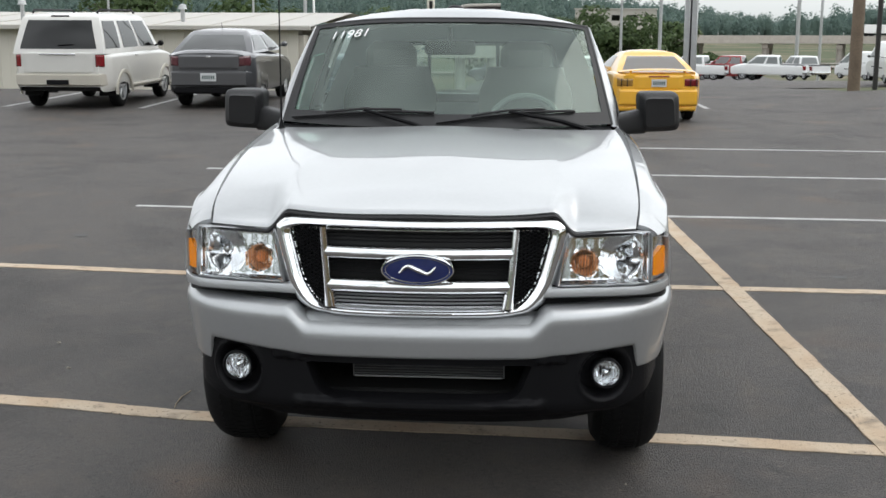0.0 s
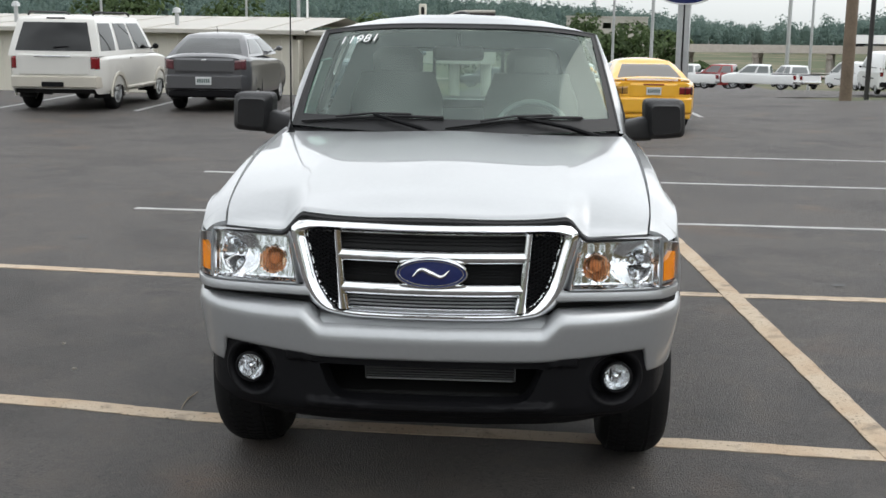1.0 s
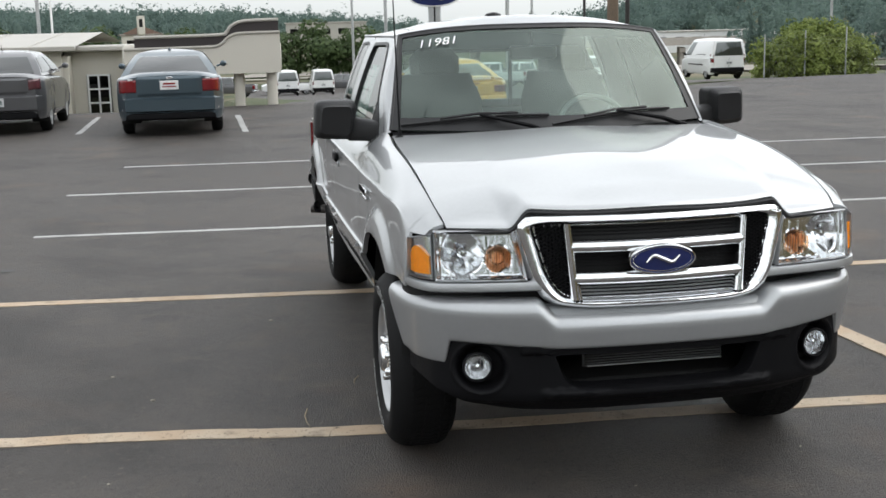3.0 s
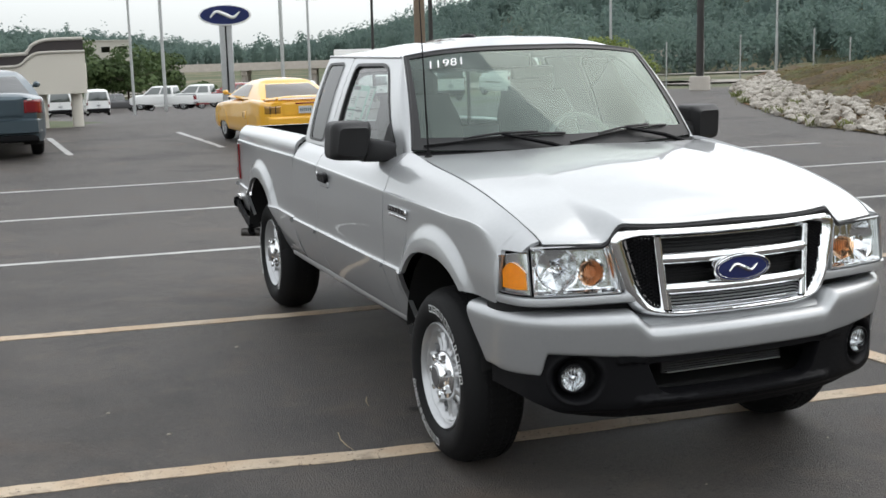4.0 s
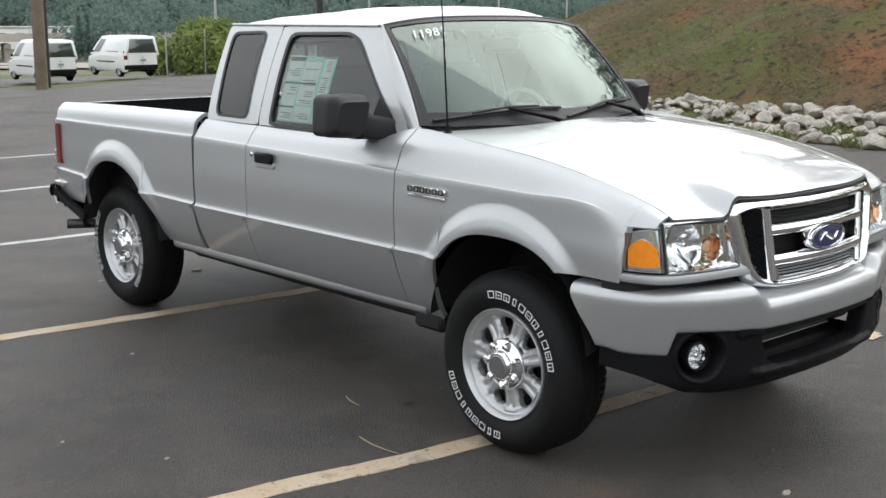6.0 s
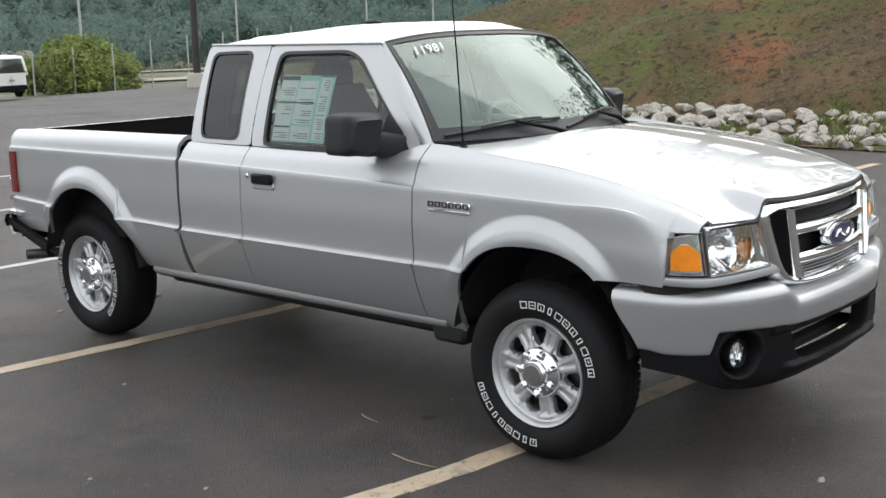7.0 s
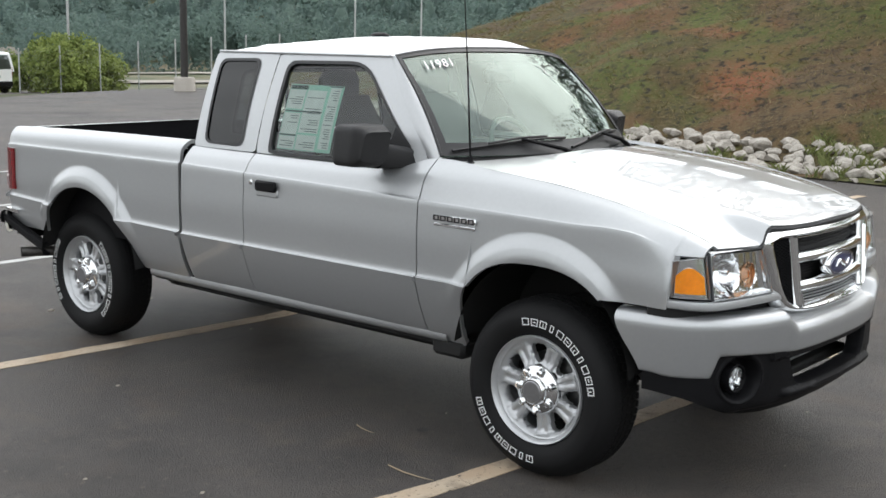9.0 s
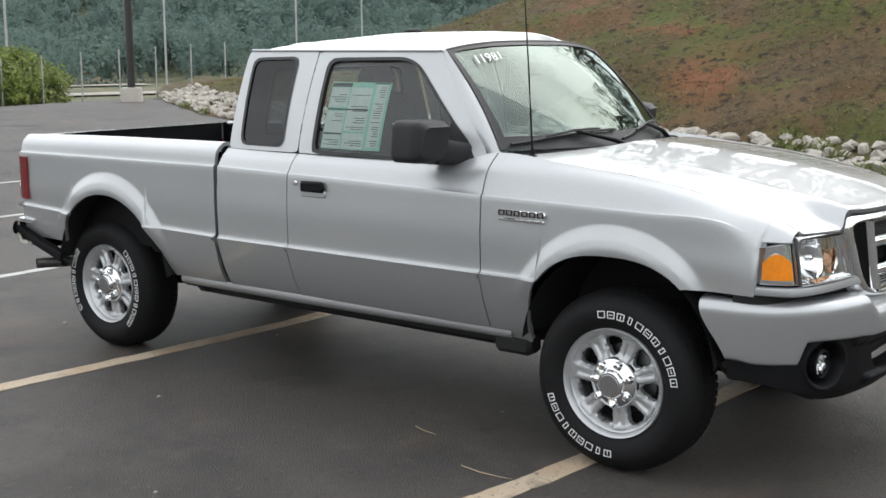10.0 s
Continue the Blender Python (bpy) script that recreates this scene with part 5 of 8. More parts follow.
def lamps():
    for sx in (-1, 1):
        unit = new("headlamp_unit")
        unit.parent = TRUCK
        put = lambda g: g if sx > 0 else g.mirrored()
        sA, sB, sC = s_of_x(0.505), s_of_x(0.790), 0.885
        z0, z1 = 0.842, 1.018
        zin = lambda t: z1 + 0.006 * (1 - t)
        s_in = lambda z: s_of_x(0.472 + 0.033 * (z - z0) / (z1 - z0))
        # housing with two reflector bowls
        rows = []
        for i in range(61):
            row = []
            for j in range(37):
                z = z0 + (z1 - z0) * j / 36
                s = s_in(z) + (sB - s_in(z)) * i / 60
                x = lamp_plan(s)[0]
                d = -0.030
                r1 = math.hypot(x - 0.700, (z - 0.935) * 1.0)
                if r1 < 0.078:
                    d -= 0.062 * (1 - (r1 / 0.078) ** 2)
                r2 = math.hypot(x - 0.570, z - 0.915)
                if r2 < 0.046:
                    d -= 0.045 * (1 - (r2 / 0.046) ** 2)
                edge = min(i, 60 - i, j * 1.2, (36 - j) * 1.2)
                d += 0.022 * (1 - smooth01(edge / 4))
                th1, th2 = math.atan2(z - 0.935, x - 0.700), math.atan2(z - 0.915, x - 0.570)
                d += 0.0022 * math.sin(th1 * 5) * smooth01((r1 - 0.018) / 0.03) * smooth01((0.085 - r1) / 0.02)
                d += 0.0025 * math.sin(th2 * 6 + 1) * smooth01((r2 - 0.02) / 0.02) * smooth01((0.052 - r2) / 0.015)
                d += 0.0012 * math.sin(x * 160) * (1 if r1 > 0.08 and r2 > 0.05 else 0)
                row.append(on_lamp(s, z, d))
            rows.append(row)
        link("reflector_housing", put(Geo().grid(rows, flip=True)), REFL, unit, sharp=30)
        c1, c2 = on_lamp(s_of_x(0.700), 0.935, -0.055), on_lamp(s_of_x(0.570), 0.915, -0.045)
        g = Geo().lathe([(0, -0.030), (0.010, -0.028), (0.017, -0.018), (0.018, 0.0)], c1, "y", 20)
        link("bulb_shield", put(g), CHROME, unit)
        g = Geo().lathe([(0, -0.020), (0.014, -0.016), (0.021, -0.004), (0.023, 0.01)], c2, "y", 20)
        link("indicator_bulb", put(g), AMBERD, unit, "orange indicator bulb")
        cup = on_lamp(s_of_x(0.570), 0.915, -0.022)
        fl = Geo()
        for k in range(9):
            dx = (k - 4) * 0.0098
            hh = math.sqrt(max(0.046**2 - dx * dx, 0.00004))
            fl.tube([(cup.x + dx, cup.y - 0.22 * dx, cup.z - hh), (cup.x + dx, cup.y - 0.22 * dx - 0.004, cup.z), (cup.x + dx, cup.y - 0.22 * dx, cup.z + hh)], 0.0046, 8)
        link("indicator_lens", put(fl), AMBERL, unit, "pale orange fluted indicator lens").visible_shadow = False
        # frame round the lamp
        pts = [(s_in(z0), z0), (sB, z0), (sB, z1), (s_in(z1), z1 + 0.003)]
        loop = []
        for k in range(4):
            a, b = pts[k], pts[(k + 1) % 4]
            loop += [(a[0] + (b[0] - a[0]) * t, a[1] + (b[1] - a[1]) * t) for t in np.linspace(0, 1, 16, endpoint=False)]
        cs, cz = (sA + sB) / 2, (z0 + z1) / 2
        rim = [[on_lamp(cs + (s - cs) * k, cz + (z - cz) * kz, o) for s, z in loop] for k, kz, o in ((1.010, 1.020, -0.035), (1.008, 1.018, -0.003), (0.994, 0.985, 0.001), (0.985, 0.965, -0.012))]
        link("lamp_bezel", put(Geo().grid(rim, wrap_v=True)), BEZEL, unit)
        lens = [[on_lamp(s_in(z0 + (z1 - z0) * j / 10) + (sB - s_in(z0 + (z1 - z0) * j / 10)) * i / 30, z0 + (z1 - z0) * j / 10, 0.004) for j in range(11)] for i in range(31)]
        lob = link("lens", put(Geo().grid(lens, flip=True)), LENS, unit, "clear headlamp lens")
        lob.visible_shadow = False
        # corner marker
        m0, m1 = sB + 0.022, sC - 0.012
        back = [[on_lamp(m0 + (m1 - m0) * i / 12, 0.848 + (1.005 - 0.020 * i / 12 - 0.848) * j / 10, -0.020) for j in range(11)] for i in range(13)]
        link("marker_housing", put(Geo().grid(back, flip=True)), REFL, unit)
        am = [[on_lamp(m0 + 0.034 + (m1 - m0 - 0.062) * i / 12, 0.864 + (0.064 + 0.034 * math.sin(i / 12 * math.pi)) * j / 8, -0.013 + 0.004 * math.sin(i / 12 * math.pi)) for j in range(9)] for i in range(13)]
        link("side_marker", put(skirted(am, 0.010, flip=True)), AMBER, unit, "amber corner marker lens")
        ml = [[on_lamp(m0 + (m1 - m0) * i / 12, 0.846 + (1.008 - 0.020 * i / 12 - 0.846) * j / 10, -0.004) for j in range(11)] for i in range(13)]
        lob = link("marker_lens", put(Geo().grid(ml, flip=True)), LENS, unit)
        lob.visible_shadow = False
        pts = [(m0, 0.846), (m1, 0.846), (m1, 0.984), (m0, 1.006)]
        loop = []
        for k in range(4):
            a, b = pts[k], pts[(k + 1) % 4]
            loop += [(a[0] + (b[0] - a[0]) * t, a[1] + (b[1] - a[1]) * t) for t in np.linspace(0, 1, 8, endpoint=False)]
        cs, cz = (m0 + m1) / 2, 0.927
        rim = [[on_lamp(cs + (s - cs) * k, cz + (z - cz) * kz, o) for s, z in loop] for k, kz, o in ((1.02, 1.008, -0.03), (1.015, 1.004, -0.008), (0.965, 0.978, -0.004), (0.925, 0.95, -0.014))]
        link("marker_bezel", put(Geo().grid(rim, wrap_v=True)), BEZEL, unit)
        # black box behind, painted strip below
        bb = [[on_lamp(s, z, -0.10) for z in (0.80, 1.0)] for s in np.linspace(0.02, 1.0, 20)]
        link("lamp_back", put(Geo().grid(bb, flip=True)), BLACKD, unit)
        rows = []
        for s in np.linspace(0.0, 1.0, 50):
            rows.append([on_lamp(s, z, o) for z, o in ((0.840, -0.012), (0.836, 0.0), (0.820, 0.003), (0.808, 0.0), (0.802, -0.012), (0.801, -0.05))])
        link("lamp_strip", put(Geo().grid(rows)), SILVER, unit)
        # near-black sheet as painted shade in the slot above the bumper
        g = Geo().grid([[(x, y + 0.05, z) for z in (0.70, 0.83)] for x, y in LAMP_S[::20]], flip=True)
        link("slot_shade", put(g), BLACKD, TRUCK)


def bump_at(x):
    """Point on the bumper's plan curve at |x| and its outward normal."""
    a = abs(x)
    i = np.interp(a, BUMP_X, np.arange(len(BUMP)))
    return i


def bump_pt(i, off, z, sx):
    """The bumper's surface at index i of its plan curve."""
    k = np.arange(len(BUMP))
    if i > 128:
        i = 128 + (i - 128) * (1 - 0.55 * smooth01((0.757 - z) / 0.24))
    x, y = np.interp(i, k, BUMP[:, 0]), np.interp(i, k, BUMP[:, 1])
    x2, y2 = np.interp(min(i + 1, 159), k, BUMP[:, 0]), np.interp(min(i + 1, 159), k, BUMP[:, 1])
    x1, y1 = np.interp(max(i - 1, 0), k, BUMP[:, 0]), np.interp(max(i - 1, 0), k, BUMP[:, 1])
    t = np.array([x2 - x1, y2 - y1])
    t /= np.linalg.norm(t)
    return (sx * (x + t[1] * off), y - t[0] * off, z)


def silver_low(a):
    """Lower edge of the painted bumper at |x|."""
    if a > 0.775:
        return 0.535 + 0.012 * smooth01((a - 0.86) / 0.04)
    return (0.603 + 0.020 * smooth01((a - 0.35) / 0.4)) * (1 - smooth01((a - 0.745) / 0.03)) + 0.535 * smooth01((a - 0.745) / 0.03)


def silver_top(a):
    return 0.716 + 0.056 * smooth01((a - 0.375) / 0.085) + 0.004 * smooth01((a - 0.6) / 0.2)


def bumper():
    steps = sorted(set(list(np.linspace(-159, 159, 181)) + [s * v for s in (-1, 1) for v in np.linspace(np.interp(0.735, BUMP_X, np.arange(160)), np.interp(0.785, BUMP_X, np.arange(160)), 14)] + [s * v for s in (-1, 1) for v in np.linspace(np.interp(0.36, BUMP_X, np.arange(160)), np.interp(0.47, BUMP_X, np.arange(160)), 20)]))
    rows = []
    for q in steps:
        i, sx = abs(q), (1 if q >= 0 else -1)
        a = float(np.interp(i, np.arange(160), BUMP_X))
        zt, zl = silver_top(a), silver_low(a)
        up = smooth01((a - 0.375) / 0.085)
        prof = [(-0.085, zt + 0.004), (-0.045, zt + 0.004), (-0.016, zt - 0.001), (-0.002, zt - 0.009), (0.007, zt - 0.022), (0.011, zt - 0.038)]
        zs = np.linspace(zt - 0.055, zl + 0.012, 8)
        prof += [(0.011 - 0.030 * ((zt - 0.040 - z) / 0.20) ** 1.15, z) for z in zs]
        prof += [(prof[-1][0] - 0.003, zl + 0.004), (prof[-1][0] - 0.012, zl)]
        rows.append([bump_pt(i, o, z, sx) for o, z in prof])
    link("front_bumper", Geo().grid(rows), SILVER, TRUCK, "silver painted front bumper", sharp=50)
    # shelf between grille and bumper
    rows = [[(x, -0.86 + 0.30 * x * x, 0.752 + 0.01 * abs(x)), (x, -0.90 + 0.30 * x * x, 0.745), (x, -0.935 + 0.22 * x * x, 0.732), (x, -0.955 + 0.20 * x * x, 0.716)] for x in np.linspace(-0.47, 0.47, 30)]
    link("bumper_shelf", Geo().grid(rows), SILVER, TRUCK)
    # dark lower fascia with fog pods and a real opening
    FX, FZ = 0.650, 0.527
    xi = lambda a: float(np.interp(a, BUMP_X, np.arange(160)))
    st = list(np.linspace(-152, 152, 260)) + [s * v for s in (-1, 1) for v in np.linspace(xi(0.735), xi(0.785), 16)]
    st = sorted(st)
    nz = 46

    def low_edge(a):
        return float(curve_at([0, 0.35, 0.55, 0.70, 0.78, 0.83, 0.87, 0.91], [0.360, 0.360, 0.366, 0.394, 0.428, 0.452, 0.464, 0.474], a))

    def inside(a, z):
        if not 0.452 < z < 0.577:
            return False
        return a < 0.335 + 0.055 * (z - 0.452) / 0.125 - 0.03 * (1 - smooth01((z - 0.452) / 0.03))

    def depth(a, z):
        """How far the fascia stands out at |x|, z."""
        o = -0.020 - 0.062 * smooth01((0.45 - z) / 0.14) ** 1.4 - 0.02 * smooth01((a - 0.80) / 0.08)
        r = math.hypot((a - FX) * 1.0, z - FZ)
        if r < 0.096:
            o -= 0.062 * smooth01((0.090 - r) / 0.026)
        o += 0.005 * smooth01(1 - abs(r - 0.097) / 0.010)
        if a < 0.46:
            o += 0.022 * smooth01((0.020 - abs(z - 0.436)) / 0.012) * smooth01((0.45 - a) / 0.05)
        if 0.385 < a < 0.52:
            o += 0.014 * smooth01((z - 0.578) / 0.010) * smooth01((a - 0.390) / 0.01) * smooth01((0.515 - a) / 0.01)
        o -= 0.018 * smooth01((0.405 - z) / 0.02) * smooth01((0.72 - a) / 0.1)
        return o

    def face(x, z):
        return bump_pt(xi(abs(x)), depth(abs(x), z), z, 1 if x >= 0 else -1)

    g = Geo()
    for sx in (-1, 1):
        rows = []
        for i in sorted(list(np.linspace(xi(0.46), 159, 110)) + list(np.linspace(xi(0.735), xi(0.785), 16))):
            a = float(np.interp(i, np.arange(160), BUMP_X))
            zt, zl = silver_low(a) + 0.006, low_edge(a)
            rows.append([bump_pt(i, depth(a, zt + (zl - zt) * j / (nz - 1)), zt + (zl - zt) * j / (nz - 1), sx) for j in range(nz)])
        g.grid(rows, flip=sx < 0)
    # the middle, round the air opening
    top = [(x, silver_low(abs(x)) + 0.006) for x in np.linspace(0.46, -0.46, 40)]
    bottom = [(x, low_edge(abs(x))) for x in np.linspace(-0.46, 0.46, 40)]
    outer = [(0.46, silver_low(0.46) + 0.006)] + top[1:] + bottom
    hole = rounded([(0.395, 0.578), (-0.395, 0.578), (-0.345, 0.455), (0.345, 0.455)], [0.012, 0.012, 0.05, 0.05], 8)
    C = (0.0, 0.515)
    N = 300
    po, ph = polar(outer, C, N), polar(hole, C, N)
    rows = [[face(*(po[k] * (1 - t) + ph[k] * t)) for k in range(N)] for t in np.linspace(0, 1, 12)]
    for back, shrink in ((0.004, 0.992), (0.02, 0.985), (0.07, 0.96)):
        rows.append([(p[0] * shrink, p[1] + back, C[1] + (p[2] - C[1]) * shrink) for p in rows[11]])
    g.grid(rows, wrap_v=True, flip=True)
    link("lower_fascia", g, BLACKP, TRUCK, "black plastic lower fascia with air opening", sharp=45)
    for sx in (-1, 1):
        link("splash_shield", Geo().box((sx * 0.60, -0.58, 0.50), (0.30, 0.30, 0.16), 0.06), BLACKD, TRUCK)
    for sx in (-1, 1):
        unit = new("fog_lamp")
        unit.parent = TRUCK
        y = -0.828
        c = (sx * (FX - 0.003), y, FZ)
        tilt = Matrix.Translation(c) @ Matrix.Rotation(sx * 0.16, 4, "Z") @ Matrix.Translation([-k for k in c])
        link("fog_bezel", Geo().lathe([(0.054, 0.02), (0.056, -0.018), (0.051, -0.022), (0.046, -0.014)], c, "y", 32).move(tilt), BLACKP, unit)
        link("fog_reflector", Geo().lathe([(0.0, 0.04), (0.02, 0.034), (0.038, 0.012), (0.047, -0.010)], c, "y", 32).move(tilt), REFL, unit)
        link("fog_bulb", Geo().lathe([(0, -0.012), (0.009, -0.008), (0.011, 0.02)], c, "y", 16).move(tilt), CHROME, unit)
        fl = Geo()
        for k in range(7):
            fl.box((c[0] + (k - 3) * 0.0115, c[1] + 0.012 - 0.002 * abs(k - 3), c[2]), (0.0035, 0.006, 2 * math.sqrt(max(0.044**2 - ((k - 3) * 0.0115) ** 2, 0.0001))), 0.001)
        link("fog_flutes", fl.move(tilt), REFL, unit)
        lob = link("fog_lens", Geo().lathe([(0.0, -0.026), (0.02, -0.024), (0.038, -0.018), (0.049, -0.010)], c, "y", 32).move(tilt), LENS, unit, "round clear fog lamp lens")
        lob.visible_shadow = False
    # cooler behind the opening
    alu = mat("aluminium cooler", (0.16, 0.16, 0.165), rough=0.5, metal=0.7, var=0.2)
    cooler = link("oil_cooler", Geo().box((0.025, -0.79, 0.53), (0.54, 0.01, 0.09)), alu, TRUCK)
    for k in range(9):
        link("cooler_fin", Geo().box((0.025, -0.80, 0.492 + 0.0095 * k), (0.53, 0.03, 0.004), 0.001), alu, cooler)
    link("cooler_edge", Geo().box((0.025, -0.82, 0.494), (0.52, 0.012, 0.006), 0.002), GALV, TRUCK)
    link("crash_beam", Geo().box((0, -0.74, 0.67), (1.45, 0.10, 0.16), 0.02), BLACKD, TRUCK)
    link("radiator", Geo().box((0, -0.60, 0.80), (1.2, 0.05, 0.5), 0.01), BLACKD, TRUCK)


def grille_y(x, z):
    return -0.932 + 0.30 * x * x + (z - 0.9) * 0.09


def grille():
    unit = new("grille")
    unit.parent = TRUCK
    surf = lambda off: (lambda x, z: (x, grille_y(x, z) - off, z))
    C = (0, 0.91)
    outer = rounded([(-0.484, 1.076), (-0.523, 1.036), (-0.470, 0.838), (-0.416, 0.758), (-0.30, 0.733), (0.30, 0.733), (0.416, 0.758), (0.470, 0.838), (0.523, 1.036), (0.484, 1.076)], [0.012, 0.02, 0.06, 0.06, 0.05, 0.05, 0.06, 0.06, 0.02, 0.012])
    inner = rounded([(-0.438, 1.028), (-0.390, 0.848), (-0.336, 0.778), (0.336, 0.778), (0.390, 0.848), (0.438, 1.028)], [0.012, 0.06, 0.04, 0.04, 0.06, 0.012])
    a, b = polar(outer, C, 220), polar(inner, C, 220)
    rows = []
    for t, o in ((0, -0.07), (0, -0.034), (0.04, -0.016), (0.15, 0.002), (0.30, 0.015), (0.42, 0.020), (0.54, 0.0205), (0.66, 0.014), (0.80, 0.002), (0.92, -0.010), (0.96, -0.008), (1.0, -0.014), (1.0, -0.05)):
        rows.append([surf(o)(*(a[i] * (1 - t) + b[i] * t)) for i in range(220)])
    link("grille_surround", Geo().grid(rows, wrap_v=True, flip=True), CHROME, unit, "bright chrome grille surround", sharp=40)

    def bar(x0t, x1t, zt, x0b, x1b, zb, depth=0.03, proud=0.017, name="grille_bar", n=24, vert=False):
        """A chrome bar between two ends, with a rounded face."""
        rows = []
        for k in range(n + 1):
            t = k / n
            row = []
            for w, o in ((0, -depth), (0.0, -proud * 0.2), (0.10, proud * 0.55), (0.28, proud * 1.0), (0.5, proud * 1.2), (0.72, proud * 1.0), (0.90, proud * 0.55), (1.0, -proud * 0.2), (1.0, -depth)):
                if vert:
                    z = zt + (zb - zt) * t
                    xa, xb = x0t + (x0b - x0t) * t, x1t + (x1b - x1t) * t
                    x = xa + (xb - xa) * w
                else:
                    x = x0t + (x1t - x0t) * t
                    z = zt + (zb - zt) * w
                row.append(surf(o)(x, z))
            rows.append(row)
        link(name, Geo().grid(rows, flip=vert), CHROME, unit, sharp=40)

    for sx in (-1, 1):
        bar(*(sorted((sx * 0.346, sx * 0.314))), 1.04, *(sorted((sx * 0.324, sx * 0.288))), 0.770, vert=True, name="grille_post")
    bar(-0.325, 0.325, 0.979, 0, 0, 0.932)
    bar(-0.312, 0.312, 0.868, 0, 0, 0.820)
    for sx in (-1, 1):
        # short chrome fillets that close the slots at the posts
        bar(*(sorted((sx * 0.330, sx * 0.304))), 0.935, *(sorted((sx * 0.322, sx * 0.298))), 0.866, vert=True, name="slot_end")
        bar(*(sorted((sx * 0.316, sx * 0.287))), 0.822, *(sorted((sx * 0.300, sx * 0.280))), 0.772, vert=True, name="slot_end")
    # near-black sheet as the recess's painted shade, fins and honeycomb side vents
    link("recess_shade", Geo().grid([[(x, grille_y(x, z) + 0.05, z) for x in np.linspace(-0.5, 0.5, 12)] for z in np.linspace(0.74, 1.06, 6)]), BLACKD, unit)
    for z in (0.882, 0.893, 0.904, 0.915, 0.926, 0.992, 1.004, 1.016):
        fin = Geo().grid([[(x, grille_y(x, z) + 0.030, z - 0.002), (x, grille_y(x, z) + 0.028, z), (x, grille_y(x, z) + 0.030, z + 0.002)] for x in np.linspace(-0.31, 0.31, 10)])
        link("grille_fin", fin, BLACKP, unit)
    for z in (0.785, 0.797, 0.809):
        slat = Geo().grid([[(x, grille_y(x, z) + 0.020, z - 0.004), (x, grille_y(x, z) + 0.012, z), (x, grille_y(x, z) + 0.020, z + 0.004)] for x in np.linspace(-0.29, 0.29, 10)])
        link("lower_slat", slat, ALLOY, unit)
    cell = 0.0125
    for sx in (-1, 1):
        g = Geo()
        poly = [(0.352, 1.033), (0.452, 1.033), (0.405, 0.845), (0.345, 0.780), (0.330, 0.778)]
        for r in range(20):
            for c in range(9):
                x, z = 0.330 + c * cell * 1.75 * 0.5 * 1.15, 0.782 + r * cell * 1.05 + (cell * 0.52 if c % 2 else 0)
                lim_out = float(np.interp(z, [0.778, 0.845, 1.033], [0.345, 0.396, 0.443]))
                lim_in = float(np.interp(z, [0.778, 1.033], [0.322, 0.344]))
                if not (lim_in < x < lim_out and z < 1.033):
                    continue
                rows = []
                for rad, o in ((cell * 0.60, 0.004), (cell * 0.46, 0.004), (cell * 0.43, -0.014)):
                    rows.append([surf(o - 0.006)(sx * (x + rad * math.cos(k * math.tau / 6)), z + rad * math.sin(k * math.tau / 6)) for k in range(6)])
                g.grid(rows, wrap_v=True, flip=sx > 0)
        link("honeycomb_vent", g, BLACKP, unit, "black honeycomb side vent", smooth=False)
    # the oval badge: plain shapes
    bz, by = 0.907, grille_y(0, 0.907) - 0.022
    ell = lambda k, o: [(0.126 * k * math.cos(t), by + o, bz + 0.0545 * (1 - (1 - k) * 1.6) * math.sin(t)) for t in np.linspace(0, math.tau, 64, endpoint=False)]
    badge = link("oval_badge", Geo().grid([ell(1.0, 0.035), ell(1.0, 0.0), ell(0.975, -0.008), ell(0.94, -0.009), ell(0.92, -0.004)], wrap_v=True, flip=True), CHROME, unit, "oval badge with chrome rim and plain blue field")
    g = Geo().grid([ell(0.925, -0.004), ell(0.6, -0.008), ell(0.3, -0.009)], wrap_v=True, flip=True)
    e = ell(0.3, -0.009)
    n0 = len(g.v)
    g.v += e
    g.f.append(tuple(range(n0, n0 + 64)))
    link("blue_field", g, BLUEOVAL, badge)
    c = crom([(-0.062, -0.010), (-0.035, 0.014), (0.0, 0.002), (0.035, -0.010), (0.062, 0.012)], 24)
    link("badge_stroke", Geo().tube([(x, by - 0.0105, bz + z) for x, z in c], [0.003 + 0.0055 * math.sin(math.pi * k / 23) for k in range(24)], 8), CHROME, badge)
    rim = Geo().tube([(p[0], p[1] - 0.0005, p[2]) for p in ell(0.86, -0.006) + ell(0.86, -0.006)[:1]], 0.0012, 6)
    link("badge_line", rim, CHROME, badge)



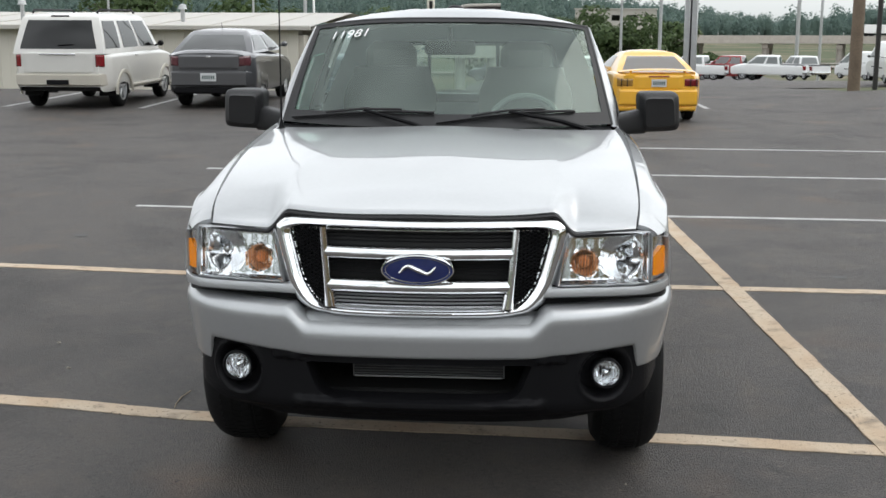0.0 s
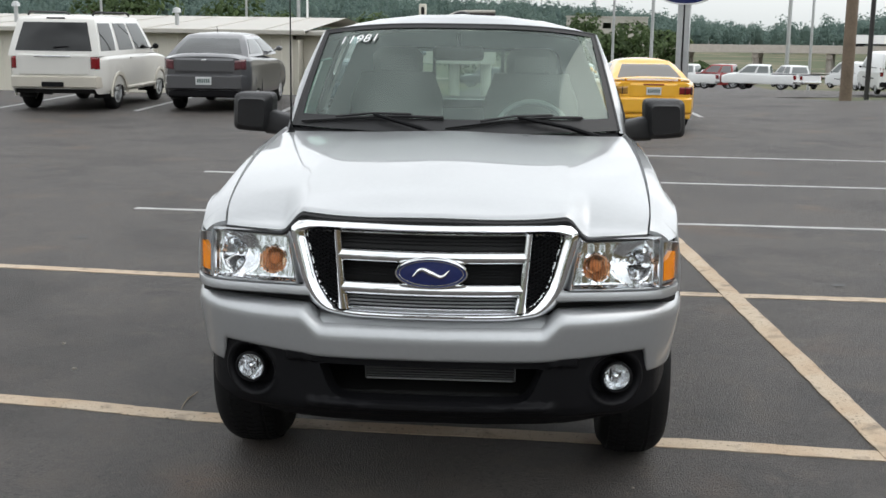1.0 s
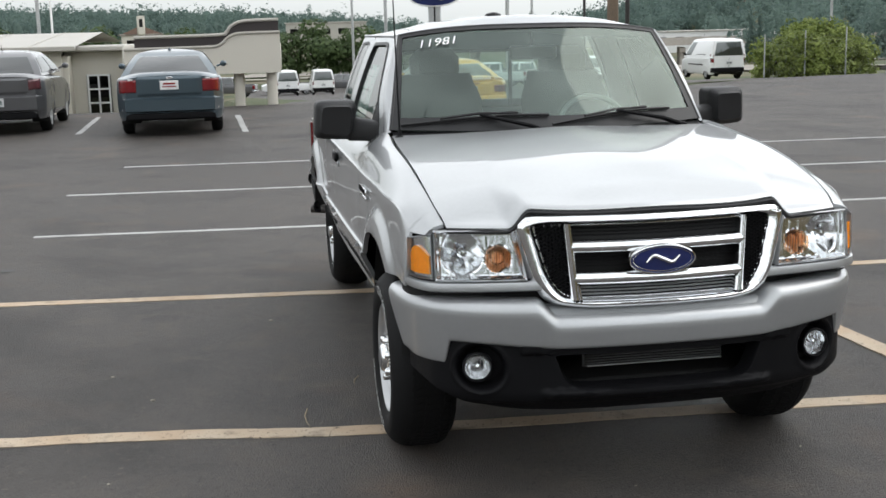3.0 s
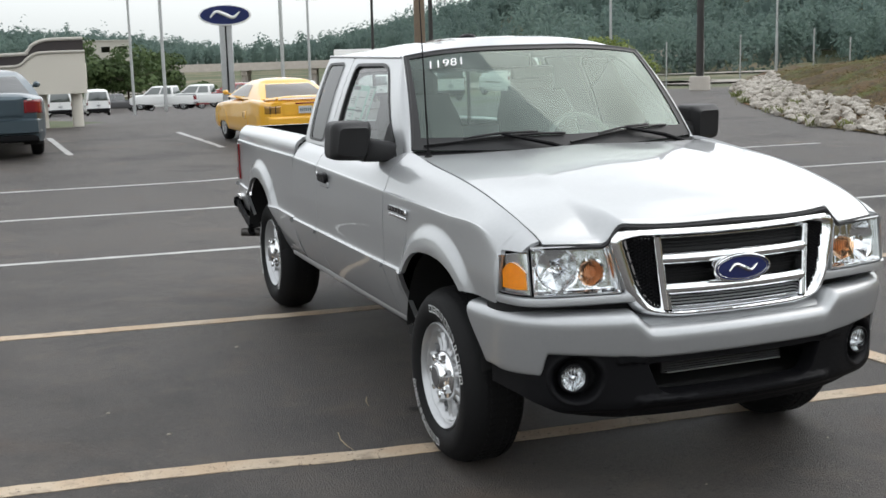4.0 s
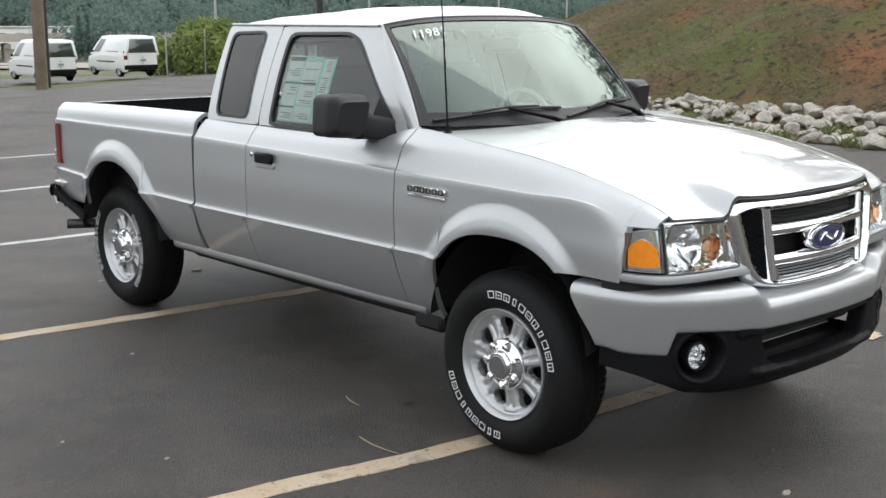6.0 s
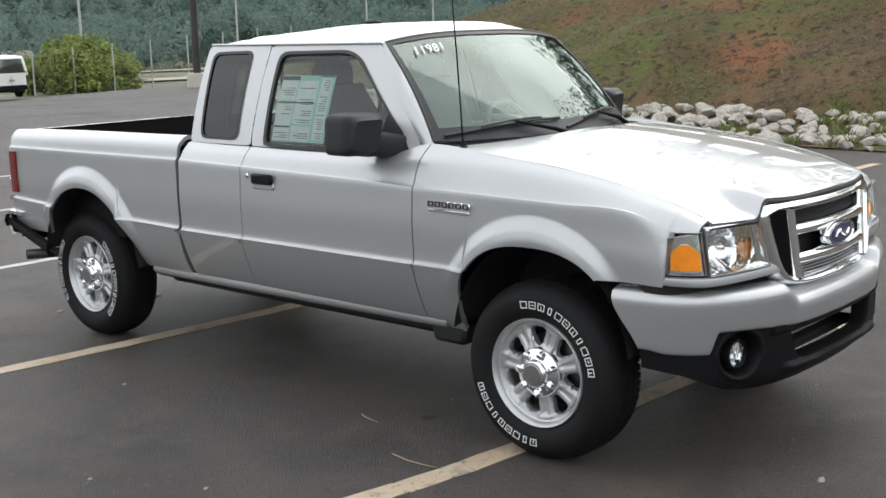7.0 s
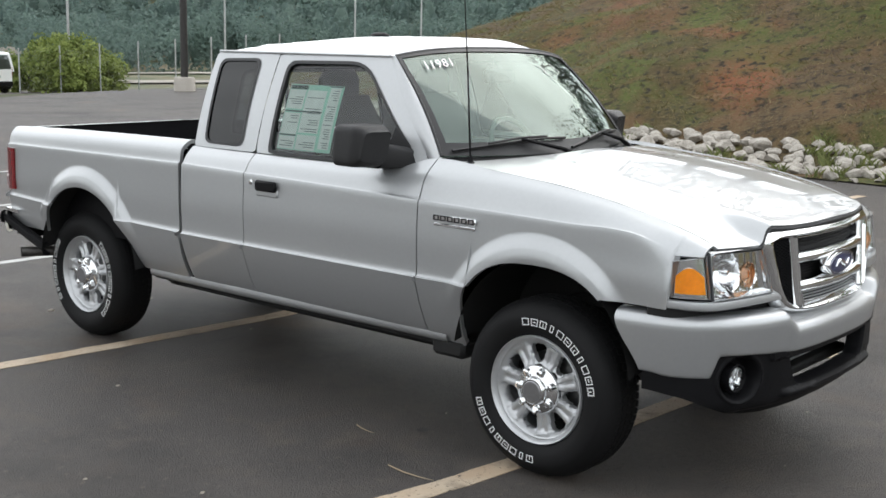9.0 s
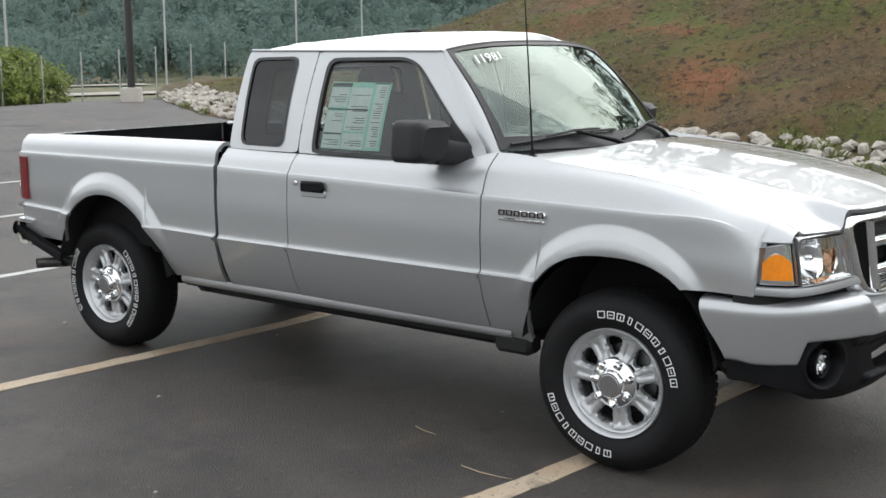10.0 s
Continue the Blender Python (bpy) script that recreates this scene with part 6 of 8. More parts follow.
# ---- parked vehicles: y = 0 at the rear bumper, nose towards +y ----
def simple_wheel(parent, x, y, r, w, sx, rim=ALLOY, spokes=5):
    holder = new("wheel")
    holder.parent = parent
    link("tyre", Geo().lathe([(r * 0.64, 0), (r * 0.85, 0.008), (r * 0.96, -0.015), (r, -0.05), (r, -w + 0.05), (r * 0.96, -w + 0.015), (r * 0.64, -w)], (0, 0, 0), "x", 36), RUBBER, holder)
    g = Geo().lathe([(r * 0.66, -0.03), (r * 0.655, 0.004), (r * 0.60, 0.0), (r * 0.58, -0.04), (r * 0.57, -0.14)], (0, 0, 0), "x", 36)
    for k in range(spokes):
        a = k * math.tau / spokes
        m = Matrix.Rotation(a, 4, "X")
        s = Geo().box((-0.02, 0, r * 0.36), (0.03, r * 0.17, r * 0.50), 0.01)
        g.add([m @ Vector(p) for p in s.v], s.f)
    g.lathe([(0, 0.0), (r * 0.12, -0.002), (r * 0.17, -0.02), (r * 0.17, -0.05)], (0, 0, 0), "x", 20)
    link("rim", g, rim, holder)
    link("wheel_backing", Geo().lathe([(0, -0.10), (r * 0.62, -0.10)], (0, 0, 0), "x", 24), BLACKD, holder)
    holder.matrix_basis = Matrix.Translation((sx * x, y, r)) @ Matrix.Rotation(0 if sx > 0 else math.pi, 4, "Z")


def car(name, label, category, paint, at, turn, L, w, sill, belt, top, axles, wheel_r, house, trim=None, group="parked cars", far=False, bed=None, side_glass=((0.05, 0.47), (0.53, 0.93)), glass_mat=None, rear_glass=True, spokes=5, dome=1.0):
    """A car body: belt and top are (y, z) curves; house is (rear base y, front base y, base half width, base z, rear roof y, front roof y, roof half width, roof z)."""
    glass_mat = glass_mat or GLASSC
    ob = thing(name, label, category, at, turn, group)
    ob["w"] = w
    by, bz = zip(*belt)
    ty, tz = zip(*top)
    r = wheel_r

    def arch_z(y):
        for a in axles:
            u = abs(y - a) / (r + 0.055)
            if u < 1:
                return r * 0.6 + (r * 0.46 + 0.065 + r * 0.05) * 1.0 * math.sqrt(1 - u**2.4) + 0.0
        return 0

    ys = list(np.linspace(0.02, L - 0.02, 40 if far else 90)) + [0.0, 0.008, L, L - 0.008]
    for a in axles:
        ys += [a + (r + 0.055) * math.cos(k) * 0.9999 for k in np.linspace(0, math.pi, 13 if far else 31)]
    ys = sorted(set(round(y, 4) for y in ys if 0 <= y <= L))
    rows = []
    for y in ys:
        e = min(y, L - y)
        k = 1 - 0.13 * (1 - smooth01(e / 0.42)) ** 1.6 - 0.05 * (1 - smooth01(e / 0.05))
        b, t = float(curve_at(by, bz, y)), float(curve_at(ty, tz, y))
        z0 = max(sill, arch_z(y)) + 0.10 * (1 - smooth01(e / 0.10))
        ww = w * k
        mid = 0.5 * (sill + b)
        ctl = [(ww * 0.945, sill), (ww * 0.985, sill + 0.10), (ww, mid), (ww * 0.992, b - 0.10), (ww * 0.972, b - 0.03), (ww * 0.92, b + 0.005), (ww * 0.6, t - 0.012), (0.0, t)]
        s = crom(ctl, 40)
        i0 = 0
        if z0 > sill:
            up = s[:32]
            i0 = float(np.interp(z0, up[:, 1], np.arange(32)))
        idx = np.linspace(i0, 39, 22)
        half = []
        for q in idx:
            x, z = float(np.interp(q, np.arange(40), s[:, 0])), float(np.interp(q, np.arange(40), s[:, 1]))
            f = 0.0
            for a in axles:
                d = math.hypot(y - a, z - r) - (r + 0.055)
                if 0 <= d < 0.09 and z < b - 0.04:
                    f = max(f, 0.014 * (1 - smooth01(d / 0.09)))
            half.append((x + f, y, z))
        rows.append(half + [(-x, yy, z) for x, yy, z in half[::-1][1:]])
    g = Geo().grid(rows, flip=False)
    nb = len(rows[0])
    g.f.append(tuple(range(nb)))
    e = (len(rows) - 1) * nb
    g.f.append(tuple(range(e + nb - 1, e - 1, -1)))
    body = link("body", g, paint, ob, sharp=40)
    # floor and wheel housings
    link("underbody", Geo().box((0, L / 2, sill + 0.06), (w * 1.72, L * 0.94, 0.10), 0.02), BLACKD, ob)
    for a in axles:
        for sx in (-1, 1):
            wr = []
            for k in np.linspace(0, math.pi, 12):
                wr.append([(sx * (w * 0.965), a + (r + 0.05) * math.cos(k), r * 0.62 + (r * 0.45 + 0.06) * math.sin(k)), (sx * w * 0.60, a + (r + 0.05) * math.cos(k), r * 0.62 + (r * 0.45 + 0.06) * math.sin(k))])
            link("wheel_well", Geo().grid(wr, flip=sx < 0), BLACKD, ob)
            simple_wheel(ob, w - 0.035, a, r, 0.2, sx, spokes=spokes)
    # cabin
    y0b, y1b, wb, zb, y0t, y1t, wt, zt = house
    crown = 0.02

    def surf(p, t, off=0.0):
        """p runs round the cabin: 0-1 rear, 1-2 right side, 2-3 front, 3-4 left side; t upwards."""
        y0, y1, ww = y0b + (y0t - y0b) * t, y1b + (y1t - y1b) * t, wb + (wt - wb) * t
        z = zb + (zt - zb) * t
        side, f = int(p) % 4, p - int(p)
        bow = 4 * f * (1 - f)
        if side == 0:
            v, nn = Vector((-ww + 2 * ww * f, y0 - 0.05 * bow, z)), Vector((0, -1, 0.35))
        elif side == 1:
            v, nn = Vector((ww + 0.015 * bow, y0 + (y1 - y0) * f, z)), Vector((1, 0, 0.3))
        elif side == 2:
            v, nn = Vector((ww - 2 * ww * f, y1 + 0.08 * bow, z)), Vector((0, 1, 0.5))
        else:
            v, nn = Vector((-ww - 0.015 * bow, y1 - (y1 - y0) * f, z)), Vector((-1, 0, 0.3))
        v += nn.normalized() * (off + 0.03 * 4 * t * (1 - t) * 0.6)
        return v

    n = 8 if far else 16
    ps = [k / n for k in range(4 * n)]
    loops = [[surf(p, t) for p in ps] for t in np.linspace(-0.06, 0.93, 5)]
    c = Vector((0, (y0t + y1t) / 2, 0))
    for tt, k, dz in ((0.985, 0.985, 0.0), (1.0, 0.93, 0.012), (1.0, 0.6, 0.032), (1.0, 0.2, 0.040)):
        loops.append([Vector((c.x + (v.x - c.x) * k, c.y + (v.y - c.y) * k, v.z + dz * dome)) for v in (surf(p, tt) for p in ps)])
    g = Geo().grid(loops, wrap_v=True)
    g.f.append(tuple(range((len(loops) - 1) * 4 * n, len(loops) * 4 * n)))
    link("cabin", g, paint, ob, sharp=45)

    def pane(pname, p0, p1, t0, t1, material, off=0.006, slant0=0.0, slant1=0.0):
        m = 8
        rows = [[surf(p0 + slant0 * j / m + (p1 + slant1 * j / m - p0 - slant0 * j / m) * i / m, t0 + (t1 - t0) * j / m, off) for i in range(m + 1)] for j in range(m + 1)]
        link(pname, Geo().grid(rows), material, ob)

    if rear_glass:
        pane("rear_window", 0.07, 0.93, 0.08, 0.88, glass_mat, slant0=0.02, slant1=-0.02)
    pane("windscreen", 2.05, 2.95, 0.06, 0.92, glass_mat)
    for s0, s1 in side_glass:
        pane("side_window", 1 + s0, 1 + s1, 0.08, 0.86, glass_mat)
        pane("side_window", 4 - s1, 4 - s0, 0.08, 0.86, glass_mat)
    for sx in (-1, 1):
        ym = y1b - (y1b - y1t) * 0.30
        m = link("door_mirror", Geo().box((sx * (w + 0.07), ym - 0.1, zb + 0.10), (0.13, 0.09, 0.11), 0.035).tube([(sx * (w - 0.06), ym - 0.06, zb + 0.05), (sx * (w + 0.02), ym - 0.08, zb + 0.08)], 0.02, 8), trim or paint, ob)
    return ob


def rear_patch(ob, name, x0, x1, z0, z1, y, depth, material, label="", bow=0.0, bev=0.01, taper=0.0):
    """A panel on the tail between x0..x1 and z0..z1, wrapped round the rear corners."""
    rows = []
    n = 16
    w = ob["w"]
    for i in range(n + 1):
        x = x0 + (x1 - x0) * i / n
        row = []
        wrap = float(np.interp(abs(x) / w, [0, 0.80, 0.86, 0.92, 0.965, 1.0], [0, 0.0, 0.035, 0.11, 0.24, 0.42]))
        for j in range(n + 1):
            z = z0 + (z1 - z0) * j / n + taper * (i / n)
            e = min(min(i, n - i) / n * abs(x1 - x0), min(j, n - j) / n * abs(z1 - z0))
            row.append((x, wrap + 0.004 - (depth + 0.010) * smooth01(e / 0.03), z))
        rows.append(row)
    return link(name, Geo().grid(rows, flip=x1 < x0), material, ob, label)


def plate(ob, y, z, bars=True):
    p = link("number_plate", Geo().box((0, y, z), (0.305, 0.012, 0.152), 0.004), PLATE, ob, "pale plate with plain dark bars")
    g = Geo()
    for k in range(6):
        g.box((-0.105 + 0.042 * k, y - 0.0075, z), (0.026, 0.004, 0.07))
    q = link("plate_bars", g, INK, p, smooth=False)
    return p


def sedan_blue():
    ob = car("sedan", "steel blue four-door sedan parked nose-in on a stall", "car", BLUEP, (-2.18, 16.12, 0), 0, 4.83, 0.905, 0.29,
             [(0, 1.0), (0.5, 1.02), (2.0, 0.97), (3.6, 0.92), (4.4, 0.80), (4.83, 0.66)], [(0, 1.05), (0.12, 1.10), (0.8, 1.10), (3.5, 1.00), (4.4, 0.84), (4.83, 0.70)], (1.06, 3.80), 0.325,
             (0.42, 3.60, 0.82, 1.05, 1.20, 2.60, 0.60, 1.39), trim=BLUEP, dome=2.0)
    for sx in (-1, 1):
        rear_patch(ob, "tail_lamp", sx * 0.55, sx * 0.85, 0.76, 0.985, 0.045, 0.018, RED, "red tail lamp", bow=0.10)
        rear_patch(ob, "reversing_lamp", sx * 0.60, sx * 0.70, 0.955, 1.01, 0.012, 0.012, PLATE, bow=0.10)
    rear_patch(ob, "trunk_lid", -0.55, 0.55, 0.70, 1.04, 0.01, 0.025, BLUEP, bow=0.05)
    rear_patch(ob, "rear_bumper", -0.86, 0.86, 0.42, 0.68, 0.03, 0.055, BLUEP, bow=0.13)
    rear_patch(ob, "lower_valance", -0.74, 0.74, 0.29, 0.42, 0.05, 0.03, BLACKP, bow=0.12)
    rear_patch(ob, "bumper_strip", -0.82, 0.82, 0.455, 0.49, -0.025, 0.008, ALLOY, bow=0.12)
    p = link("dealer_plate", Geo().box((0, -0.045, 0.885), (0.31, 0.012, 0.155), 0.004), WHITEP, ob, "white plate with plain red and dark bars")
    link("plate_bars", Geo().box((0, -0.053, 0.91), (0.20, 0.004, 0.03)).box((0, -0.053, 0.86), (0.24, 0.004, 0.02)), REDP, p)
    link("trunk_badge", Geo().box((0, -0.04, 1.005), (0.10, 0.01, 0.04), 0.01), CHROME, ob)
    link("shark_antenna", Geo().box((0, 1.5, 1.475), (0.05, 0.14, 0.05), 0.02), BLUEP, ob)


def sedan_grey():
    ob = car("sedan", "dark grey compact sedan parked nose-in on a stall", "car", GREYP, (-5.30, 17.75, 0), 0, 4.45, 0.86, 0.28,
             [(0, 1.02), (0.5, 1.04), (2.0, 0.99), (3.2, 0.94), (4.0, 0.82), (4.45, 0.66)], [(0, 1.06), (0.12, 1.11), (0.7, 1.12), (3.2, 1.02), (4.0, 0.86), (4.45, 0.70)], (0.98, 3.58), 0.315,
             (0.36, 3.30, 0.78, 1.07, 1.0, 2.4, 0.58, 1.43), dome=2.0)
    for sx in (-1, 1):
        rear_patch(ob, "tail_lamp", sx * 0.58, sx * 0.79, 0.80, 0.99, 0.035, 0.018, mat("smoked tail lamp", (0.10, 0.03, 0.035), rough=0.12, coat=1.0, var=0.3, scale=20), "smoked dark tail lamp", bow=0.10, taper=0.02)
    rear_patch(ob, "trunk_lid", -0.58, 0.58, 0.74, 1.03, 0.01, 0.022, GREYP, bow=0.05)
    rear_patch(ob, "rear_bumper", -0.82, 0.82, 0.42, 0.72, 0.03, 0.06, GREYP, bow=0.13)
    rear_patch(ob, "lower_valance", -0.70, 0.70, 0.28, 0.42, 0.05, 0.03, BLACKP, bow=0.12)
    plate(ob, -0.075, 0.60)
    link("trunk_badge", Geo().box((0, -0.036, 0.985), (0.09, 0.01, 0.035), 0.01), CHROME, ob)
    link("shark_antenna", Geo().tube([(0, 1.25, 1.48), (0, 1.15, 1.62)], [0.008, 0.003], 8), BLACKP, ob)


def suv_white():
    ob = car("suv", "pearl white sport utility vehicle with beige lower cladding", "car", PEARLP, (-8.02, 17.22, 0), 0, 4.88, 0.93, 0.33,
             [(0, 1.02), (0.6, 1.04), (3.4, 1.03), (4.2, 0.98), (4.88, 0.82)], [(0, 1.08), (0.3, 1.12), (3.4, 1.12), (4.2, 1.06), (4.88, 0.88)], (0.98, 3.87), 0.375,
             (0.04, 3.65, 0.86, 1.08, 0.26, 2.95, 0.72, 1.74), trim=BLACKP, glass_mat=GLASSD, dome=1.6, side_glass=((0.03, 0.27), (0.33, 0.60), (0.64, 0.93)))
    for sx in (-1, 1):
        rear_patch(ob, "tail_lamp", sx * 0.70, sx * 0.85, 0.80, 1.03, 0.02, 0.018, RED, "red tail lamp", bow=0.03)
        link("roof_rail", Geo().tube([(sx * 0.62, 0.5, 1.80), (sx * 0.63, 0.6, 1.855), (sx * 0.63, 2.6, 1.855), (sx * 0.62, 2.75, 1.80)], 0.02, 8), BLACKP, ob)
        for a in (0.98, 3.87):
            rows = []
            for k in np.linspace(0.0, math.pi, 18):
                c, s = math.cos(k), math.sin(k)
                rows.append([(sx * 0.93, a + 0.425 * c, 0.26 + 0.39 * s), (sx * 0.955, a + 0.44 * c, 0.265 + 0.40 * s), (sx * 0.955, a + 0.50 * c, 0.27 + 0.455 * s), (sx * 0.925, a + 0.51 * c, 0.27 + 0.465 * s)])
            link("arch_moulding", Geo().grid(rows, flip=sx < 0), BEIGEP, ob)
        link("running_board", Geo().box((sx * 0.92, 2.43, 0.40), (0.13, 1.9, 0.07), 0.02), BEIGEP, ob)
        link("door_handle", Geo().box((sx * 0.935, 1.85, 0.98), (0.02, 0.16, 0.03), 0.008), PEARLP, ob)
    rear_patch(ob, "tailgate", -0.68, 0.68, 0.68, 1.08, 0.01, 0.02, PEARLP, bow=0.02)
    rear_patch(ob, "rear_bumper", -0.92, 0.92, 0.44, 0.68, 0.03, 0.075, BEIGEP, bow=0.08)
    link("tow_cover", Geo().box((0.0, -0.09, 0.52), (0.42, 0.03, 0.09), 0.01), BLACKP, ob)
    link("tailgate_trim", Geo().box((0, -0.038, 1.035), (0.70, 0.02, 0.03), 0.008), CHROME, ob)
    rear_patch(ob, "plate_recess", -0.30, 0.30, 0.78, 1.0, -0.012, 0.006, PEARLP, bow=0.02)
    link("rear_wiper", Geo().tube([(0.02, -0.02, 1.20), (0.30, 0.015, 1.22)], 0.012, 8), BLACKP, ob)
    link("high_brake_lamp", Geo().box((0, 0.24, 1.74), (0.35, 0.05, 0.03), 0.01), BLACKP, ob)


def coupe_yellow():
    ob = car("coupe", "bright yellow two-door sports coupe with rear spoiler", "car", YELLOWP, (2.93, 15.4, 0), 2, 4.50, 0.895, 0.27,
             [(0, 0.95), (0.5, 0.99), (1.2, 0.99), (1.9, 0.94), (3.0, 0.90), (4.0, 0.81), (4.5, 0.62)], [(0, 0.98), (0.15, 1.02), (0.7, 1.04), (3.0, 0.98), (4.0, 0.87), (4.5, 0.68)], (0.90, 3.47), 0.345,
             (0.50, 3.20, 0.80, 1.01, 1.30, 2.15, 0.58, 1.34), side_glass=((0.36, 0.93),), spokes=5, dome=2.2)
    for sx in (-1, 1):
        lamp = rear_patch(ob, "tail_lamp", sx * 0.52, sx * 0.83, 0.73, 0.89, 0.055, 0.018, RED if sx > 0 else mat("amber tinted tail lamp", (0.32, 0.17, 0.03), rough=0.15, coat=1.0, var=0.3, scale=25), "three-bar tail lamp", bow=0.11)
        for k in (0.64, 0.76):
            link("lamp_divider", Geo().box((sx * k, -0.035, 0.81), (0.016, 0.02, 0.17), 0.004), BLACKP, lamp)
        link("side_scoop", Geo().box((sx * 0.890, 1.50, 0.66), (0.03, 0.22, 0.16), 0.012), YELLOWP, ob)
        link("scoop_slot", Geo().box((sx * 0.900, 1.60, 0.66), (0.02, 0.04, 0.11), 0.004), BLACKD, ob)
    rear_patch(ob, "trunk_panel", -0.50, 0.50, 0.66, 0.96, 0.015, 0.02, YELLOWP, bow=0.06)
    rear_patch(ob, "rear_bumper", -0.90, 0.90, 0.34, 0.68, 0.03, 0.06, YELLOWP, bow=0.12)
    rear_patch(ob, "lower_valance", -0.78, 0.78, 0.24, 0.34, 0.04, 0.02, YELLOWP, bow=0.12)
    plate(ob, -0.045, 0.80)
    rows = []
    for u in np.linspace(-1, 1, 30):
        x = u * 0.78
        y = 0.06 + 0.22 * abs(u) ** 2.5
        z = 1.065 - 0.06 * abs(u) ** 3
        rows.append([(x, y - 0.07, z), (x, y, z + 0.025), (x, y + 0.13, z + 0.012), (x, y + 0.13, z - 0.01), (x, y, z - 0.012), (x, y - 0.07, z - 0.006)])
    sp = link("spoiler", Geo().grid(rows, wrap_v=True), YELLOWP, ob, "yellow deck spoiler")
    for sx in (-1, 1):
        link("spoiler_post", Geo().box((sx * 0.55, 0.18, 1.02), (0.05, 0.12, 0.10), 0.02), YELLOWP, sp)
    ob.scale = (0.83, 0.83, 0.83)
    link("high_brake_lamp", Geo().box((0, -0.022, 0.93), (0.42, 0.02, 0.03), 0.006), RED, ob)


def far_van(at, turn, s=1.0):
    ob = car("van", "small white delivery van parked on the lower lot", "van", WHITEP, at, turn, 4.55, 0.90, 0.26,
             [(0, 1.10), (3.3, 1.08), (4.0, 0.98), (4.55, 0.80)], [(0, 1.2), (3.3, 1.16), (4.0, 1.02), (4.55, 0.84)], (0.85, 3.75), 0.32,
             (0.03, 3.95, 0.87, 1.10, 0.12, 2.9, 0.72, 1.92), group="parked vans", far=True, dome=2.2, side_glass=((0.74, 0.95),), rear_glass=True, trim=BLACKP)
    for sx in (-1, 1):
        rear_patch(ob, "tail_lamp", sx * 0.76, sx * 0.87, 0.85, 1.25, 0.02, 0.03, RED, "red tail lamp", bow=0.02)
    rear_patch(ob, "rear_bumper", -0.86, 0.86, 0.36, 0.60, 0.03, 0.06, BLACKP, bow=0.06)
    plate(ob, -0.05, 0.82)
    link("door_seam", Geo().box((0, -0.008, 1.0), (0.012, 0.01, 0.8)), BLACKP, ob)
    for sx in (-1, 1):
        link("side_moulding", Geo().box((sx * 0.905, 2.2, 0.72), (0.02, 2.0, 0.06), 0.008), BLACKP, ob)
        link("slide_rail", Geo().box((sx * 0.875, 1.5, 1.22), (0.02, 1.3, 0.025), 0.006), BLACKP, ob)
    ob.scale = (s, s, s)
    return ob


def far_pickup(at, turn, paint, label):
    ob = car("pickup_truck", label, "pickup truck", paint, at, turn, 5.7, 0.98, 0.42,
             [(0, 1.15), (2.0, 1.15), (4.2, 1.18), (5.2, 1.12), (5.7, 0.95)], [(0, 1.17), (2.2, 1.17), (4.2, 1.25), (5.2, 1.18), (5.7, 1.0)], (1.15, 4.75), 0.38,
             (2.0, 4.55, 0.90, 1.2, 2.15, 3.75, 0.74, 1.86), group="far parked pickups", far=True, trim=BLACKP, side_glass=((0.05, 0.42), (0.48, 0.93)))
    link("bed_floor", Geo().box((0, 1.03, 1.17), (1.6, 1.75, 0.06), 0.01), BLACKP, ob)
    for sx in (-1, 1):
        rear_patch(ob, "tail_lamp", sx * 0.84, sx * 0.96, 0.80, 1.12, 0.01, 0.02, RED, "red tail lamp")
    rear_patch(ob, "rear_bumper", -0.95, 0.95, 0.48, 0.68, 0.03, 0.09, CHROME, bow=0.05)
    return ob



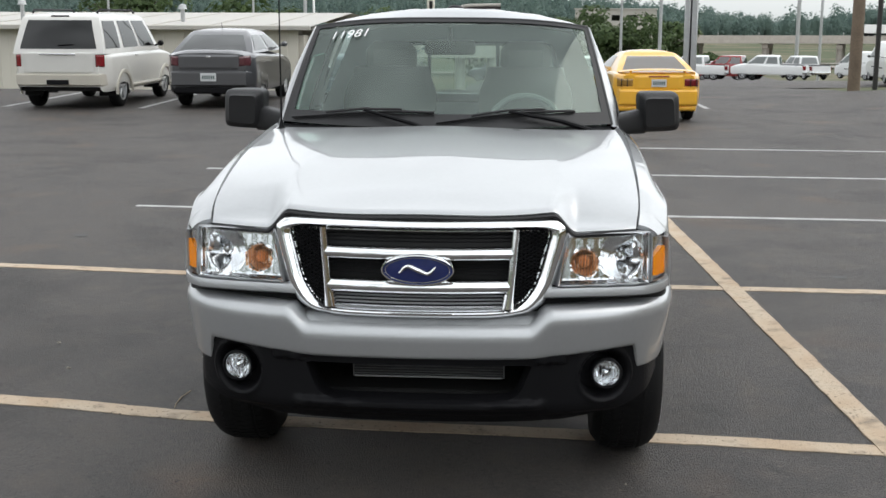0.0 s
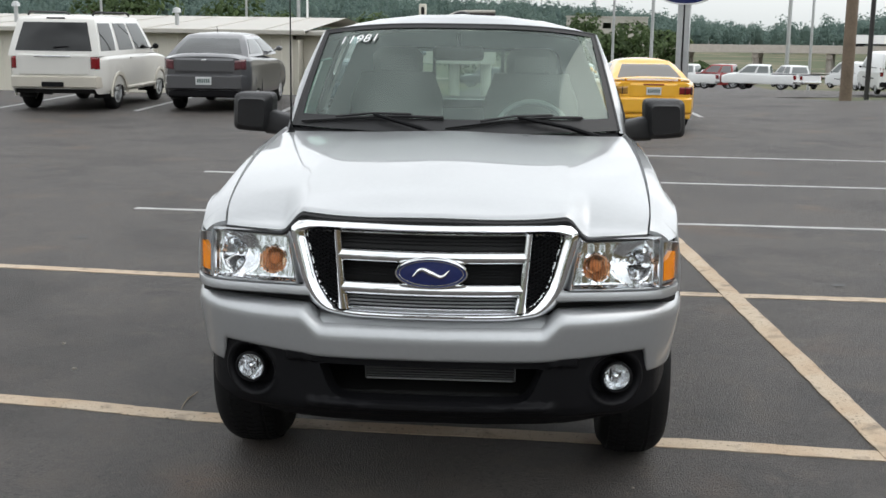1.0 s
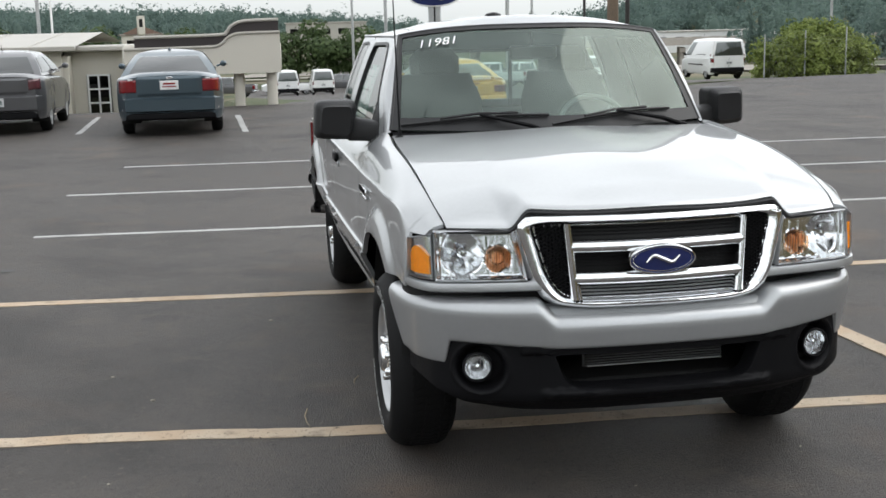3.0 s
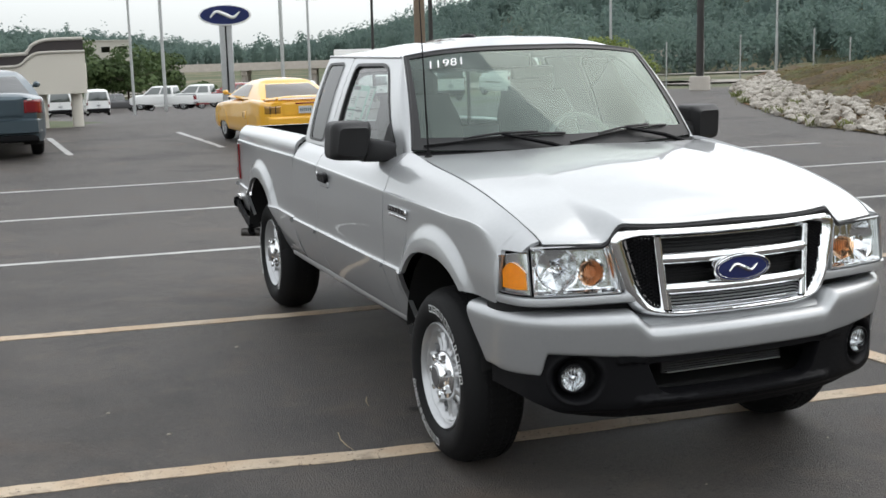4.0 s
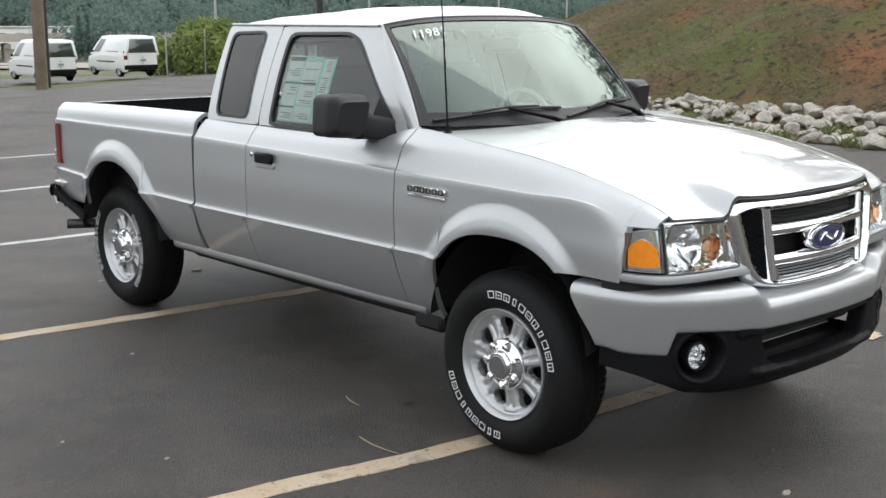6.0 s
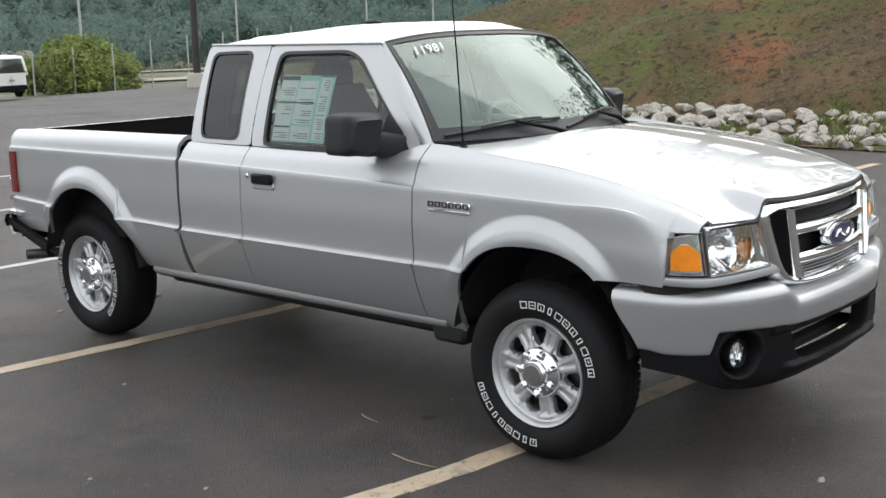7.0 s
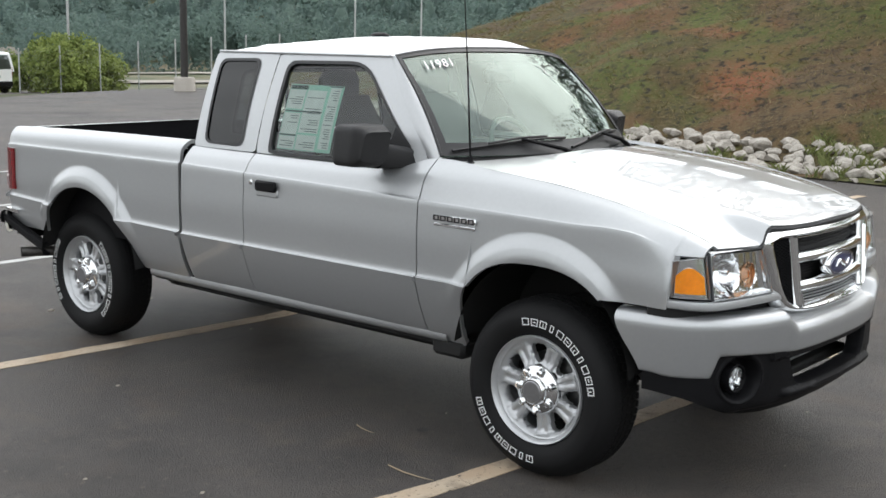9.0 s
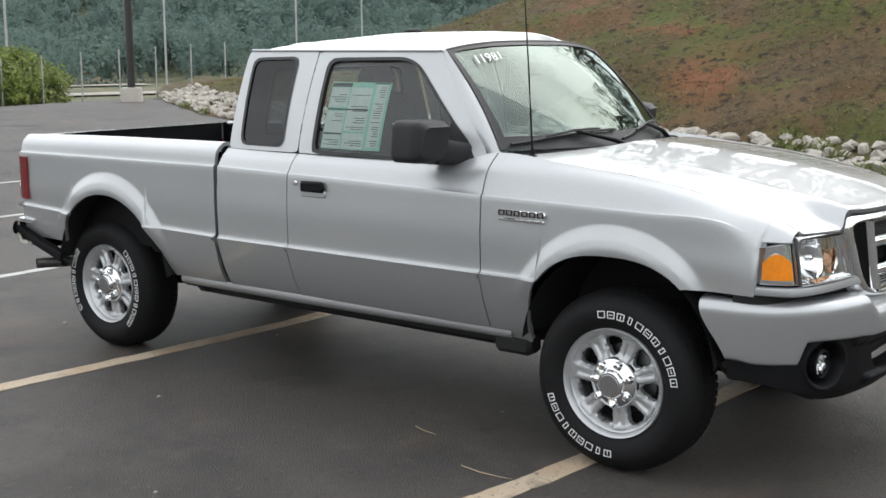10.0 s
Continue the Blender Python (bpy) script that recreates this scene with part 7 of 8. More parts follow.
# ---- buildings, sign, poles, trees ----
def building():
    ob = thing("dealership_building", "low beige metal building with pale shallow roof", "building", (0, 0, 0))
    base = -1.75
    wall = Geo()
    for k in range(150):
        x = -47 + k * 0.28
        wall.box((x, 27.0, base + 1.62), (0.275, 0.10 + (0.03 if k % 3 == 0 else 0.0), 3.24))
    wall.box((-26, 36, base + 1.5), (42, 17.8, 3.0))
    link("wall", wall, WALLB, ob, smooth=False)
    roof = Geo()
    roof.grid([[(x, y, z) for x in np.linspace(-47.4, -4.8, 40)] for y, z in ((26.7, base + 3.12), (26.7, base + 3.22), (36.0, base + 3.62), (45.5, base + 3.25))])
    link("roof", roof, ROOFB, ob, smooth=False)
    for x in np.arange(-46, -5, 1.6):
        link("roof_rib", Geo().box((x, 31.35, base + 3.425), (0.03, 9.3, 0.03), 0, Matrix.Rotation(radians(2.46), 3, "X")), ROOFB, ob)
    link("gutter", Geo().box((-26.1, 26.62, base + 3.20), (42.7, 0.14, 0.13), 0.02), ROOFB, ob)
    for x, y, h in ((-8.9, 29.5, 0.35), (-13.8, 30, 0.45)):
        z = base + 3.22 + (y - 26.7) * 0.043
        v = link("vent_pipe", Geo().tube([(x, y, z - 0.1), (x, y, z + h)], 0.06, 10), GALV, ob)
        link("vent_cap", Geo().lathe([(0, 0.16), (0.10, 0.12), (0.13, 0.0), (0.0, 0.0)], (x, y, z + h), "z", 14), GALV, v)
    drum = Geo().lathe([(0, -0.3), (0.32, -0.3), (0.36, 0), (0.32, 0.3), (0, 0.3)], (-20.6, 30.0, base + 3.75), "x", 20)
    link("roof_blower", drum, GALV, ob)
    link("blower_hood", Geo().box((-19.9, 30.0, base + 3.75), (0.7, 0.5, 0.8), 0.1), GALV, ob)
    # wing with a barred window
    link("wing_wall", Geo().box((-3.8, 30, base + 1.55), (2.8, 4.0, 3.1), 0.02), WALLB, ob, smooth=False)
    link("wing_roof", Geo().box((-3.7, 29.9, base + 3.17), (3.3, 4.6, 0.14), 0.03), ROOFB, ob)
    win = link("window", Geo().box((-4.35, 27.97, base + 1.75), (0.62, 0.06, 1.5), 0.01), GLASSD, ob, "tall multi-pane window")
    for k in range(3):
        link("glazing_bar", Geo().box((-4.62 + 0.27 * k, 27.92, base + 1.75), (0.05, 0.05, 1.5), 0.005), WHITEP, win)
    for k in range(5):
        link("glazing_bar", Geo().box((-4.35, 27.92, base + 1.02 + 0.365 * k), (0.60, 0.05, 0.05), 0.005), WHITEP, win)
    # drive-through canopy with a stepped dark parapet
    can = thing("canopy", "beige drive-through canopy with dark stepped parapet", "canopy", (0, 0, 0))
    link("fascia", Geo().box((-1.6, 26.9, 1.15), (3.8, 4.0, 0.72), 0.06), WALLB, can)
    sections = [(-3.2, 1.66), (-1.25, 1.68), (-1.02, 1.74), (-0.90, 1.88), (-0.68, 1.98), (-0.4, 2.01), (0.25, 2.02)]
    c = crom(sections, 60)
    g = Geo().grid([[(x, 24.86, 1.35), (x, 24.86, z), (x, 24.96, z + 0.02), (x, 25.2, z)] for x, z in c])
    link("parapet", g, mat("dark brown parapet", (0.035, 0.028, 0.028), rough=0.5, var=0.15), can)
    link("parapet_edge", Geo().tube([(x, 24.84, z + 0.02) for x, z in c], 0.04, 8), ROOFB, can)
    c2 = crom([(-3.45, 1.40), (-1.6, 1.42), (-1.22, 1.45), (-1.02, 1.60), (-0.85, 1.70), (-0.6, 1.73), (0.27, 1.74)], 60)
    link("fascia_front", Geo().grid([[(x, 24.80, 0.76), (x, 24.80, z), (x, 24.86, z + 0.01)] for x, z in c2]), WALLB, can)
    link("fascia_edge", Geo().tube([(x, 24.79, z) for x, z in c2], 0.035, 8), ROOFB, can)
    for x in (-3.0, -0.75, 0.05):
        link("column", Geo().tube([(x, 25.2, -1.9), (x, 25.2, 0.85)], 0.13, 16), WALLB, can)


def oval_sign():
    x, y = 8.22, 46.0
    z0 = land(x, y)
    ob = thing("pole_sign", "tall pale pole sign with a plain blue oval head", "sign", (x, y, z0), -12)
    top = 3.08 - z0
    for sx in (-1, 1):
        link("pole", Geo().box((sx * 0.15, 0, (top - 0.3) / 2), (0.24, 0.3, top - 0.3), 0.03), GALV, ob)
    link("pole_gap", Geo().box((0, 0.02, (top - 0.3) / 2), (0.06, 0.1, top - 0.35)), BLACKD, ob)
    e = lambda k, yy: [(1.10 * k * math.cos(t), yy, top + 0.44 * (1 - (1 - k) * 1.8) * math.sin(t)) for t in np.linspace(0, math.tau, 60, endpoint=False)]
    head = link("oval_head", Geo().grid([e(0.97, 0.18), e(1.0, 0.16), e(1.0, -0.16), e(0.97, -0.18), e(0.93, -0.18)], wrap_v=True, flip=True), WHITEP, ob, "white rimmed oval sign head")
    g = Geo()
    g.v += e(0.93, -0.181)
    g.f.append(tuple(range(60)))
    g.v += e(0.93, 0.178)
    g.f.append(tuple(range(119, 59, -1)))
    link("blue_face", g, BLUEOVAL, head, smooth=False)
    link("emblem_bar", Geo().tube([(p[0], -0.19, top + p[1]) for p in crom([(-0.62, -0.10), (-0.35, 0.14), (0.0, 0.02), (0.35, -0.10), (0.62, 0.12)], 24)], [0.03 + 0.05 * math.sin(math.pi * k / 23) for k in range(24)], 8), WHITEP, head)


def pole(x, y, h, r, material, label, lamp=None, base=0.0, lean=0.0, cat="pole"):
    z0 = land(x, y) if beyond(x, y) > 0 else 0.0
    ob = thing("street_lamp" if lamp else "pole", label, "street lamp" if lamp else cat, (x, y, z0))
    if base:
        link("footing", Geo().lathe([(0, base), (0.30, base), (0.34, base - 0.05), (0.36, -0.6)], (0, 0, 0), "z", 24), CONC, ob)
    link("shaft", Geo().tube([(0, 0, base - 0.3), (lean * 0.5, 0, h * 0.5), (lean, 0, h)], [r, r * 0.88, r * 0.75], 16), material, ob)
    if lamp == "box":
        for sx in (-1, 1):
            link("lamp_arm", Geo().tube([(0, 0, h - 0.1), (sx * 0.5, 0, h - 0.05)], 0.035, 8), material, ob)
            link("lamp_head", Geo().box((sx * 0.85, 0, h - 0.03), (0.75, 0.42, 0.16), 0.04), material, ob)
    elif lamp == "dish":
        link("lamp_head", Geo().lathe([(0, 0.16), (0.18, 0.12), (0.42, 0.0), (0.1, -0.04), (0, -0.04)], (0.25, 0, h), "z", 18), WHITEP, ob)
    return ob


def poles():
    pole(9.35, 26.3, 11.0, 0.16, WOODPOLE, "brown weathered wooden utility pole at the lot edge", cat="utility pole")
    pole(19.9, 28.3, 10.0, 0.125, DARKPOLE, "dark light pole on a concrete footing", base=0.45)
    pole(10.6, 28.6, 10.0, 0.07, DARKPOLE, "thin dark pole behind the lot")
    pole(17.2, 53.0, 5.6, 0.085, DARKPOLE, "dark lamp post with twin box heads", "box")
    pole(8.2, 75.0, 7.6, 0.10, GALV, "grey lamp post with twin box heads", "box")
    pole(32.5, 118.0, 11.0, 0.16, GALV, "grey lamp post beside the ramp", "box")
    pole(38.0, 150.0, 34.0, 0.26, GALV, "tall grey highway mast")
    pole(-8.2, 47.0, 8.2, 0.09, GALV, "grey lamp post behind the building", "box")
    pole(-11.5, 52.0, 12.0, 0.06, GALV, "thin grey mast behind the building")
    pole(-17.5, 49.0, 12.0, 0.06, GALV, "thin grey mast behind the building")
    pole(13.0, 92.0, 30.0, 0.14, GALV, "tall thin mast near the sign")
    for x, y, h in ((24.0, 41.0, 7.4), (37.5, 47.0, 9.0), (46.5, 46.0, 8.0), (56, 49, 9.0)):
        pole(x, y, h, 0.06, GALV, "slim grey lamp post with white dish head", "dish")
    fp = pole(-7.2, 43.0, 9.4, 0.05, WHITEP, "white flag pole behind the building", cat="flag pole")
    rows = [[(0.05 + 0.09 * i, 0.05 * math.sin(i * 0.9), 7.6 - 0.10 * i * 0.35 + 0.62 * j / 6) for j in range(7)] for i in range(11)]
    flag = link("flag", skirted(rows, 0.004), WHITEP, fp, "striped flag hanging limp")
    for j in range(3):
        rows = [[(0.05 + 0.09 * i, 0.05 * math.sin(i * 0.9) - 0.012, 7.6 - 0.10 * i * 0.35 + 0.62 * (j * 2 + k) / 6) for k in (0.1, 0.9)] for i in range(11)]
        link("stripe", Geo().grid(rows), REDP, flag)


def leaf_mat(name, a, b, through_leaf=0.25):
    m = bpy.data.materials.new(name)
    m.use_nodes = True
    n, l = m.node_tree.nodes, m.node_tree.links
    p = n["Principled BSDF"]
    p.inputs["Roughness"].default_value = 0.65
    p.inputs["Specular IOR Level"].default_value = 0.25
    geo, ramp = n.new("ShaderNodeNewGeometry"), n.new("ShaderNodeValToRGB")
    tc, nz, mx = n.new("ShaderNodeTexCoord"), n.new("ShaderNodeTexNoise"), n.new("ShaderNodeMath")
    nz.inputs["Scale"].default_value = 0.06
    mx.operation = "MULTIPLY_ADD"
    mx.inputs[1].default_value = 0.45
    l.new(tc.outputs["Object"], nz.inputs["Vector"])
    l.new(geo.outputs["Random Per Island"], mx.inputs[0])
    l.new(nz.outputs["Fac"], mx.inputs[2])
    ramp.color_ramp.elements[0].color, ramp.color_ramp.elements[1].color = (*a, 1), (*b, 1)
    ramp.color_ramp.elements[0].position, ramp.color_ramp.elements[1].position = 0.30, 0.95
    l.new(mx.outputs[0], ramp.inputs["Fac"])
    l.new(ramp.outputs["Color"], p.inputs["Base Color"])
    # light passes through the leaves
    tl, mix = n.new("ShaderNodeBsdfTranslucent"), n.new("ShaderNodeMixShader")
    mix.inputs["Fac"].default_value = through_leaf
    l.new(ramp.outputs["Color"], tl.inputs["Color"])
    l.new(p.outputs[0], mix.inputs[1])
    l.new(tl.outputs[0], mix.inputs[2])
    l.new(mix.outputs[0], n["Material Output"].inputs["Surface"])
    return m


LEAF = leaf_mat("broad leaves", (0.030, 0.055, 0.020), (0.085, 0.125, 0.045))
LEAFY = leaf_mat("yellow-green leaves", (0.08, 0.125, 0.030), (0.27, 0.32, 0.09))
# blue-grey haze of distance is put into this leaf colour
HAZED_WOODS = leaf_mat("distant woods leaves with painted haze", (0.108, 0.160, 0.150), (0.150, 0.212, 0.180), 0.5)
GRASS = leaf_mat("dry and green grass", (0.080, 0.082, 0.028), (0.26, 0.20, 0.10))


def crown_quads(rnd, centre, rx, rz, n, size, out, clumps=9):
    """Leaf clumps scattered over lumpy shells."""
    lumps = [(Vector((rnd.gauss(0, 0.42) * rx, rnd.gauss(0, 0.42) * rx, rnd.gauss(0, 0.42) * rz)), rnd.uniform(0.35, 0.62)) for _ in range(clumps)]
    V, F = out
    for _ in range(n):
        c, k = lumps[rnd.randrange(clumps)]
        d = Vector((rnd.gauss(0, 1), rnd.gauss(0, 1), rnd.gauss(0, 1) + 0.25)).normalized()
        r = rnd.uniform(0.75, 1.05)
        p = centre + c + Vector((d.x * rx * k * r, d.y * rx * k * r, d.z * rz * k * r))
        nrm = (d + Vector((rnd.gauss(0, 0.3), rnd.gauss(0, 0.3), rnd.gauss(0, 0.3) + 0.35))).normalized()
        a = nrm.orthogonal().normalized()
        a = Matrix.Rotation(rnd.uniform(0, 6.28), 3, nrm) @ a
        b = nrm.cross(a)
        s = size * rnd.uniform(0.6, 1.3)
        i = len(V)
        V += [tuple(p - a * s * 0.5), tuple(p + b * s * 0.32 - nrm * s * 0.1), tuple(p + a * s * 0.5), tuple(p - b * s * 0.32 - nrm * s * 0.1)]
        F.append((i, i + 1, i + 2, i + 3))


def tree(x, y, h, w, seed, n=700, size=0.4, material=None, label="leafy green deciduous tree with uneven crown", group="trees", z=None):
    rnd = random.Random(seed)
    z0 = land(x, y) if z is None else z
    ob = thing("tree", label, "tree", (x, y, z0), 0, group)
    g = Geo().tube([(0, 0, -0.3), (rnd.uniform(-0.1, 0.1), 0, h * 0.3), (rnd.uniform(-0.3, 0.3), rnd.uniform(-0.2, 0.2), h * 0.75)], [h * 0.028, h * 0.02, h * 0.006], 10)
    for k in range(7):
        a, zz = rnd.uniform(0, 6.28), h * rnd.uniform(0.3, 0.6)
        g.tube([(0, 0, zz), (math.cos(a) * w * 0.22, math.sin(a) * w * 0.22, zz + h * 0.12), (math.cos(a) * w * 0.42, math.sin(a) * w * 0.42, zz + h * 0.2)], [h * 0.012, h * 0.008, h * 0.003], 6)
    link("trunk", g, BARK, ob)
    out = ([], [])
    crown_quads(rnd, Vector((0, 0, h * 0.60)), w * 0.55, h * 0.42, n, size, out, 14)
    link("crown", Geo().add(*out), material or LEAF, ob, smooth=False)
    return ob


def woods():
    """The wooded hills all round, one mass of crowns."""
    rnd = random.Random(12)
    near, core = ([], []), Geo()
    count = 0
    for k in range(4300):
        a = rnd.uniform(-42, 78) if k < 3700 else rnd.uniform(78, 318)
        d = float(np.interp((a + 180) % 360 - 180, DIST_A, DIST_D))
        r = d * (0.60 + 0.42 * math.sqrt(rnd.random()) if not 24 < a < 78 else 0.44 + 0.58 * math.sqrt(rnd.random()))
        x, y = r * math.sin(radians(a)), r * math.cos(radians(a))
        if y > 0 and 8 < a < 19 and r < 420 and rnd.random() < 0.85:
            continue
        z = land(x, y)
        h = rnd.uniform(8, 13)
        w = h * rnd.uniform(0.36, 0.55)
        n = int(np.interp(r, [180, 260, 450, 700], [620, 300, 165, 85]))
        # solid core, added so that gaps between the leaves don't turn dark
        rings = []
        fat = 0.62 * smooth01((r - 230) / 60)
        for q, (rr, zz) in enumerate(((0.40, 0.10), (0.68, 0.28), (0.72, 0.50), (0.55, 0.72), (0.22, 0.88))):
            rings.append([(x + rr * w * e * fat * 0.8 * math.cos(s * math.tau / 9), y + rr * w * e * fat * 0.8 * math.sin(s * math.tau / 9), z + h * zz) for s, e in enumerate(rnd.uniform(0.8, 1.1) for _ in range(9))])
        if fat > 0.05:
            core.grid(rings, wrap_v=True)
        crown_quads(rnd, Vector((x, y, z + h * 0.52)), w, h * 0.52, n, float(np.interp(r, [130, 300, 480, 700], [0.70, 0.95, 1.25, 1.65])), near, 8)
    ob = link("woods", Geo().add(*near), HAZED_WOODS, smooth=False)
    tagged(ob, "dense summer woods covering the hills, haze put into their colour", "forest", kind="stuff")
    tagged(link("woods_crown_core", core, HAZED_WOODS, sharp=180), "solid crown cores added to fill the gaps in the summer woods", "forest", kind="stuff")


def bush():
    ob = thing("bush", "large yellow-green sumac bush behind the fence", "bush", (20.8, 36.5, land(20.8, 36.5) - 0.1))
    rnd = random.Random(4)
    out = ([], [])
    stems = Geo()
    for k in range(34):
        a, rr = rnd.uniform(0, 6.28), 1.85 * math.sqrt(rnd.random())
        top = Vector((math.cos(a) * rr * 1.15, math.sin(a) * rr, (2.15 - 0.26 * rr * rr) * rnd.uniform(0.7, 1.0)))
        stems.tube([(top.x * 0.5, top.y * 0.5, -0.1), tuple(top * 0.8)], [0.03, 0.012], 6)
        for f in (0.35, 0.75, 1.0):
            crown_quads(rnd, Vector((top.x, top.y, top.z * f)), 0.50, 0.36, 260, 0.13, out, 9)
    link("stem", stems, BARK, ob)
    link("leaves", Geo().add(*out), LEAFY, ob, smooth=False)


def fence():
    ob = thing("chain_link_fence", "grey chain-link fence with slim steel posts", "fence", (0, 0, 0))
    pts = [(18.3 + 1.35 * k, 35.4 - 0.45 * k) for k in range(9)]
    for i, (x, y) in enumerate(pts):
        z = land(x, y)
        link("post", Geo().tube([(x, y, z - 0.3), (x, y, z + 1.6 + 0.08 * i)], 0.028, 8), GALV, ob)
    wires = Geo()
    for (x0, y0), (x1, y1) in zip(pts[:-1], pts[1:]):
        z0, z1 = land(x0, y0), land(x1, y1)
        n = 14
        for k in range(n):
            for s in (0, 1):
                t0, t1 = k / n, (k + 1) / n
                for m in range(8):
                    h0, h1 = 0.1 + 1.45 * m / 8, 0.1 + 1.45 * (m + 1) / 8
                    if s:
                        h0, h1 = h1, h0
                    p = Vector((x0 + (x1 - x0) * t0, y0 + (y1 - y0) * t0, z0 + (z1 - z0) * t0 + h0))
                    q = Vector((x0 + (x1 - x0) * t1, y0 + (y1 - y0) * t1, z0 + (z1 - z0) * t1 + h1))
                    u = Vector((0, 0, 0.0018))
                    i = len(wires.v)
                    wires.v += [tuple(p - u), tuple(p + u), tuple(q + u), tuple(q - u)]
                    wires.f.append((i, i + 1, i + 2, i + 3))
    tagged(link("wire_mesh", wires, GALV, ob, smooth=False), kind="stuff")


def grass_and_weeds(rows):
    """Tufts on the bank."""
    rnd = random.Random(31)
    P = np.array(rows)
    V, F = [], []
    na, nb = P.shape[:2]
    for _ in range(270000):
        i, j = rnd.randrange(110, 236), int(nb * rnd.random() ** 0.75)
        p = P[i, min(j, nb - 1)]
        x, y, z = p[0] + rnd.uniform(-0.2, 0.2), p[1] + rnd.uniform(-0.2, 0.2), p[2]
        d = x - foot(y)
        if d < 1.2 and rnd.random() < 0.75:
            continue
        if noise.noise((x * 0.5, y * 0.5, 8)) + 0.35 * noise.noise((x * 2, y * 2, 3)) < -0.12 and rnd.random() < 0.85:
            continue
        h = rnd.uniform(0.02, 0.075)
        a = rnd.uniform(0, 6.28)
        dx, dy = math.cos(a) * 0.009, math.sin(a) * 0.009
        lx, ly = rnd.gauss(0, 0.10) - 0.05, rnd.gauss(0, 0.10)
        k = len(V)
        V += [(x - dx, y - dy, z - 0.02), (x + dx, y + dy, z - 0.02), (x + lx, y + ly, z + h)]
        F.append((k, k + 1, k + 2))
    tagged(link("bank_grass", Geo().add(V, F), GRASS, smooth=False), "thin tufts of dry and green grass on the bank", "grass", kind="stuff")


def highway():
    ob = thing("overpass", "long concrete highway overpass on round columns", "bridge", (0, 0, 0))
    a, b = Vector((22, 268, 0)), Vector((150, 224, 0))
    d = (b - a).normalized()
    s = Vector((-d.y, d.x, 0))
    rows = []
    for k in range(31):
        p = a.lerp(b, k / 30)
        z = -2.7 + 0.9 * smooth01(k / 30)
        rows.append([p + s * o + Vector((0, 0, z + dz)) for o, dz in ((-6, -0.9), (-6, 0.0), (-6, 0.6), (-5.6, 0.6), (-5.6, 0), (5.6, 0), (5.6, 0.6), (6, 0.6), (6, -0.9))])
    link("deck", Geo().grid(rows, wrap_v=True), CONC, ob, smooth=False)
    for k in range(9):
        p = a.lerp(b, (k + 0.5) / 9)
        for o in (-3.5, 3.5):
            q = p + s * o
            link("column", Geo().tube([(q.x, q.y, land(q.x, q.y) - 1), (q.x, q.y, -3.6)], 0.7, 12), CONC, ob)
        q0, q1 = p - s * 5, p + s * 5
        link("pier_cap", Geo().box(((q0.x + q1.x) / 2, (q0.y + q1.y) / 2, -4.0), (1.3, 10, 1.0), 0.1, Matrix.Rotation(math.atan2(d.y, d.x), 3, "Z")), CONC, ob)
    for k in range(16):
        p = a.lerp(b, (k + 0.3) / 16) + s * -5.8
        link("rail_post", Geo().box((p.x, p.y, -1.6 + 0.9 * smooth01(k / 16)), (0.12, 0.12, 0.6)), GALV, ob)

    def ribbon(pts, w, name="road"):
        c = crom(pts, 40)
        rows = []
        for i, p in enumerate(c):
            t = c[min(i + 1, 39)] - c[max(i - 1, 0)]
            t = t / np.linalg.norm(t)
            nrm = np.array([-t[1], t[0]])
            rows.append([(q[0], q[1], land(q[0], q[1]) + 0.25) for q in (p + nrm * w * o for o in (-0.5, -0.25, 0, 0.25, 0.5))])
        tagged(link(name, Geo().grid(rows, flip=True), ROADM), "pale concrete ramp road below the lot", "road", kind="structure")

    ribbon([(-20, 175), (20, 168), (48, 158), (80, 140), (120, 128)], 9)
    ribbon([(20, 235), (45, 205), (58, 185), (70, 160), (92, 132)], 12)
    ribbon([(-30, 205), (15, 205), (60, 226), (100, 232)], 7)
    ribbon([(5, 262), (45, 248), (90, 205), (140, 172)], 26)
    # trucks and buildings along the horizon
    def block(name, label, cat, x, y, sx, sy, h, material, turn=0, z=None):
        zz = land(x, y) if z is None else z
        ob = thing(name, label, cat, (x, y, zz), turn)
        link("wall", Geo().box((0, 0, h / 2 - 0.5), (sx, sy, h + 1), 0.1), material, ob, smooth=False)
        g = Geo().box((0, 0, h + 0.12), (sx + 0.6, sy + 0.6, 0.3), 0.05)
        link("roof", g, ROOFB, ob)
        n = max(int(sx / 4), 2)
        for k in range(n):
            link("window", Geo().box((-sx / 2 + sx * (k + 0.5) / n, -sy / 2 - 0.03, h * 0.55), (sx / n * 0.5, 0.08, h * 0.3), 0.01), GLASSD, ob)
        return ob

    motel = block("motel", "long white two-storey building beyond the overpass", "building", 113, 268, 40, 12, 3.9, WHITEP, -22, z=-4.3)
    link("upper_band", Geo().box((0, -6.1, 2.2), (40, 0.2, 0.5)), REDP, motel)
    block("store", "small pale store among trees", "building", 32, 330, 22, 10, 5.0, ROOFB, -6, z=-1.0)
    ch = block("chapel", "small pale chapel with an arched bell gable", "church", -12.0, 205, 6.5, 7, 2.6, WALLB, 4, z=-0.8)
    link("gable_roof", Geo().add([(-3.8, -3.8, 2.6), (3.8, -3.8, 2.6), (0, -3.8, 4.2), (-3.8, 3.8, 2.6), (3.8, 3.8, 2.6), (0, 3.8, 4.2)], [(0, 1, 2), (3, 5, 4), (0, 2, 5, 3), (1, 4, 5, 2)]), mat("brown roof", (0.20, 0.13, 0.10), rough=0.8, var=0.2), ch, smooth=False)
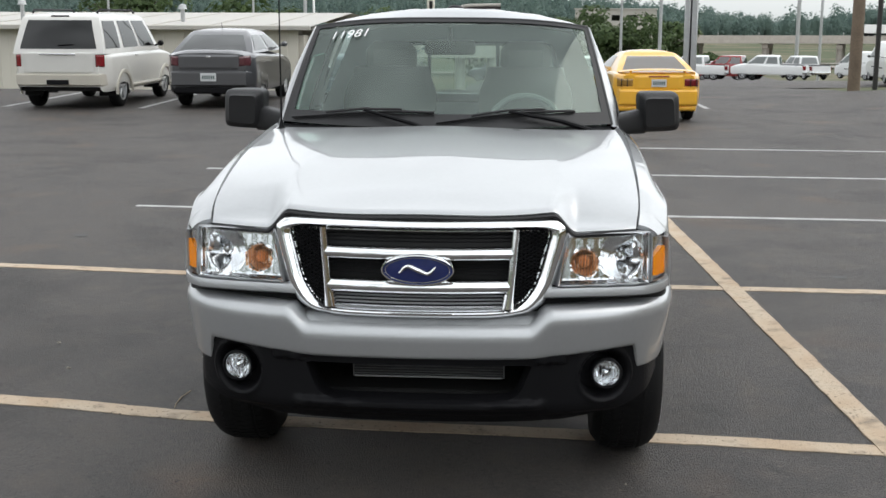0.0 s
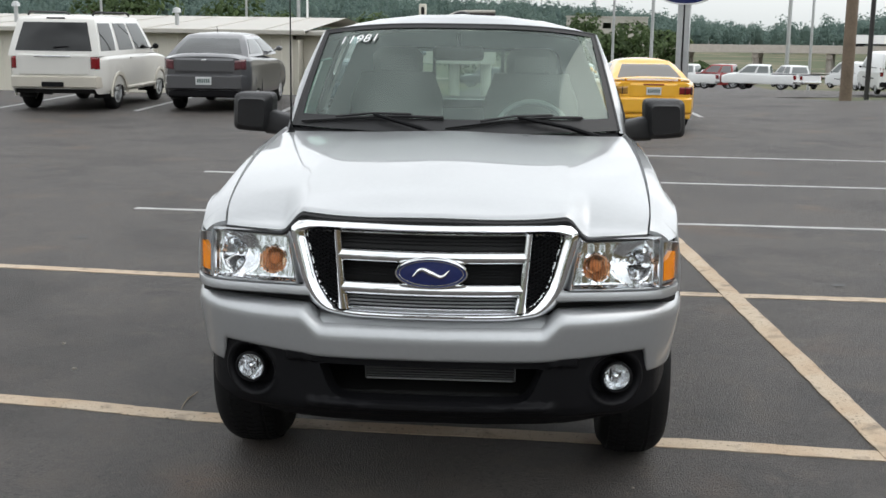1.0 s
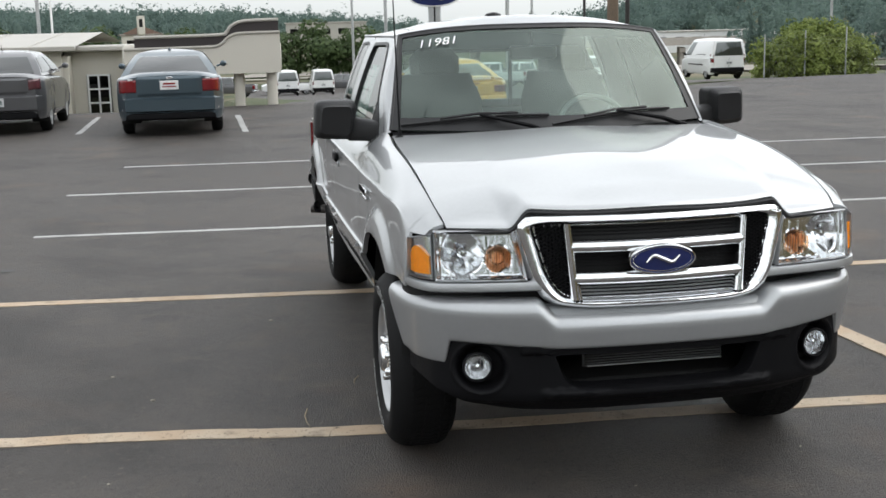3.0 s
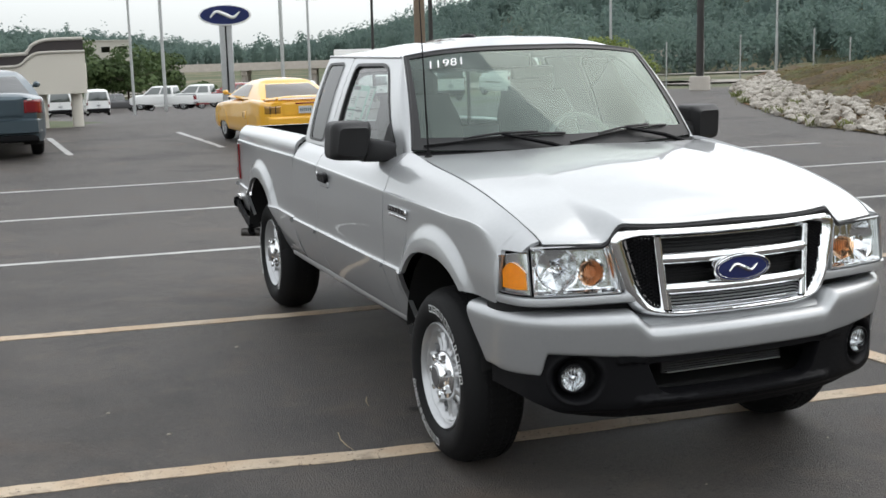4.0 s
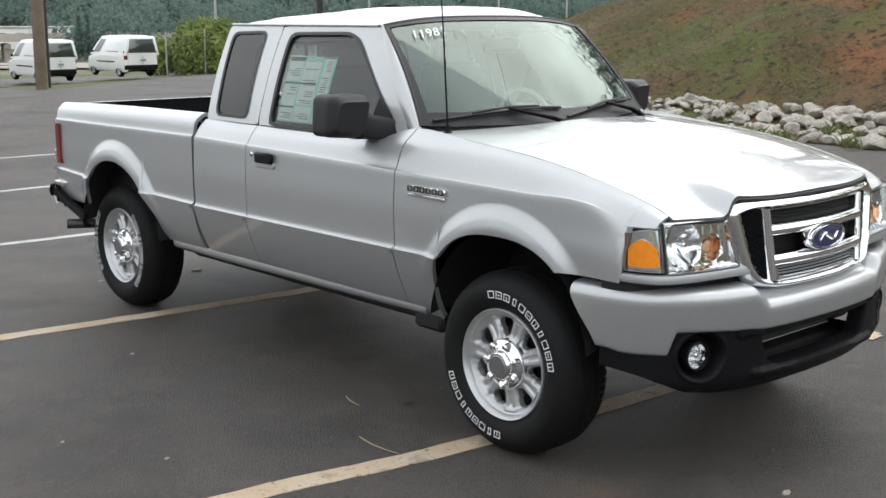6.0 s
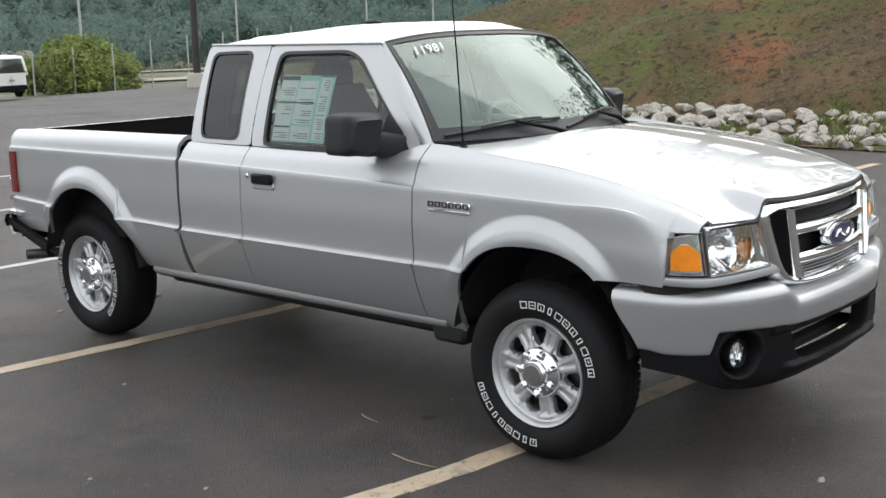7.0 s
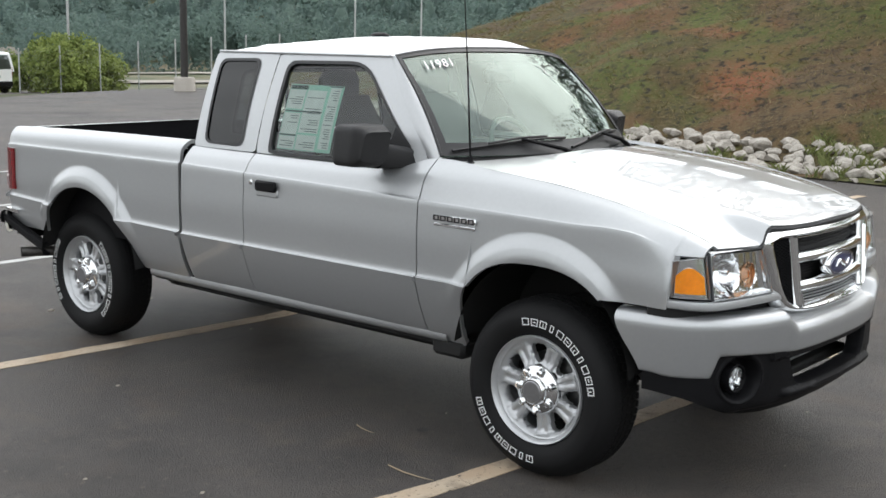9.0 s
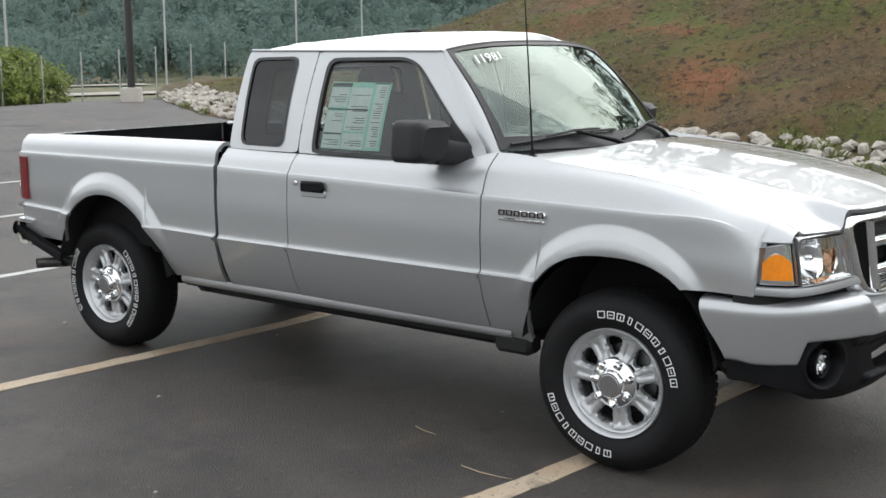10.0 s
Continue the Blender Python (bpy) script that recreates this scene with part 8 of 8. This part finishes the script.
    link("bell_gable", Geo().box((0, -3.9, 4.2), (1.3, 0.6, 3.2), 0.2).lathe([(0.65, -0.3), (0.65, 0.3)], (0, -3.9, 5.8), "y", 20), WALLB, ch)
    link("bell_arch", Geo().box((0, -4.21, 4.6), (0.55, 0.05, 1.3), 0.02), BLACKD, ch)
    sgn = thing("roadside_sign", "blue roadside sign panel on posts", "sign", (-36, 150, land(-36, 150)))
    link("panel", Geo().box((0, 0, 6.4), (5.0, 0.2, 1.5), 0.05), mat("blue sign panel", (0.10, 0.16, 0.42), rough=0.5, var=0.08), sgn)
    for sx in (-1, 1):
        link("post", Geo().tube([(sx * 1.8, 0, -0.5), (sx * 1.8, 0, 6.0)], 0.12, 8), GALV, sgn)
    tr = thing("semi_trailer", "white semi trailer on the overpass", "truck", (82, 250.5, -2.4), -19)
    link("box", Geo().box((0, 0, 2.05), (11, 2.5, 1.8), 0.05), WHITEP, tr)
    for k in (-5, -4, 4):
        link("wheel", Geo().lathe([(0, -1.1), (0.5, -1.1), (0.5, 1.1), (0, 1.1)], (k, 0, 0.5), "y", 16), RUBBER, tr)
    link("undercarriage", Geo().box((0, 0, 1.0), (13, 1.2, 0.3), 0.05), BLACKP, tr)



body_sides()
bed_and_rear()
cab()
hood()
lamps()
bumper()
grille()
for wy in AXLES:
    for ws in (-1, 1):
        wheel(0.876 if wy < 1 else 0.812, wy, ws, 7 if wy < 1 else -48)

build_ground()
build_lot()
bank_rows = build_bank()
highway()
building()
oval_sign()
poles()
woods()
bush()
fence()
for i, (tx, ty, th, tw) in enumerate([(9.5, 142, 6.6, 8), (16.5, 140, 6.2, 9), (27, 178, 6, 6), (-14, 120, 9, 8), (-22, 110, 10, 9), (-4, 160, 9, 8), (-33, 100, 11, 9), (24, 132, 2.6, 2.6)]):
    tree(tx, ty, th, tw, 100 + i, 2600, 0.62)
for i in range(9):
    tree(33 + 2.2 * (i % 3), -16 + 4.2 * i, 12.5 + (i * 7 % 5), 7.5, 200 + i, 1100, 0.5, z=6.0, label="tall leafy tree standing on the bank top")
# unseen trees added behind the camera, to darken what the chrome reflects
for i in range(15):
    tree(-44 + 6.3 * i + (i * 5 % 3), -50 - (i * 7 % 4) * 4.5, 13.0 + (i * 11 % 5), 9.5, 300 + i, 900, 0.7, z=-0.3, label="tall leafy tree out of view, added for the chrome to reflect")
suv_white()
sedan_grey()
sedan_blue()
coupe_yellow()
for vx, vy, vt in ((15.0, 31.2, -3), (12.7, 32.2, -3), (29.5, 85.0, -14), (4.6, 88.0, 0), (7.4, 88.5, -2), (27.0, 80.0, 20)):
    far_van((vx, vy, land(vx, vy) + 0.06), vt, 1.0 if vy > 60 else 0.66)
for px, py, pt, pm, pl in ((9.8, 122, 92, WHITEP, "white pickup truck on the lower lot"), (15.5, 121, 90, GREYP, "dark grey pickup truck on the lower lot"), (20.5, 120, 94, WHITEP, "white pickup truck with a tan stripe on the lower lot"), (25.5, 118, 88, REDP, "red pickup truck on the lower lot"),
                           (15.8, 92, 60, WHITEP, "white pickup truck in a sales row"), (18.6, 91, 62, WHITEP, "white pickup truck in a sales row"), (21.4, 90, 64, REDP, "red pickup truck in a sales row"), (23.8, 88, 70, WHITEP, "white pickup truck in a sales row"), (26.2, 93, 15, WHITEP, "white pickup truck in a sales row"), (3.0, 108, 80, GREYP, "dark pickup truck on the lower lot")):
    far_pickup((px, py, land(px, py) + 0.06), pt, pm, pl)
grass_and_weeds(bank_rows)
build_rocks()
build_litter()
build_weeds()
